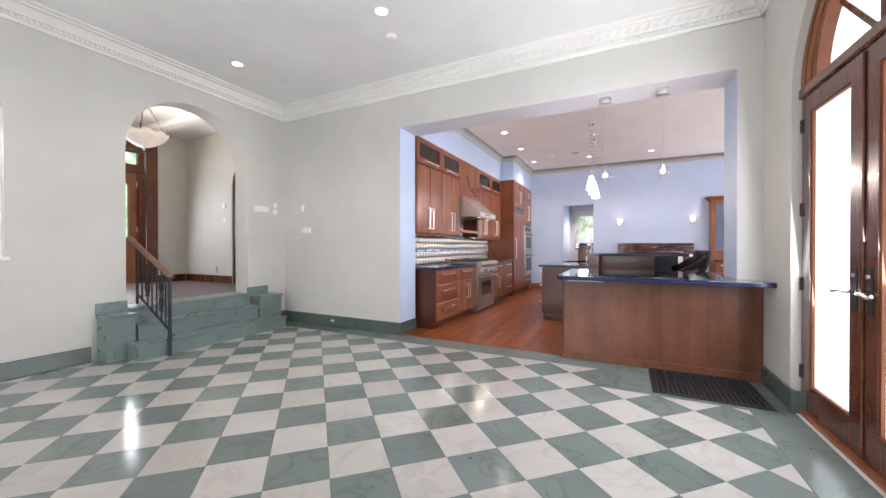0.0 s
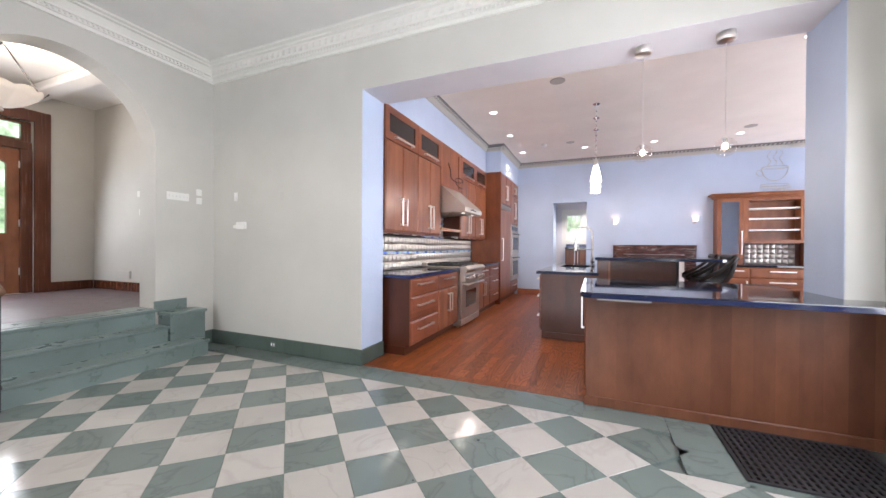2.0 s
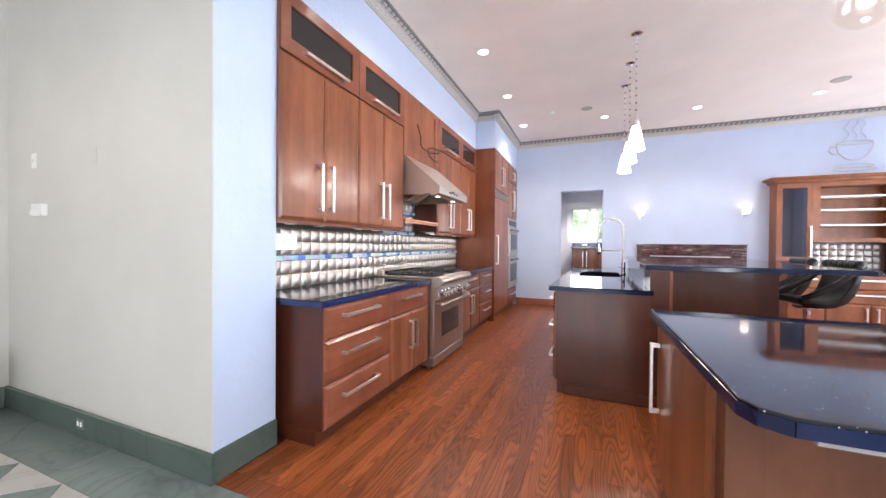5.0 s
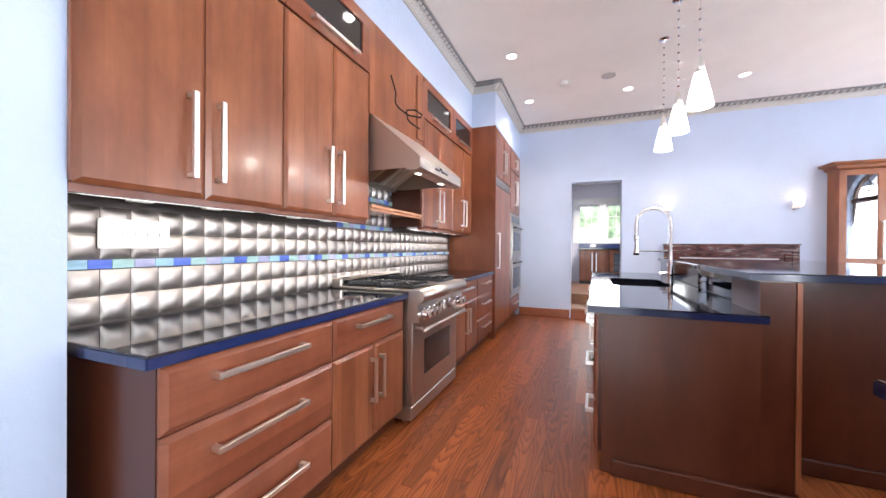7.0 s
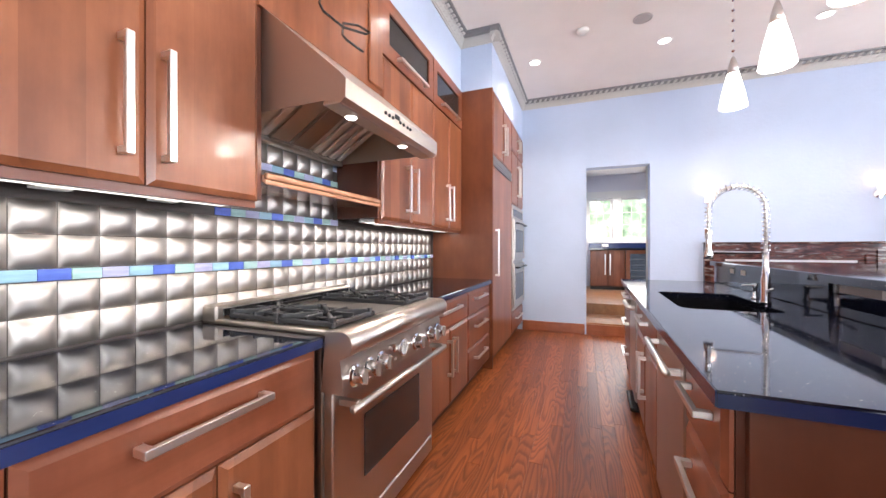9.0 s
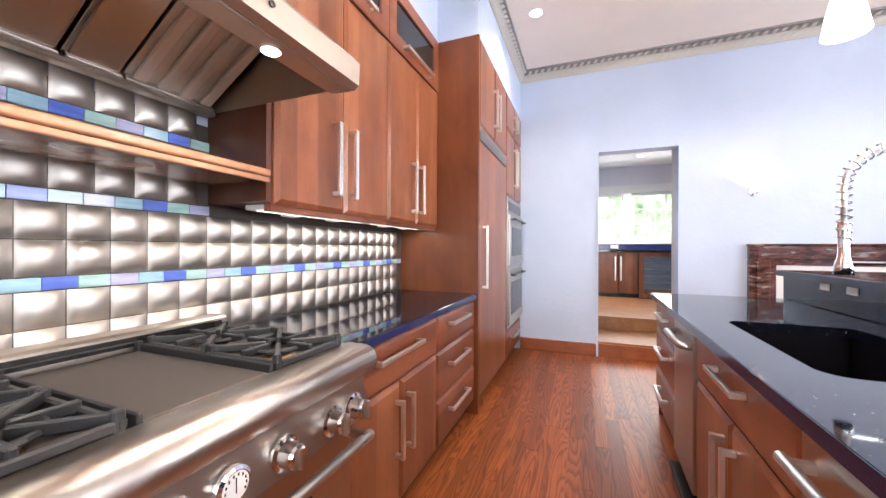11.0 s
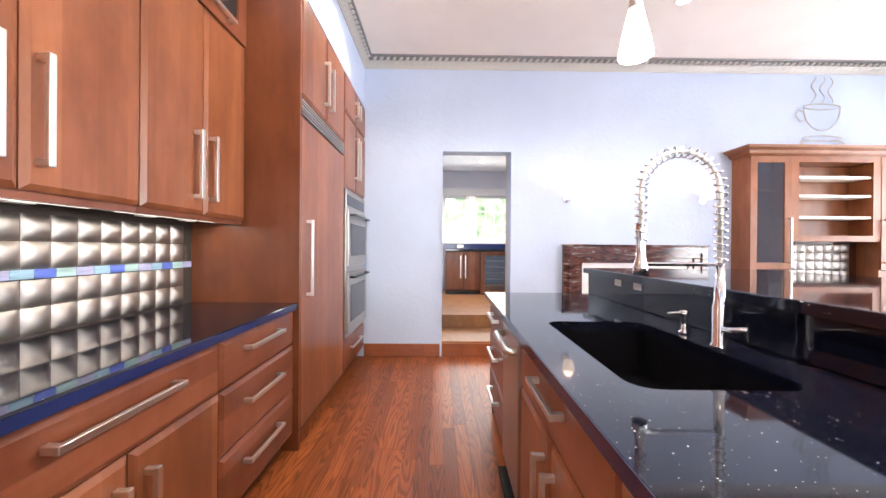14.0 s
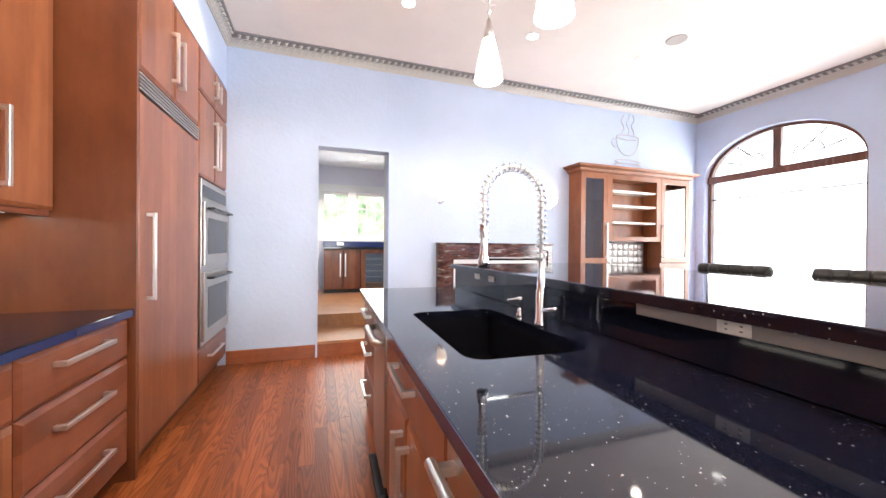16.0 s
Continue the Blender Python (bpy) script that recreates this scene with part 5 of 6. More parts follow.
bmesh.ops.recalc_face_normals(bm, faces=bm.faces)
part("slab", bm, M_QUARTZ, it)
edge_strip(it, [(-1.21, 6.34), (-0.42, 6.35)], 0.885, 0.925)
edge_strip(it, [(-1.21, 9.56), (-1.21, 6.34)], 0.885, 0.931)
bs = thing("bar_upstand", (-0.36, 8.0, 0.925), "navy quartz upstand between island and raised bar", "upstand")
part("slab", B(-0.405, -0.372, 6.47, 9.56, 0.9255, 1.083, 0.003), M_QUARTZ, bs)
part("end_face", B(-0.406, -0.371, 6.464, 6.4695, 0.9255, 1.082), M_QEDGE, bs, "polished end with bright blue light in its colour")
race = part("raceway", B(-0.412, -0.4053, 6.50, 7.62, 1.038, 1.0825, 0.002), M_RACEWAY, bs, "grey metal socket raceway")
for u in (6.75, 7.255):
    sock = part("outlet", B(-0.417, -0.4125, u, u + 0.085, 1.041, 1.079, 0.001), M_WHITE, race, "pale double socket")
    for du in (0.022, 0.06):
        for dz in (-0.007, 0.007):
            part("slot", B(-0.4178, -0.4171, u + du - 0.004, u + du + 0.004, 1.0585 + dz, 1.0615 + dz), M_BLACK, sock)
for u in (8.78, 9.02):
    part("outlet", B(-0.41, -0.4053, u, u + 0.085, 1.036, 1.074, 0.001), M_PLATE, bs, "pale double socket")
sk = thing("kitchen_sink", (-0.77, 8.03, 0.66), "black undermount kitchen sink", "sink")
part("floor", B(SX0 - 0.01, SX1 + 0.01, SY0 - 0.01, SY1 + 0.01, 0.66, 0.675), M_SINK, sk)
for a in ((SX0 - 0.02, SX0 + 0.004, SY0 - 0.02, SY1 + 0.02), (SX1 - 0.004, SX1 + 0.02, SY0 - 0.02, SY1 + 0.02), (SX0 + 0.004, SX1 - 0.004, SY0 - 0.02, SY0 + 0.004), (SX0 + 0.004, SX1 - 0.004, SY1 - 0.004, SY1 + 0.02)):
    part("side", B(*a, 0.676, 0.8845), M_SINK, sk)
part("drain", turned(bmesh.new(), [(0.045, 0), (0.045, 0.003), (0.0, 0.002)], (-0.77, 8.03, 0.6755), 20), M_CHROME, sk)

bar = thing("raised_bar_top", (0.3, 8.0, 1.0835), "navy quartz raised bar top on the island", "countertop")
part("slab", prism(bmesh.new(), [(-0.47, 6.45), (0.93, 6.55), (0.98, 6.60), (0.98, 9.50), (0.88, 9.60), (-0.43, 9.60)], 1.0835, 1.122, 0.006, 2), M_QUARTZ, bar)
edge_strip(bar, [(-0.47, 6.45), (0.93, 6.55)], 1.0835, 1.122)

# spring faucet and soap pump
FX, FY = -0.552, 8.0
fa = thing("spring_faucet", (FX, FY, 0.925), "chrome spring-neck kitchen faucet beside the sink", "faucet")
part("base", turned(bmesh.new(), [(0.028, 0), (0.028, 0.012), (0.022, 0.02), (0.022, 0.15), (0.017, 0.16), (0.014, 0.30)], (FX, FY, 0.9255), 20), M_CHROME, fa, "", True)
lv = part("lever", tube(bmesh.new(), [(FX, FY - 0.02, 1.00), (FX - 0.01, FY - 0.07, 1.005), (FX - 0.02, FY - 0.14, 1.02)], 0.009, 8), M_CHROME, fa, "", True)
R = 0.138
arc = [(FX, FY, 1.22)] + [(FX - R + R * math.cos(a), FY, 1.478 + R * math.sin(a)) for a in [math.pi * k / 16 for k in range(17)]] + [(FX - 2 * R, FY, 1.30)]
part("hose", tube(bmesh.new(), arc, 0.008, 8), M_NICKEL, fa, "satin inner hose", True)
pts = []
path = [Vector(p) for p in arc]
length = [0.0]
for a, b in zip(path, path[1:]):
    length.append(length[-1] + (b - a).length)
turns = 34
for k in range(turns * 8 + 1):
    s = length[-1] * k / (turns * 8)
    i = max(j for j in range(len(path)) if length[j] <= s + 1e-9)
    i = min(i, len(path) - 2)
    q = (s - length[i]) / (length[i + 1] - length[i])
    p, d = path[i].lerp(path[i + 1], q), (path[i + 1] - path[i]).normalized()
    w = d.cross(Vector((0, 1, 0))).normalized()
    pts.append(p + 0.020 * (math.cos(k * math.pi / 4) * w + math.sin(k * math.pi / 4) * Vector((0, 1, 0))))
part("spring", tube(bmesh.new(), pts, 0.003, 5), M_CHROME, fa, "chrome coil spring", True)
part("spray_head", turned(bmesh.new(), [(0.013, 0.0), (0.018, -0.01), (0.018, -0.03), (0.014, -0.05), (0.015, -0.12), (0.023, -0.15), (0.026, -0.185), (0.0, -0.187)], (FX - 2 * R, FY, 1.365), 18), M_CHROME, fa, "", True)
part("arm", tube(bmesh.new(), [(FX, FY, 1.22), (FX - 2 * R, FY, 1.22)], 0.007, 8), M_CHROME, fa)
sp = thing("soap_pump", (-0.53, 8.22, 0.925), "chrome soap pump beside the faucet", "soap pump")
part("stem", turned(bmesh.new(), [(0.02, 0), (0.02, 0.008), (0.012, 0.015), (0.012, 0.07), (0.017, 0.075), (0.017, 0.095), (0.0, 0.097)], (-0.53, 8.22, 0.9255), 14), M_CHROME, sp, "", True)
part("spout", tube(bmesh.new(), [(-0.53, 8.22, 1.012), (-0.60, 8.22, 1.008)], 0.006, 6), M_CHROME, sp)

# the island stands slightly askew to the walls
SKEW = Matrix.Translation((-1.21, 6.34, 0)) @ Matrix.Rotation(radians(-1.6), 4, "Z") @ Matrix.Translation((1.21, -6.34, 0))
for ob in [o for o in scene.objects if o.parent is None and (o.get("group") == GI or o in (dw, tc, ib, it, bs, sk, bar, fa, sp))]:
    ob.matrix_basis = SKEW @ Matrix.Translation(ob.location)

# ---- peninsula ----
pn = thing("peninsula", (0.3, 4.85, 0), "cherry panelled peninsula at the kitchen opening", "peninsula")
part("front_panel", B(-0.53, 1.186, 4.345, 4.388, 0.0, 0.884), M_PANEL, pn)
part("body", B(-0.53, 1.0, 4.389, 5.32, 0.1, 0.884), M_SIDE, pn)
part("plinth", B(-0.545, 1.186, 4.325, 4.3445, 0.0, 0.075, 0.006), M_PANEL, pn)
part("toe_kick", B(-0.48, 1.0, 4.389, 5.27, 0.0, 0.099), M_SIDE, pn)
fp = face_map("-x", -0.53)
front("door", fp, pn, 4.42, 5.30, 0.11, 0.876, M_WOOD, "v", 0.90, 0.36, 0.60)
# Thin grey bar set below the counter's front edge.
part("power_strip", B(-0.46, -0.12, 4.06, 4.075, 0.872, 0.884), M_RACEWAY, pn, "thin grey strip under the counter edge")
pc = counter("peninsula_countertop", [(-0.50, 4.05), (1.188, 4.05), (1.188, 4.388), (1.0, 4.388), (1.0, 5.40), (-0.57, 5.40), (-0.57, 4.13), (-0.55, 4.08)], 0.885, 0.925, (0.3, 4.7, 0.885), "navy quartz peninsula countertop with a rounded corner")
edge_strip(pc, [(-0.50, 4.05), (1.188, 4.05)], 0.885, 0.925)
edge_strip(pc, [(-0.57, 5.40), (-0.57, 4.13), (-0.55, 4.08), (-0.50, 4.05)], 0.885, 0.925)

# floor grille by the doors
gr = thing("floor_grille", (0.65, 3.95, 0), "black perforated metal floor grille beside the peninsula", "floor grille")
part("frame", ring_wall(bmesh.new(), [(0.285, 3.66), (1.08, 3.66), (1.08, 4.32), (0.285, 4.32)], [(0.305, 3.68), (1.06, 3.68), (1.06, 4.30), (0.305, 4.30)], None, 0.001, 0.012, "Y"), M_IRON, gr)
fo = gr.children[0]
for v in fo.data.vertices:
    w = v.co + ORIGIN[fo.name]
    v.co = Vector((w.x, w.z, w.y)) - ORIGIN[fo.name]
part("well", B(0.30, 1.065, 3.675, 4.305, 0.0005, 0.002), M_BLACK, gr)
for k in range(20):
    x = 0.325 + k * 0.0375
    part("slat", B(x - 0.008, x + 0.008, 3.681, 4.299, 0.003, 0.010), M_IRON, gr)
for k in range(11):
    y = 3.72 + k * 0.054
    part("cross_bar", B(0.306, 1.059, y - 0.006, y + 0.006, 0.0025, 0.008), M_IRON, gr)

# ---- far wall ----
fpz = thing("fireplace_surround", (0.8, KF, 0), "dark red veined marble fireplace surround with white slips", "fireplace")
FX0, FX1 = -0.04, 1.65
part("frieze", B(FX0, FX1, KF - 0.07, KF - 0.0005, 1.17, 1.305, 0.006), M_REDM, fpz)
part("cap_moulding", B(FX0 - 0.012, FX1 + 0.012, KF - 0.085, KF - 0.0005, 1.3055, 1.325, 0.006), M_REDM, fpz)
for a, b in ((FX0, FX0 + 0.17), (FX1 - 0.17, FX1)):
    part("jamb", B(a, b, KF - 0.07, KF - 0.0005, 0.0, 1.1695, 0.006), M_REDM, fpz)
part("inner_frame", ring_wall(bmesh.new(), [(FX0 + 0.1705, 0.0), (FX1 - 0.1705, 0.0), (FX1 - 0.1705, 1.1694), (FX0 + 0.1705, 1.1694)], [(FX0 + 0.22, 0.001), (FX1 - 0.22, 0.001), (FX1 - 0.22, 1.11), (FX0 + 0.22, 1.11)], None, KF - 0.05, KF - 0.001, "Y"), M_REDM, fpz)
part("moulding", ring_wall(bmesh.new(), [(FX0 + 0.055, 0.001), (FX1 - 0.055, 0.001), (FX1 - 0.055, 1.262), (FX0 + 0.055, 1.262)], [(FX0 + 0.085, 0.002), (FX1 - 0.085, 0.002), (FX1 - 0.085, 1.232), (FX0 + 0.085, 1.232)], None, KF - 0.092, KF - 0.0705, "Y"), M_REDM, fpz)
part("slip", ring_wall(bmesh.new(), [(FX0 + 0.221, 0.001), (FX1 - 0.221, 0.001), (FX1 - 0.221, 1.109), (FX0 + 0.221, 1.109)], [(FX0 + 0.32, 0.002), (FX1 - 0.32, 0.002), (FX1 - 0.32, 1.01), (FX0 + 0.32, 1.01)], None, KF - 0.03, KF - 0.001, "Y"), M_PLATE, fpz, "white slip round the hearth")
part("hearth_panel", B(FX0 + 0.321, FX1 - 0.321, KF - 0.012, KF - 0.001, 0.002, 1.009), M_BLACK, fpz, "black hearth opening")


def sconce(x):
    s = thing("wall_sconce", (x, KF, 1.83), "lit wall sconce with a frosted glass shade", "wall lamp", "pair of wall sconces")
    part("plate", turned(bmesh.new(), [(0.05, 0), (0.045, 0.012), (0.0, 0.014)], (x, KF - 0.0005, 1.86), 16, "Y"), M_CHROME, s)
    s.children[0].scale = (1, -1, 1)
    part("arm", tube(bmesh.new(), [(x, KF - 0.01, 1.85), (x, KF - 0.06, 1.83), (x, KF - 0.10, 1.85)], 0.008, 8), M_CHROME, s, "", True)
    part("shade", turned(bmesh.new(), [(0.03, 0.0), (0.052, 0.02), (0.068, 0.11), (0.07, 0.114), (0.055, 0.11), (0.0, 0.03)], (x, KF - 0.10, 1.855), 18), M_SCONCE, s, "frosted glass shade, lit", True)
    lamp("sconce_bulb", "POINT", pose(x, KF - 0.10, 1.99), 0.55, (1.0, 0.60, 0.40), 0.05)


sconce(0.01)
sconce(1.62)

# hutch
hu = thing("hutch", (3.0, 10.6, 0), "light cherry hutch with glass doors, open shelves and drawers", "hutch")
HF, HB = 10.70, KF - 0.003
fh = face_map("-y", HF)
fl = face_map("-y", 10.34)
part("base_body", B(1.97, 4.03, 10.342, HB, 0.10, 0.883), M_HUTCH, hu)
part("toe_kick", B(2.0, 4.0, 10.42, HB, 0.0, 0.099), M_SIDE, hu)
part("top_slab", B(1.95, 4.05, 10.31, HB, 0.8835, 0.922, 0.005), M_QUARTZ, hu, "navy quartz counter")
for u0, u1 in ((1.97, 2.43), (3.45, 4.03)):
    part("tower_side", B(u0, u0 + 0.02, HF, HB, 0.9225, 2.33), M_HUTCH, hu)
    part("tower_side", B(u1 - 0.02, u1, HF, HB, 0.9225, 2.33), M_HUTCH, hu)
    part("tower_back", B(u0 + 0.02, u1 - 0.02, HB - 0.012, HB, 0.9225, 2.33), M_HUTCH, hu)
    part("tower_base", B(u0 + 0.02, u1 - 0.02, HF, HB - 0.012, 0.9225, 1.05), M_HUTCH, hu)
    for z in (1.35, 1.65, 1.95):
        part("glass_shelf", B(u0 + 0.021, u1 - 0.021, HF + 0.05, HB - 0.013, z, z + 0.012), M_HUTCH, hu)
    dr = part("glass_door", ring_wall(bmesh.new(), [(u0, 1.06), (u1, 1.06), (u1, 2.325), (u0, 2.325)], [(u0 + 0.075, 1.135), (u1 - 0.075, 1.135), (u1 - 0.075, 2.25), (u0 + 0.075, 2.25)], None, HF - 0.024, HF - 0.002, "Y"), M_HUTCH, hu)
    part("pane", B(u0 + 0.075, u1 - 0.075, HF - 0.015, HF - 0.011, 1.135, 2.25), M_DARKGLASS, dr, "reflecting glass pane")
    hx = u1 - 0.035 if u0 < 3 else u0 + 0.035
    part("handle", pull(fh, hx, 1.38, 0.5, True, 0.024), M_NICKEL, dr, "satin nickel bar handle")
part("shelf_side", B(2.432, 2.52, HF - 0.02, HB, 1.375, 2.33), M_HUTCH, hu)
part("shelf_side", B(3.36, 3.448, HF - 0.02, HB, 1.375, 2.33), M_HUTCH, hu)
part("shelf_back", B(2.52, 3.36, HB - 0.012, HB, 1.375, 2.33), M_HUTCH, hu)
part("shelf_top", B(2.52, 3.36, HF - 0.02, HB - 0.012, 2.26, 2.33), M_HUTCH, hu)
part("shelf_bottom", B(2.52, 3.36, HF - 0.02, HB - 0.012, 1.375, 1.44), M_HUTCH, hu)
for z in (1.63, 1.87, 2.08):
    part("shelf", B(2.521, 3.359, HF, HB - 0.013, z, z + 0.028), M_TRIM, hu, "pale shelf board")
part("niche_back", B(2.432, 3.448, HB - 0.02, HB, 0.9225, 1.374), M_SIDE, hu)
bm = bmesh.new()
rows = []
for d, z in ((0.0, 2.331), (0.03, 2.35), (0.04, 2.38), (0.09, 2.40), (0.10, 2.425)):
    rows.append([bm.verts.new(p) for p in ((1.96 - d, HB, z), (1.96 - d, HF - 0.02 - d, z), (4.04 + d, HF - 0.02 - d, z), (4.04 + d, HB, z))])
for a, b in zip(rows, rows[1:]):
    for k in range(4):
        bm.faces.new((a[k], a[(k + 1) % 4], b[(k + 1) % 4], b[k]))
bm.faces.new(rows[0][::-1])
bm.faces.new(rows[-1])
bmesh.ops.recalc_face_normals(bm, faces=bm.faces)
part("crown", bm, M_HUTCH, hu)
for u0, u1 in ((1.97, 2.43), (2.43, 3.45), (3.45, 4.03)):
    z = [0.11, 0.44, 0.655, 0.877]
    for a, b in (zip(z[1:], z[2:]) if u1 - u0 > 0.8 else ((0.655, 0.877),)):
        front("drawer", fl, hu, u0, u1, a, b, M_HUTCH, "h", 0.5, min(0.4, (u1 - u0) * 0.55))
    m = (u0 + u1) / 2
    if u1 - u0 > 0.8:
        front("door", fl, hu, u0, m, 0.11, 0.44, M_HUTCH, "v", 0.88, 0.2, 0.3)
        front("door", fl, hu, m, u1, 0.11, 0.44, M_HUTCH, "v", 0.12, 0.2, 0.3)
    else:
        front("door", fl, hu, u0, u1, 0.11, 0.65, M_HUTCH, "v", 0.88 if u0 < 3 else 0.12, 0.25, 0.48)

# wire wall art over the hutch
art = thing("wire_wall_art", (3.02, KF - 0.02, 2.43), "grey wire wall art of a steaming cup on books", "wall art")
AX, AY, AZ = 3.02, KF - 0.025, 2.50
for k, (z, w, h) in enumerate(((0.03, 0.27, 0.03), (0.085, 0.24, 0.03))):
    part("saucer_wire", tube(bmesh.new(), [(AX + w * math.cos(a * 0.5236), AY, AZ + 0.015 + z + h * math.sin(a * 0.5236)) for a in range(12)], 0.006, 5, True), M_GRILLE, art)
part("cup_rim", tube(bmesh.new(), [(AX + 0.22 * math.cos(a * 0.4189), AY, AZ + 0.47 + 0.035 * math.sin(a * 0.4189)) for a in range(15)], 0.007, 5, True), M_GRILLE, art)
part("cup_bowl", tube(bmesh.new(), [(AX + 0.22 * math.cos(a), AY, AZ + 0.46 + 0.27 * math.sin(a)) for a in [math.pi + math.pi * k / 14 for k in range(15)]], 0.006, 5), M_GRILLE, art)
part("cup_handle", tube(bmesh.new(), [(AX - 0.2, AY, AZ + 0.40), (AX - 0.29, AY, AZ + 0.43), (AX - 0.31, AY, AZ + 0.36), (AX - 0.26, AY, AZ + 0.30), (AX - 0.18, AY, AZ + 0.31)], 0.006, 5), M_GRILLE, art)
for dx in (-0.1, 0.0, 0.1):
    part("steam", tube(bmesh.new(), [(AX + dx + 0.03 * math.sin(q * 1.1 + dx * 9), AY, AZ + 0.52 + q * 0.038) for q in range(9)], 0.005, 5), M_GRILLE, art)

# ---- bar stools ----


def bar_stool(x, y, turn):
    s = thing("bar_stool", (0, 0, 0), "black leather bucket bar stool with a rolled ribbed back", "bar stool", "stools at the raised bar")
    inner = [(-0.15, 0.80), (-0.08, 0.79), (0.04, 0.785), (0.13, 0.81), (0.18, 0.87), (0.21, 0.96), (0.235, 1.06), (0.25, 1.12)]
    outer = [(0.30, 1.12), (0.285, 1.03), (0.265, 0.94), (0.235, 0.85), (0.18, 0.77), (0.09, 0.725), (-0.04, 0.715), (-0.12, 0.73), (-0.155, 0.76)]
    bm = bmesh.new()
    rings = []
    for k in range(17):
        v = -0.21 + 0.42 * k / 16
        rib = 0.006 if k % 2 else -0.002
        rings.append([bm.verts.new((a + rib * (i > 2), v, b + rib * (i <= 3))) for i, (a, b) in enumerate(inner)] + [bm.verts.new((a, v, b)) for a, b in outer])
    for a, b in zip(rings, rings[1:]):
        for k in range(len(a)):
            bm.faces.new((a[k], a[(k + 1) % len(a)], b[(k + 1) % len(a)], b[k]))
    bm.faces.new(rings[0][::-1])
    bm.faces.new(rings[-1])
    bmesh.ops.recalc_face_normals(bm, faces=bm.faces)
    part("seat_shell", bm, M_LEATHER, s, "", True)
    for sgn in (-1, 1):
        part("arm_roll", tube(bmesh.new(), [(-0.14, sgn * 0.215, 0.80), (-0.03, sgn * 0.222, 0.86), (0.12, sgn * 0.225, 0.96), (0.22, sgn * 0.225, 1.06), (0.275, sgn * 0.22, 1.13)], 0.026, 8), M_LEATHER, s, "", True)
    for k in range(6):
        v = -0.225 + 0.075 * k
        part("back_roll", tube(bmesh.new(), [(0.262, v + 0.002, 1.118), (0.262, v + 0.02, 1.121), (0.262, v + 0.055, 1.121), (0.262, v + 0.073, 1.118)], 0.044, 12), M_LEATHER, s, "", True)
    part("swivel", turned(bmesh.new(), [(0.10, 0.69), (0.10, 0.712), (0.03, 0.7125), (0.028, 0.66), (0.028, 0.04)], (0, 0, 0), 18), M_CHROME, s, "chrome pedestal", True)
    part("base_disc", turned(bmesh.new(), [(0.21, 0.0), (0.21, 0.008), (0.06, 0.03), (0.03, 0.045), (0.0, 0.046)], (0, 0, 0), 28), M_CHROME, s, "", True)
    part("foot_ring", tube(bmesh.new(), [(0.16 * math.cos(k * 0.3927) - 0.05, 0.16 * math.sin(k * 0.3927), 0.32) for k in range(16)], 0.010, 6, True), M_CHROME, s)
    s.matrix_basis = pose(x, y, 0, 0, 0, turn)
    return s


stool = bar_stool(1.07, 7.66, 3)
copy_thing(stool, pose(1.07, 8.37, 0, 0, 0, -3))

# ---- pendants ----


def cone_pendant(x, y, zb):
    p = thing("cone_pendant", (x, y, zb), "pendant lamp with a lit white glass cone on a beaded cord", "pendant lamp", "three cone pendants over the island")
    part("shade", turned(bmesh.new(), [(0.083, 0.0), (0.086, 0.004), (0.07, 0.10), (0.045, 0.21), (0.036, 0.25), (0.0, 0.252)], (x, y, zb), 24), M_OPAL, p, "lit white glass cone", True)
    part("cap", turned(bmesh.new(), [(0.036, 0.252), (0.03, 0.30), (0.012, 0.37), (0.0, 0.372)], (x, y, zb), 18), M_NICKEL, p, "", True)
    part("cord", tube(bmesh.new(), [(x, y, zb + 0.37), (x, y, C2 - 0.02)], 0.004, 6), M_NICKEL, p)
    for k in range(10):
        z = zb + 0.42 + k * 0.075
        part("bead", turned(bmesh.new(), [(0.004, -0.012), (0.012, 0.0), (0.004, 0.012)], (x, y, z), 8), M_CHROME, p)
    for k in range(4):
        z = zb + 0.46 + k * 0.16
        part("wire_twist", tube(bmesh.new(), [(x - 0.045, y, z + 0.02), (x, y + 0.006, z), (x + 0.045, y, z + 0.015)], 0.0025, 4), M_NICKEL, p)
    part("canopy", turned(bmesh.new(), [(0.055, 0.0), (0.055, -0.012), (0.03, -0.03), (0.0, -0.032)], (x, y, C2 - 0.0005), 18), M_CHROME, p)
    lamp("pendant_bulb", "POINT", pose(x, y, zb - 0.04), 26, WARM, 0.05)
    return p


for y, z in ((8.62, 2.29), (7.97, 2.285), (7.32, 2.275)):
    cone_pendant(-0.46, y, z)


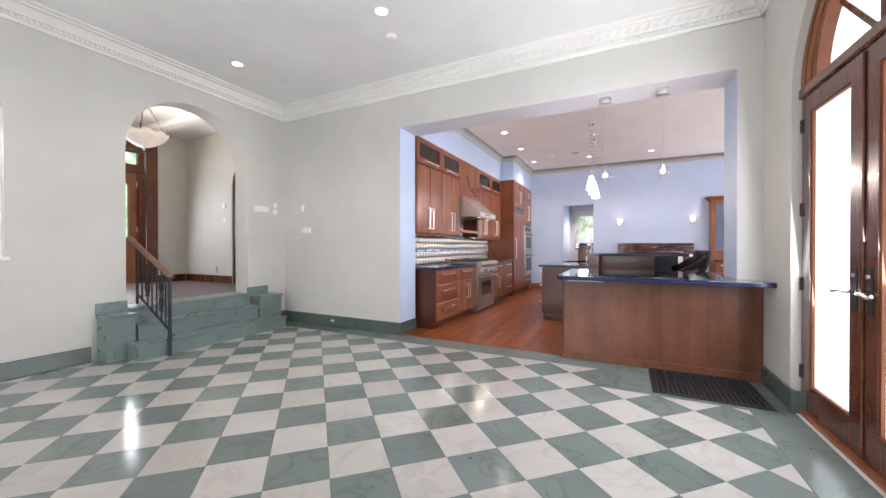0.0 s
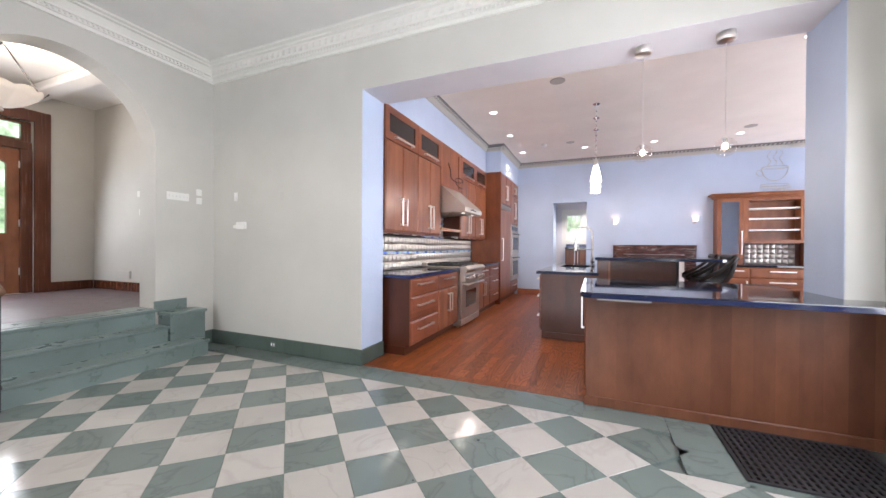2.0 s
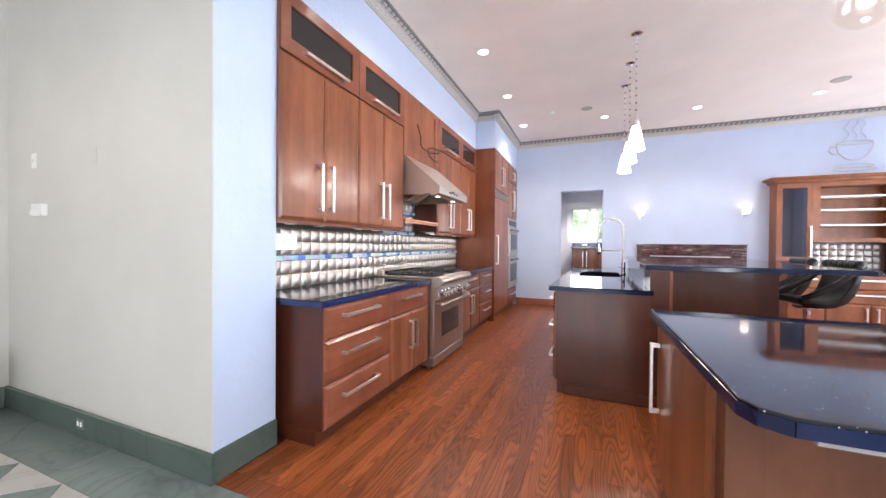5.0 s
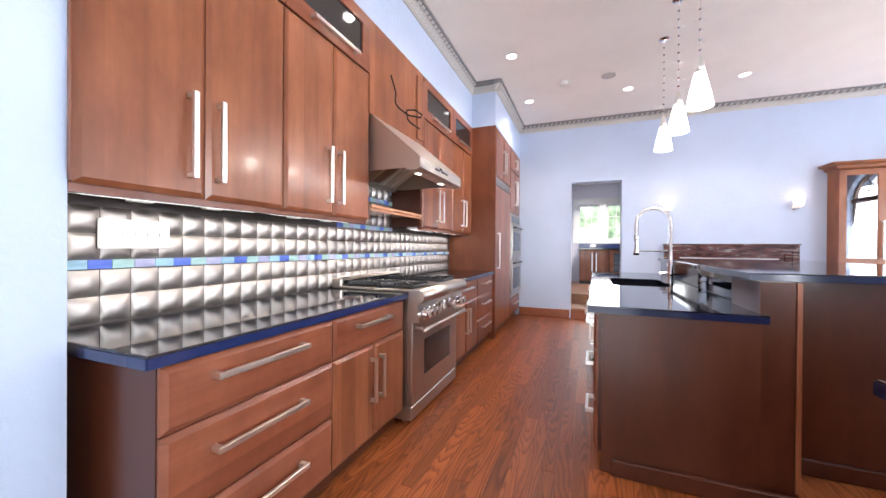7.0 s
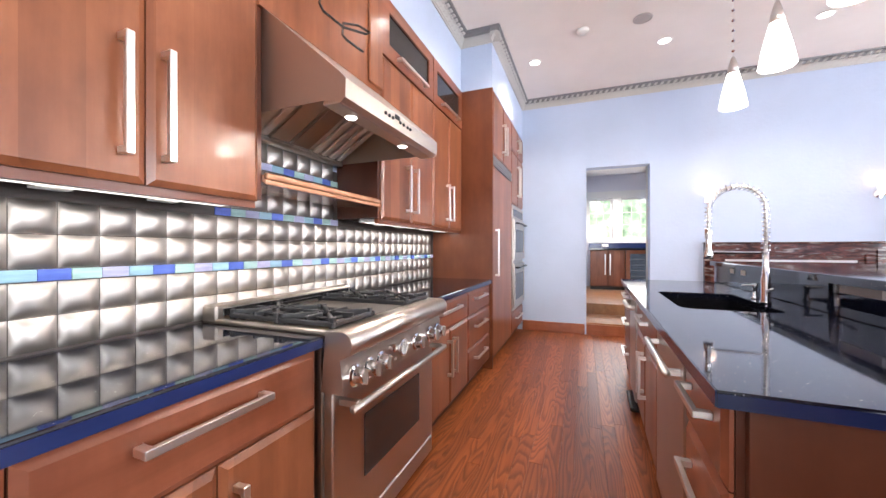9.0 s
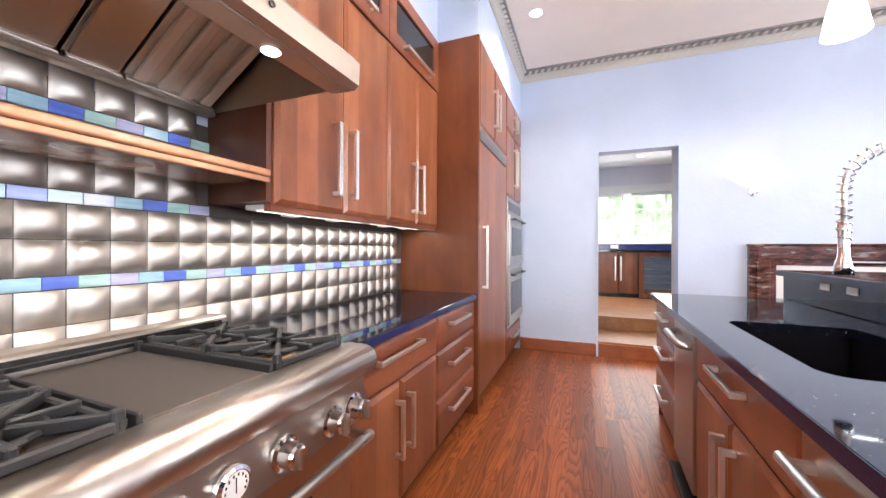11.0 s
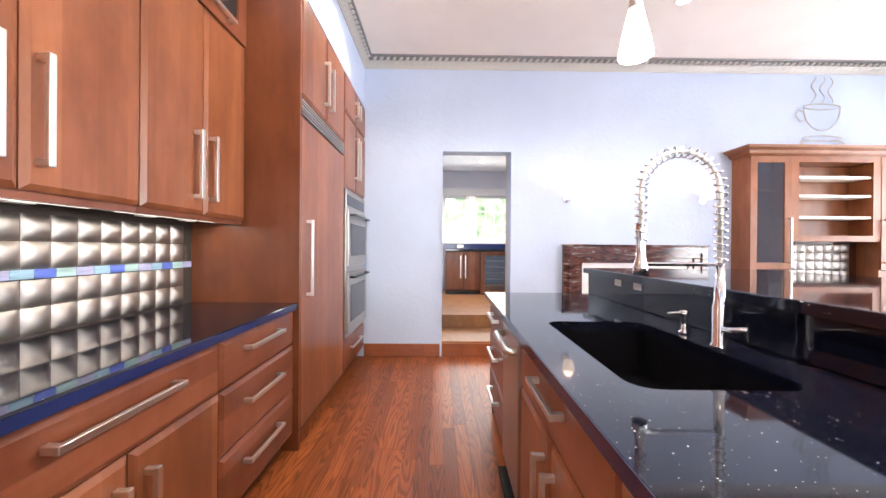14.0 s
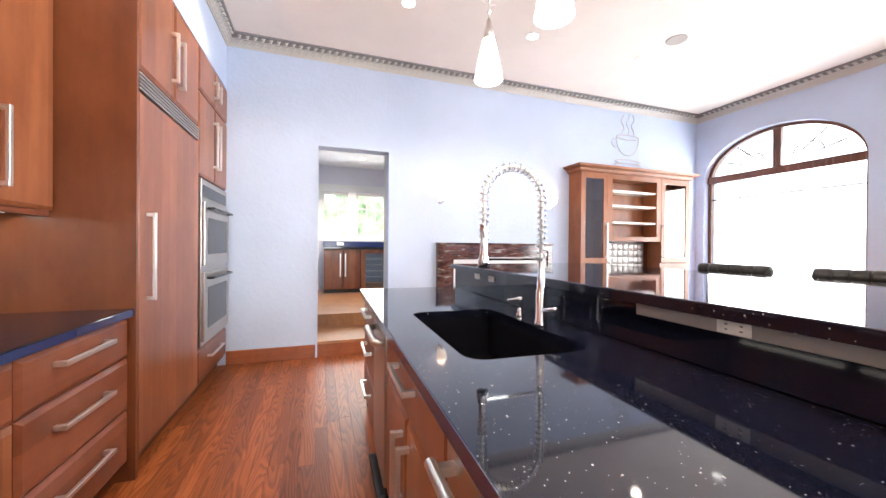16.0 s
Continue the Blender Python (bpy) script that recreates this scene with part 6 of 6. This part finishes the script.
def globe_pendant(x, y):
    p = thing("globe_pendant", (x, y, 1.95), "pendant lamp with a clear glass globe and a round metal canopy", "pendant lamp", "globe pendants in the opening")
    part("globe", turned(bmesh.new(), [(0.075 * math.sin(a), -0.075 * math.cos(a)) for a in [0.05 + 3.04 * k / 14 for k in range(15)]], (x, y, 2.02), 24), M_CRACKLE, p, "clear glass globe", True)
    lamp("globe_bulb", "POINT", pose(x, y, 1.84), 4, WARM, 0.03)
    part("bulb", turned(bmesh.new(), [(0.01, 0.03), (0.022, 0.0), (0.018, -0.02), (0.0, -0.03)], (x, y, 2.03), 10), M_FILAMENT, p, "glowing bulb", True)
    part("socket", turned(bmesh.new(), [(0.016, 0.0), (0.016, 0.04), (0.0, 0.042)], (x, y, 2.05), 12), M_CHROME, p)
    part("cord", tube(bmesh.new(), [(x, y, 2.09), (x, y, 2.81)], 0.0018, 6), M_NICKEL, p)
    part("canopy", turned(bmesh.new(), [(0.062, 0.0), (0.062, -0.055), (0.058, -0.06), (0.0, -0.06)], (x, y, 2.884), 24), M_NICKEL, p, "", True)


globe_pendant(-0.125, 4.60)
globe_pendant(0.43, 4.61)


# ---- ceiling fittings ----
def downlight(x, y, z, power):
    d = thing("downlight", (x, y, z), "lit recessed ceiling downlight with a white trim", "downlight", "recessed downlights")
    part("trim", turned(bmesh.new(), [(0.075, -0.0005), (0.075, -0.005), (0.058, -0.007), (0.058, -0.001)], (x, y, z), 24), M_WHITE, d)
    part("lens", turned(bmesh.new(), [(0.057, -0.001), (0.057, -0.004), (0.0, -0.005)], (x, y, z), 24), M_CAN, d, "glowing lens")
    if power:
        lamp("downlight_beam", "SPOT", pose(x, y, z - 0.02), power, (1.0, 0.9, 0.78), 0.05, angle=125)


for x, y in ((-2.04, 7.09), (-2.045, 8.40), (-2.04, 9.79)):
    downlight(x, y, C2, 30 if y < 8 else 45)
for x, y in ((-0.68, 9.83), (0.665, 9.89), (2.11, 9.85), (3.4, 9.8), (-2.04, 5.8), (1.6, 6.2)):
    downlight(x, y, C2, 36)
for x, y in ((-2.03, 3.01), (-4.22, 3.03), (-2.03, 0.6), (-4.22, 0.6)):
    downlight(x, y, C1, 40)
for x, y, z, r in ((-0.95, 6.30, C2, 0.10), (-0.957, 9.32, C2, 0.085), (2.13, 9.43, C2, 0.10)):
    s = thing("ceiling_speaker", (x, y, z), "round grey ceiling speaker grille", "speaker")
    part("grille", turned(bmesh.new(), [(r, -0.0005), (r, -0.006), (r - 0.012, -0.009), (0.0, -0.007)], (x, y, z), 28), M_GRILLE, s)
for x, y, z in ((-1.5, 9.31, C2), (-2.18, 3.39, C1)):
    s = thing("smoke_detector", (x, y, z), "white round smoke detector on the ceiling", "smoke detector")
    part("body", turned(bmesh.new(), [(0.06, -0.0005), (0.06, -0.02), (0.045, -0.038), (0.0, -0.04)], (x, y, z), 22), M_WHITE, s, "", True)

# hall bowl chandelier
ch = thing("bowl_chandelier", (-6.23, 2.94, 2.7), "hanging scalloped glass bowl lamp with iron arms", "chandelier")
bm = turned(bmesh.new(), [(0.0, 0.0), (0.05, 0.005), (0.12, 0.03), (0.19, 0.075), (0.25, 0.125), (0.30, 0.19), (0.285, 0.19), (0.23, 0.125), (0.16, 0.07), (0.0, 0.03)], (-6.23, 2.94, 2.70), 64)
for v in bm.verts:
    dx, dy = v.co.x + 6.23, v.co.y - 2.94
    wave_ = abs(math.sin(4.5 * math.atan2(dy, dx))) * min(1.0, math.hypot(dx, dy) / 0.3) ** 2
    v.co.z += 0.035 * (wave_ - 0.5)
part("bowl", bm, M_BOWL, ch, "lit scalloped glass bowl", True)
part("finial", turned(bmesh.new(), [(0.0, -0.07), (0.02, -0.05), (0.012, -0.02), (0.03, 0.0)], (-6.23, 2.94, 2.70), 12), M_NICKEL, ch)
for a in (90, 210, 330):
    c, sn = math.cos(radians(a)), math.sin(radians(a))
    part("arm", tube(bmesh.new(), [(-6.23 + 0.36 * c, 2.94 + 0.36 * sn, 2.95), (-6.23 + 0.31 * c, 2.94 + 0.31 * sn, 2.88), (-6.23 + 0.02 * c, 2.94 + 0.02 * sn, 3.35)], 0.007, 6), M_IRON, ch)
part("canopy", turned(bmesh.new(), [(0.07, 0.0), (0.06, -0.03), (0.015, -0.06), (0.012, -0.12), (0.0, -0.125)], (-6.23, 2.94, 3.459), 18), M_IRON, ch)
lamp("chandelier_bulb", "POINT", pose(-6.23, 2.94, 3.0), 30, WARM, 0.12)

# ---- lights under the wall cabinets and hood ----
for k, (u0, u1) in enumerate(((4.86, 5.60), (5.68, 6.40), (7.40, 8.16), (8.24, 8.94))):
    s = thing("under_cabinet_light", (-2.80, (u0 + u1) / 2, 1.41), "lit light strip under the wall cabinets", "light strip", "under-cabinet lights")
    part("housing", B(-2.90, -2.775, u0, u1, 1.419, 1.4395, 0.003), M_PLATE, s)
    for q in (0.3, 0.7):
        part("clip", B(-2.905, -2.862, u0 + (u1 - u0) * q - 0.04, u0 + (u1 - u0) * q + 0.04, 1.409, 1.4185, 0.002), M_WHITE, s)
    part("lens", B(-2.86, -2.785, u0 + 0.02, u1 - 0.02, 1.4145, 1.4185), M_STRIP, s, "glowing lens")
    lamp("under_cabinet_glow", "AREA", pose(-2.82, (u0 + u1) / 2, 1.405), 0.9, (1.0, 0.93, 0.82), 0.06, u1 - u0)
for y in (6.60, 7.05):
    lamp("hood_glow", "SPOT", pose(-2.385, y, 1.775), 12, WARM, 0.025, angle=165)

# ---- plates, switches and sensors ----


def plate(name, label, b, material=M_WHITE, marks=()):
    c = thing(name, ((b[0] + b[1]) / 2, (b[2] + b[3]) / 2, b[4]), label, "switch")
    part("plate", B(*b, 0.002), material, c)
    for m in marks:
        part("toggle", B(*m, 0.001), M_PLATE, c)


plate("switch_plate", "long white switch plate with six toggles on the wall", (LX + 0.0005, LX + 0.008, 3.83, 4.08, 1.775, 1.865), marks=[(LX + 0.0085, LX + 0.016, 3.855 + k * 0.04, 3.865 + k * 0.04, 1.81, 1.83) for k in range(6)])
plate("switch_plate", "small square white switch plate on the wall", (LX + 0.0005, LX + 0.008, 4.165, 4.235, 1.86, 1.94))
plate("switch_plate", "small square white switch plate on the wall", (LX + 0.0005, LX + 0.008, 4.165, 4.235, 1.755, 1.835))
plate("switch_plate", "small white switch plate on the grey wall", (-4.63, -4.575, WY - 0.008, WY - 0.0005, 1.80, 1.905), marks=[(-4.608, -4.597, WY - 0.014, WY - 0.0085, 1.84, 1.865)])
plate("blank_plate", "painted-over blank plate on the grey wall", (-3.87, -3.80, WY - 0.004, WY - 0.0005, 1.77, 1.88), M_GREY)
plate("thermostat", "white thermostat on the grey wall", (-4.56, -4.42, WY - 0.035, WY - 0.0005, 1.45, 1.535), marks=[(-4.53, -4.47, WY - 0.037, WY - 0.0355, 1.50, 1.525)])
plate("alarm_sensor", "small cream sensor beside the thermostat", (-4.63, -4.562, WY - 0.02, WY - 0.0005, 1.46, 1.50), M_TRIM)
plate("floor_outlet", "small double socket in the green baseboard", (-3.98, -3.90, WY - 0.031, WY - 0.0255, 0.055, 0.12), M_GREEN, [(-3.968, -3.948, WY - 0.034, WY - 0.0315, 0.075, 0.105), (-3.932, -3.912, WY - 0.034, WY - 0.0315, 0.075, 0.105)])
plate("switch_plate", "white five-gang switch plate on the tiled wall", (BS + 0.016, BS + 0.026, 5.005, 5.265, 1.225, 1.345), marks=[(BS + 0.0265, BS + 0.033, 5.035 + k * 0.046, 5.043 + k * 0.046, 1.275, 1.295) for k in range(5)])
plate("hall_thermostat", "small white thermostat on the hall wall", (-6.86, -6.76, 4.475, 4.4995, 1.97, 2.06))
plate("switch_plate", "small white switch on the hall wall", (-6.84, -6.77, 4.49, 4.4995, 1.70, 1.79))
plate("intercom_box", "small grey vent box on the hall wall", (-7.35, -7.05, 4.47, 4.4995, 0.72, 0.84), M_GREY)

# ---- pantry furniture ----
pb = thing("pantry_cabinet", (-1.0, 14.2, 0.345), "dark cherry pantry cabinet with a navy counter", "cabinet")
fq = face_map("-y", 13.90)
part("body", B(-1.35, -0.66, 13.90, 14.57, 0.42, 1.215), M_SIDE, pb)
part("toe_kick", B(-1.35, -0.66, 13.98, 14.57, 0.345, 0.419), M_BLACK, pb)
front("door", fq, pb, -1.35, -1.005, 0.43, 1.205, M_WOOD, "v", 0.86, 0.45, 0.90)
front("door", fq, pb, -1.005, -0.66, 0.43, 1.205, M_WOOD, "v", 0.14, 0.45, 0.90)
wc = thing("wine_cooler", (-0.3, 14.2, 0.345), "under-counter wine cooler with a wood-framed glass door", "wine cooler")
part("body", B(-0.655, 0.0, 13.90, 14.57, 0.346, 1.215), M_BLACK, wc)
wd = part("door", ring_wall(bmesh.new(), [(-0.65, 0.36), (-0.005, 0.36), (-0.005, 1.205), (-0.65, 1.205)], [(-0.57, 0.44), (-0.085, 0.44), (-0.085, 1.13), (-0.57, 1.13)], None, 13.875, 13.899, "Y"), M_WOOD, wc)
part("pane", B(-0.57, -0.085, 13.885, 13.889, 0.44, 1.13), M_DARKGLASS, wd)
for k in range(5):
    part("rack", B(-0.56, -0.095, 13.892, 13.898, 0.53 + k * 0.12, 0.545 + k * 0.12), M_NICKEL, wd)
solo("pantry_countertop", B(-1.37, 0.1, 13.86, 14.572, 1.2155, 1.255, 0.005), M_QUARTZ, (-0.6, 14.2, 1.2155), "navy quartz pantry countertop", "countertop")
solo("pantry_upstand", B(-1.37, 0.1, 14.55, 14.574, 1.2555, 1.37, 0.003), M_QEDGE, (-0.6, 14.56, 1.2555), "blue quartz upstand behind the pantry counter", "upstand")
solo("pantry_socket", B(-1.09, -0.95, 14.54, 14.5495, 1.285, 1.35, 0.002), M_WHITE, (-1.02, 14.545, 1.285), "white socket plate on the blue upstand", "socket")
downlight(-0.66, 13.7, 2.965, 220)

# track light arm high on the window wall
tl = thing("track_light", (KR - 0.05, 8.3, 2.9), "small bent chrome spotlight arm on the window wall", "wall lamp")
part("arm", tube(bmesh.new(), [(KR - 0.001, 8.25, 2.75), (KR - 0.16, 8.32, 3.02), (KR - 0.2, 8.42, 3.0)], 0.01, 8), M_CHROME, tl, "", True)
part("head", turned(bmesh.new(), [(0.03, 0.0), (0.045, 0.05), (0.04, 0.09), (0.0, 0.10)], (KR - 0.2, 8.42, 2.94), 14), M_OPAL, tl, "lit white spot head", True)

# ---- tiles and boards, piece by piece ----


def share(name, me, parent, m):
    ob = new(name, me)
    ob.parent = parent
    ob.matrix_basis = m
    return ob


def pillow(size, height):
    n = 6
    verts, faces = [], []
    for j in range(n + 1):
        for i in range(n + 1):
            u, v = 2 * i / n - 1, 2 * j / n - 1
            u, v = math.sin(u * 1.5708), math.sin(v * 1.5708)
            h = height * (1 - abs(u) ** 2.2) ** 0.75 * (1 - abs(v) ** 2.2) ** 0.75
            verts.append((0.004 + h, u * size / 2, v * size / 2))
    for j in range(n):
        for i in range(n):
            a = j * (n + 1) + i
            faces.append((a, a + 1, a + n + 2, a + n + 1))
    me = bpy.data.meshes.new("tile")
    me.from_pydata(verts, [], faces)
    me.materials.append(M_TILE)
    for p in me.polygons:
        p.use_smooth = True
    return me


PITCH = 0.105
splash = thing("backsplash", (BS, 6.9, 0.925), "backsplash of pillowed steel tiles with blue glass strips", "backsplash", "", "structure")
part("backing", B(BS - 0.019, BS + 0.0035, 4.80, 8.978, 0.90, 1.75), M_GRID, splash)
tile_me = pillow(PITCH - 0.003, 0.019)
GLASS_W = 0.0782
strip_me = []
for colour in M_MOSAIC:
    me = bpy.data.meshes.new("strip_piece")
    b = B(0.0035, 0.010, 0.0003, GLASS_W - 0.0003, 0.001, 0.037, 0.0015)
    b.to_mesh(me)
    b.free()
    me.materials.append(colour)
    strip_me.append(me)
O = Vector((BS, 6.9, 0.925))
Z1 = 0.932
row_z = [Z1 + PITCH * 0.5, Z1 + PITCH * 1.5, Z1 + PITCH * 2 + 0.04 + PITCH * 0.5, Z1 + PITCH * 2 + 0.04 + PITCH * 1.5]
cols = int((8.97 - 4.80) / PITCH)
for z in row_z:
    for k in range(cols):
        share("tile", tile_me, splash, Matrix.Translation(Vector((BS, 4.81 + PITCH * (k + 0.5), z)) - O))


def strips(y0, y1, z, start):
    """Glass pieces in a run of four colours; a cobalt piece begins at start."""
    for k in range(math.ceil((y0 - start) / GLASS_W), math.floor((y1 - start) / GLASS_W)):
        share("strip_piece", strip_me[k % 4], splash, Matrix.Translation(Vector((BS, start + k * GLASS_W, z)) - O))


strips(4.82, 8.975, Z1 + PITCH * 2 + 0.001, 6.857)
zt = Z1 + PITCH * 4 + 0.04
strips(6.45, 7.345, zt + 0.001, 6.79)
for z in (zt + 0.04 + PITCH * 0.5, zt + 0.04 + PITCH * 1.5):
    for k in range(8):
        share("tile", tile_me, splash, Matrix.Translation(Vector((BS, 6.45 + PITCH * (k + 0.5), z)) - O))
strips(6.45, 7.345, zt + 0.045 + PITCH * 2, 6.87)
for k in range(8):
    share("tile", tile_me, splash, Matrix.Translation(Vector((BS, 6.45 + PITCH * (k + 0.5), zt + 0.085 + PITCH * 2.5)) - O))
niche = thing("hutch_backsplash", (2.94, KF - 0.025, 0.93), "pillowed steel tiles in the hutch niche", "backsplash", "", "structure")
for z in range(4):
    for k in range(8):
        m = Matrix.Translation((2.52 + PITCH * (k + 0.5) - 2.94, 0.0, 0.005 + PITCH * (z + 0.5))) @ Matrix.Rotation(radians(-90), 4, "Z")
        share("tile", tile_me, niche, m)

# marble floor: diagonal tiles inside a green border
PX, PY = 0.467, 0.451
AX0, AY0 = -1.105, 4.085


def clip(poly, axis, limit, keep_less):
    out = []
    for k, a in enumerate(poly):
        b = poly[(k + 1) % len(poly)]
        ia, ib_ = (a[axis] <= limit) == keep_less, (b[axis] <= limit) == keep_less
        if ia:
            out.append(a)
        if ia != ib_:
            q = (limit - a[axis]) / (b[axis] - a[axis])
            out.append((a[0] + q * (b[0] - a[0]), a[1] + q * (b[1] - a[1])))
    return out


def flat_tile(poly, z1, material, name="tile"):
    n = len(poly)
    verts = [(x, y, -0.02) for x, y in poly] + [(x, y, z1 - 0.0015) for x, y in poly]
    cx, cy = sum(p[0] for p in poly) / n, sum(p[1] for p in poly) / n
    verts += [(x + (cx - x) * 0.008, y + (cy - y) * 0.008, z1) for x, y in poly]
    faces = [tuple(range(2 * n, 3 * n))]
    for k in range(n):
        j = (k + 1) % n
        faces += [(k, j, n + j, n + k), (n + k, n + j, 2 * n + j, 2 * n + k)]
    me = bpy.data.meshes.new(name)
    me.from_pydata(verts, [], faces)
    me.materials.append(material)
    return me


floor = thing("floor", (-2, 2, 0), "polished checkerboard floor of white and green marble", "floor", "", "structure")
FO = Vector((-2, 2, 0))
h, hy = PX / 2, PY / 2
g = 0.0012
full = [(-h + g, 0), (0, -hy + g), (h - g, 0), (0, hy - g)]
whole = {True: flat_tile(full, 0.0, M_PALE), False: flat_tile(full, 0.0, M_GREEN)}
rest = {True: [], False: []}
for j in range(-38, 2):
    for i in range(-18, 10):
        if (i + j) % 2 == 0:
            continue
        cx, cy = AX0 + i * h, AY0 + j * hy
        white = j % 2 == 0
        if cx > 0.0 + h * 0.3 and cy > 3.60 + h * 0.3:
            continue
        poly = [(cx + x, cy + y) for x, y in full]
        poly = clip(poly, 1, AY0, True)
        if cx > -0.1 and cy > 3.3:
            poly = clip(poly, 1, 3.60, True) if cx > 0.02 else clip(poly, 0, 0.0, True)
        for axis, lim, less in ((0, 0.90, True), (0, LX + 0.03, False), (1, -4.28, False)):
            poly = clip(poly, axis, lim, less) if len(poly) > 2 else poly
        if len(poly) < 3:
            continue
        area = abs(sum(poly[k][0] * poly[(k + 1) % len(poly)][1] - poly[(k + 1) % len(poly)][0] * poly[k][1] for k in range(len(poly)))) / 2
        if area < 0.002:
            continue
        if cy < 0.45:
            rest[white].append(poly)
        elif area > 2 * h * hy * 0.97:
            share("tile", whole[white], floor, Matrix.Translation(Vector((cx, cy, 0)) - FO))
        else:
            share("tile", flat_tile([(x - cx, y - cy) for x, y in poly], 0.0, M_PALE if white else M_GREEN), floor, Matrix.Translation(Vector((cx, cy, 0)) - FO))
for white, polys in rest.items():
    bm = bmesh.new()
    for poly in polys:
        bm.faces.new([bm.verts.new((x, y, 0.0)) for x, y in poly])
    tagged(part("rear_tiles", bm, M_PALE if white else M_GREEN, floor), kind="stuff")
for x0, x1, y0, y1 in ((LX, -3.6, AY0 + 0.002, WY), (-3.599, -1.9, AY0 + 0.002, WY), (-1.899, -0.55, AY0 + 0.002, WY), (-0.549, 0.0, AY0 + 0.002, WY), (0.002, 0.284, 3.602, WY), (0.285, 1.19, 3.602, WY), (0.902, 1.29, 2.2, 3.60), (0.902, 1.29, 0.6, 2.199), (0.902, 1.29, -4.3, 0.599)):
    part("border_slab", B(x0, x1, y0, y1, -0.02, 0.0), M_GREEN, floor)

# oak floor boards
oak = thing("kitchen_floor", (0, 7.5, 0), "red oak strip floor with a satin finish", "floor", "", "structure")
OO = Vector((0, 7.5, 0))
part("threshold_board", B(-2.72, 1.0, 4.392, 4.505, -0.02, 0.001), M_OAK, oak)
rng = random.Random(9)
W = 0.083
far_boards = []
x = KX + 0.02
boards = {}
while x < KR:
    near = x < -0.35
    y = 4.507 + rng.uniform(-1.2, 0)
    while y < KF:
        ln = rng.choice((0.9, 1.2, 1.5, 1.8)) if near else 2.2
        y0, y1 = max(y, 4.507), min(y + ln, KF)
        if y1 - y0 > 0.03:
            if near:
                key = round(y1 - y0, 3)
                if key not in boards:
                    me = bpy.data.meshes.new("board")
                    b = B(0.0006, W - 0.0006, 0.0006, y1 - y0 - 0.0006, -0.02, 0.0)
                    b.to_mesh(me)
                    b.free()
                    me.materials.append(M_OAK)
                    boards[key] = me
                share("board", boards[key], oak, Matrix.Translation(Vector((x, y0, 0)) - OO))
            else:
                far_boards.append((x, y0, y1))
        y += ln
    x += W
bm = bmesh.new()
for x, y0, y1 in far_boards:
    bm.faces.new([bm.verts.new(p) for p in ((x + 0.0006, y0 + 0.0006, 0), (x + W - 0.0006, y0 + 0.0006, 0), (x + W - 0.0006, y1 - 0.0006, 0), (x + 0.0006, y1 - 0.0006, 0))])
tagged(part("far_boards", bm, M_OAK, oak), kind="stuff")
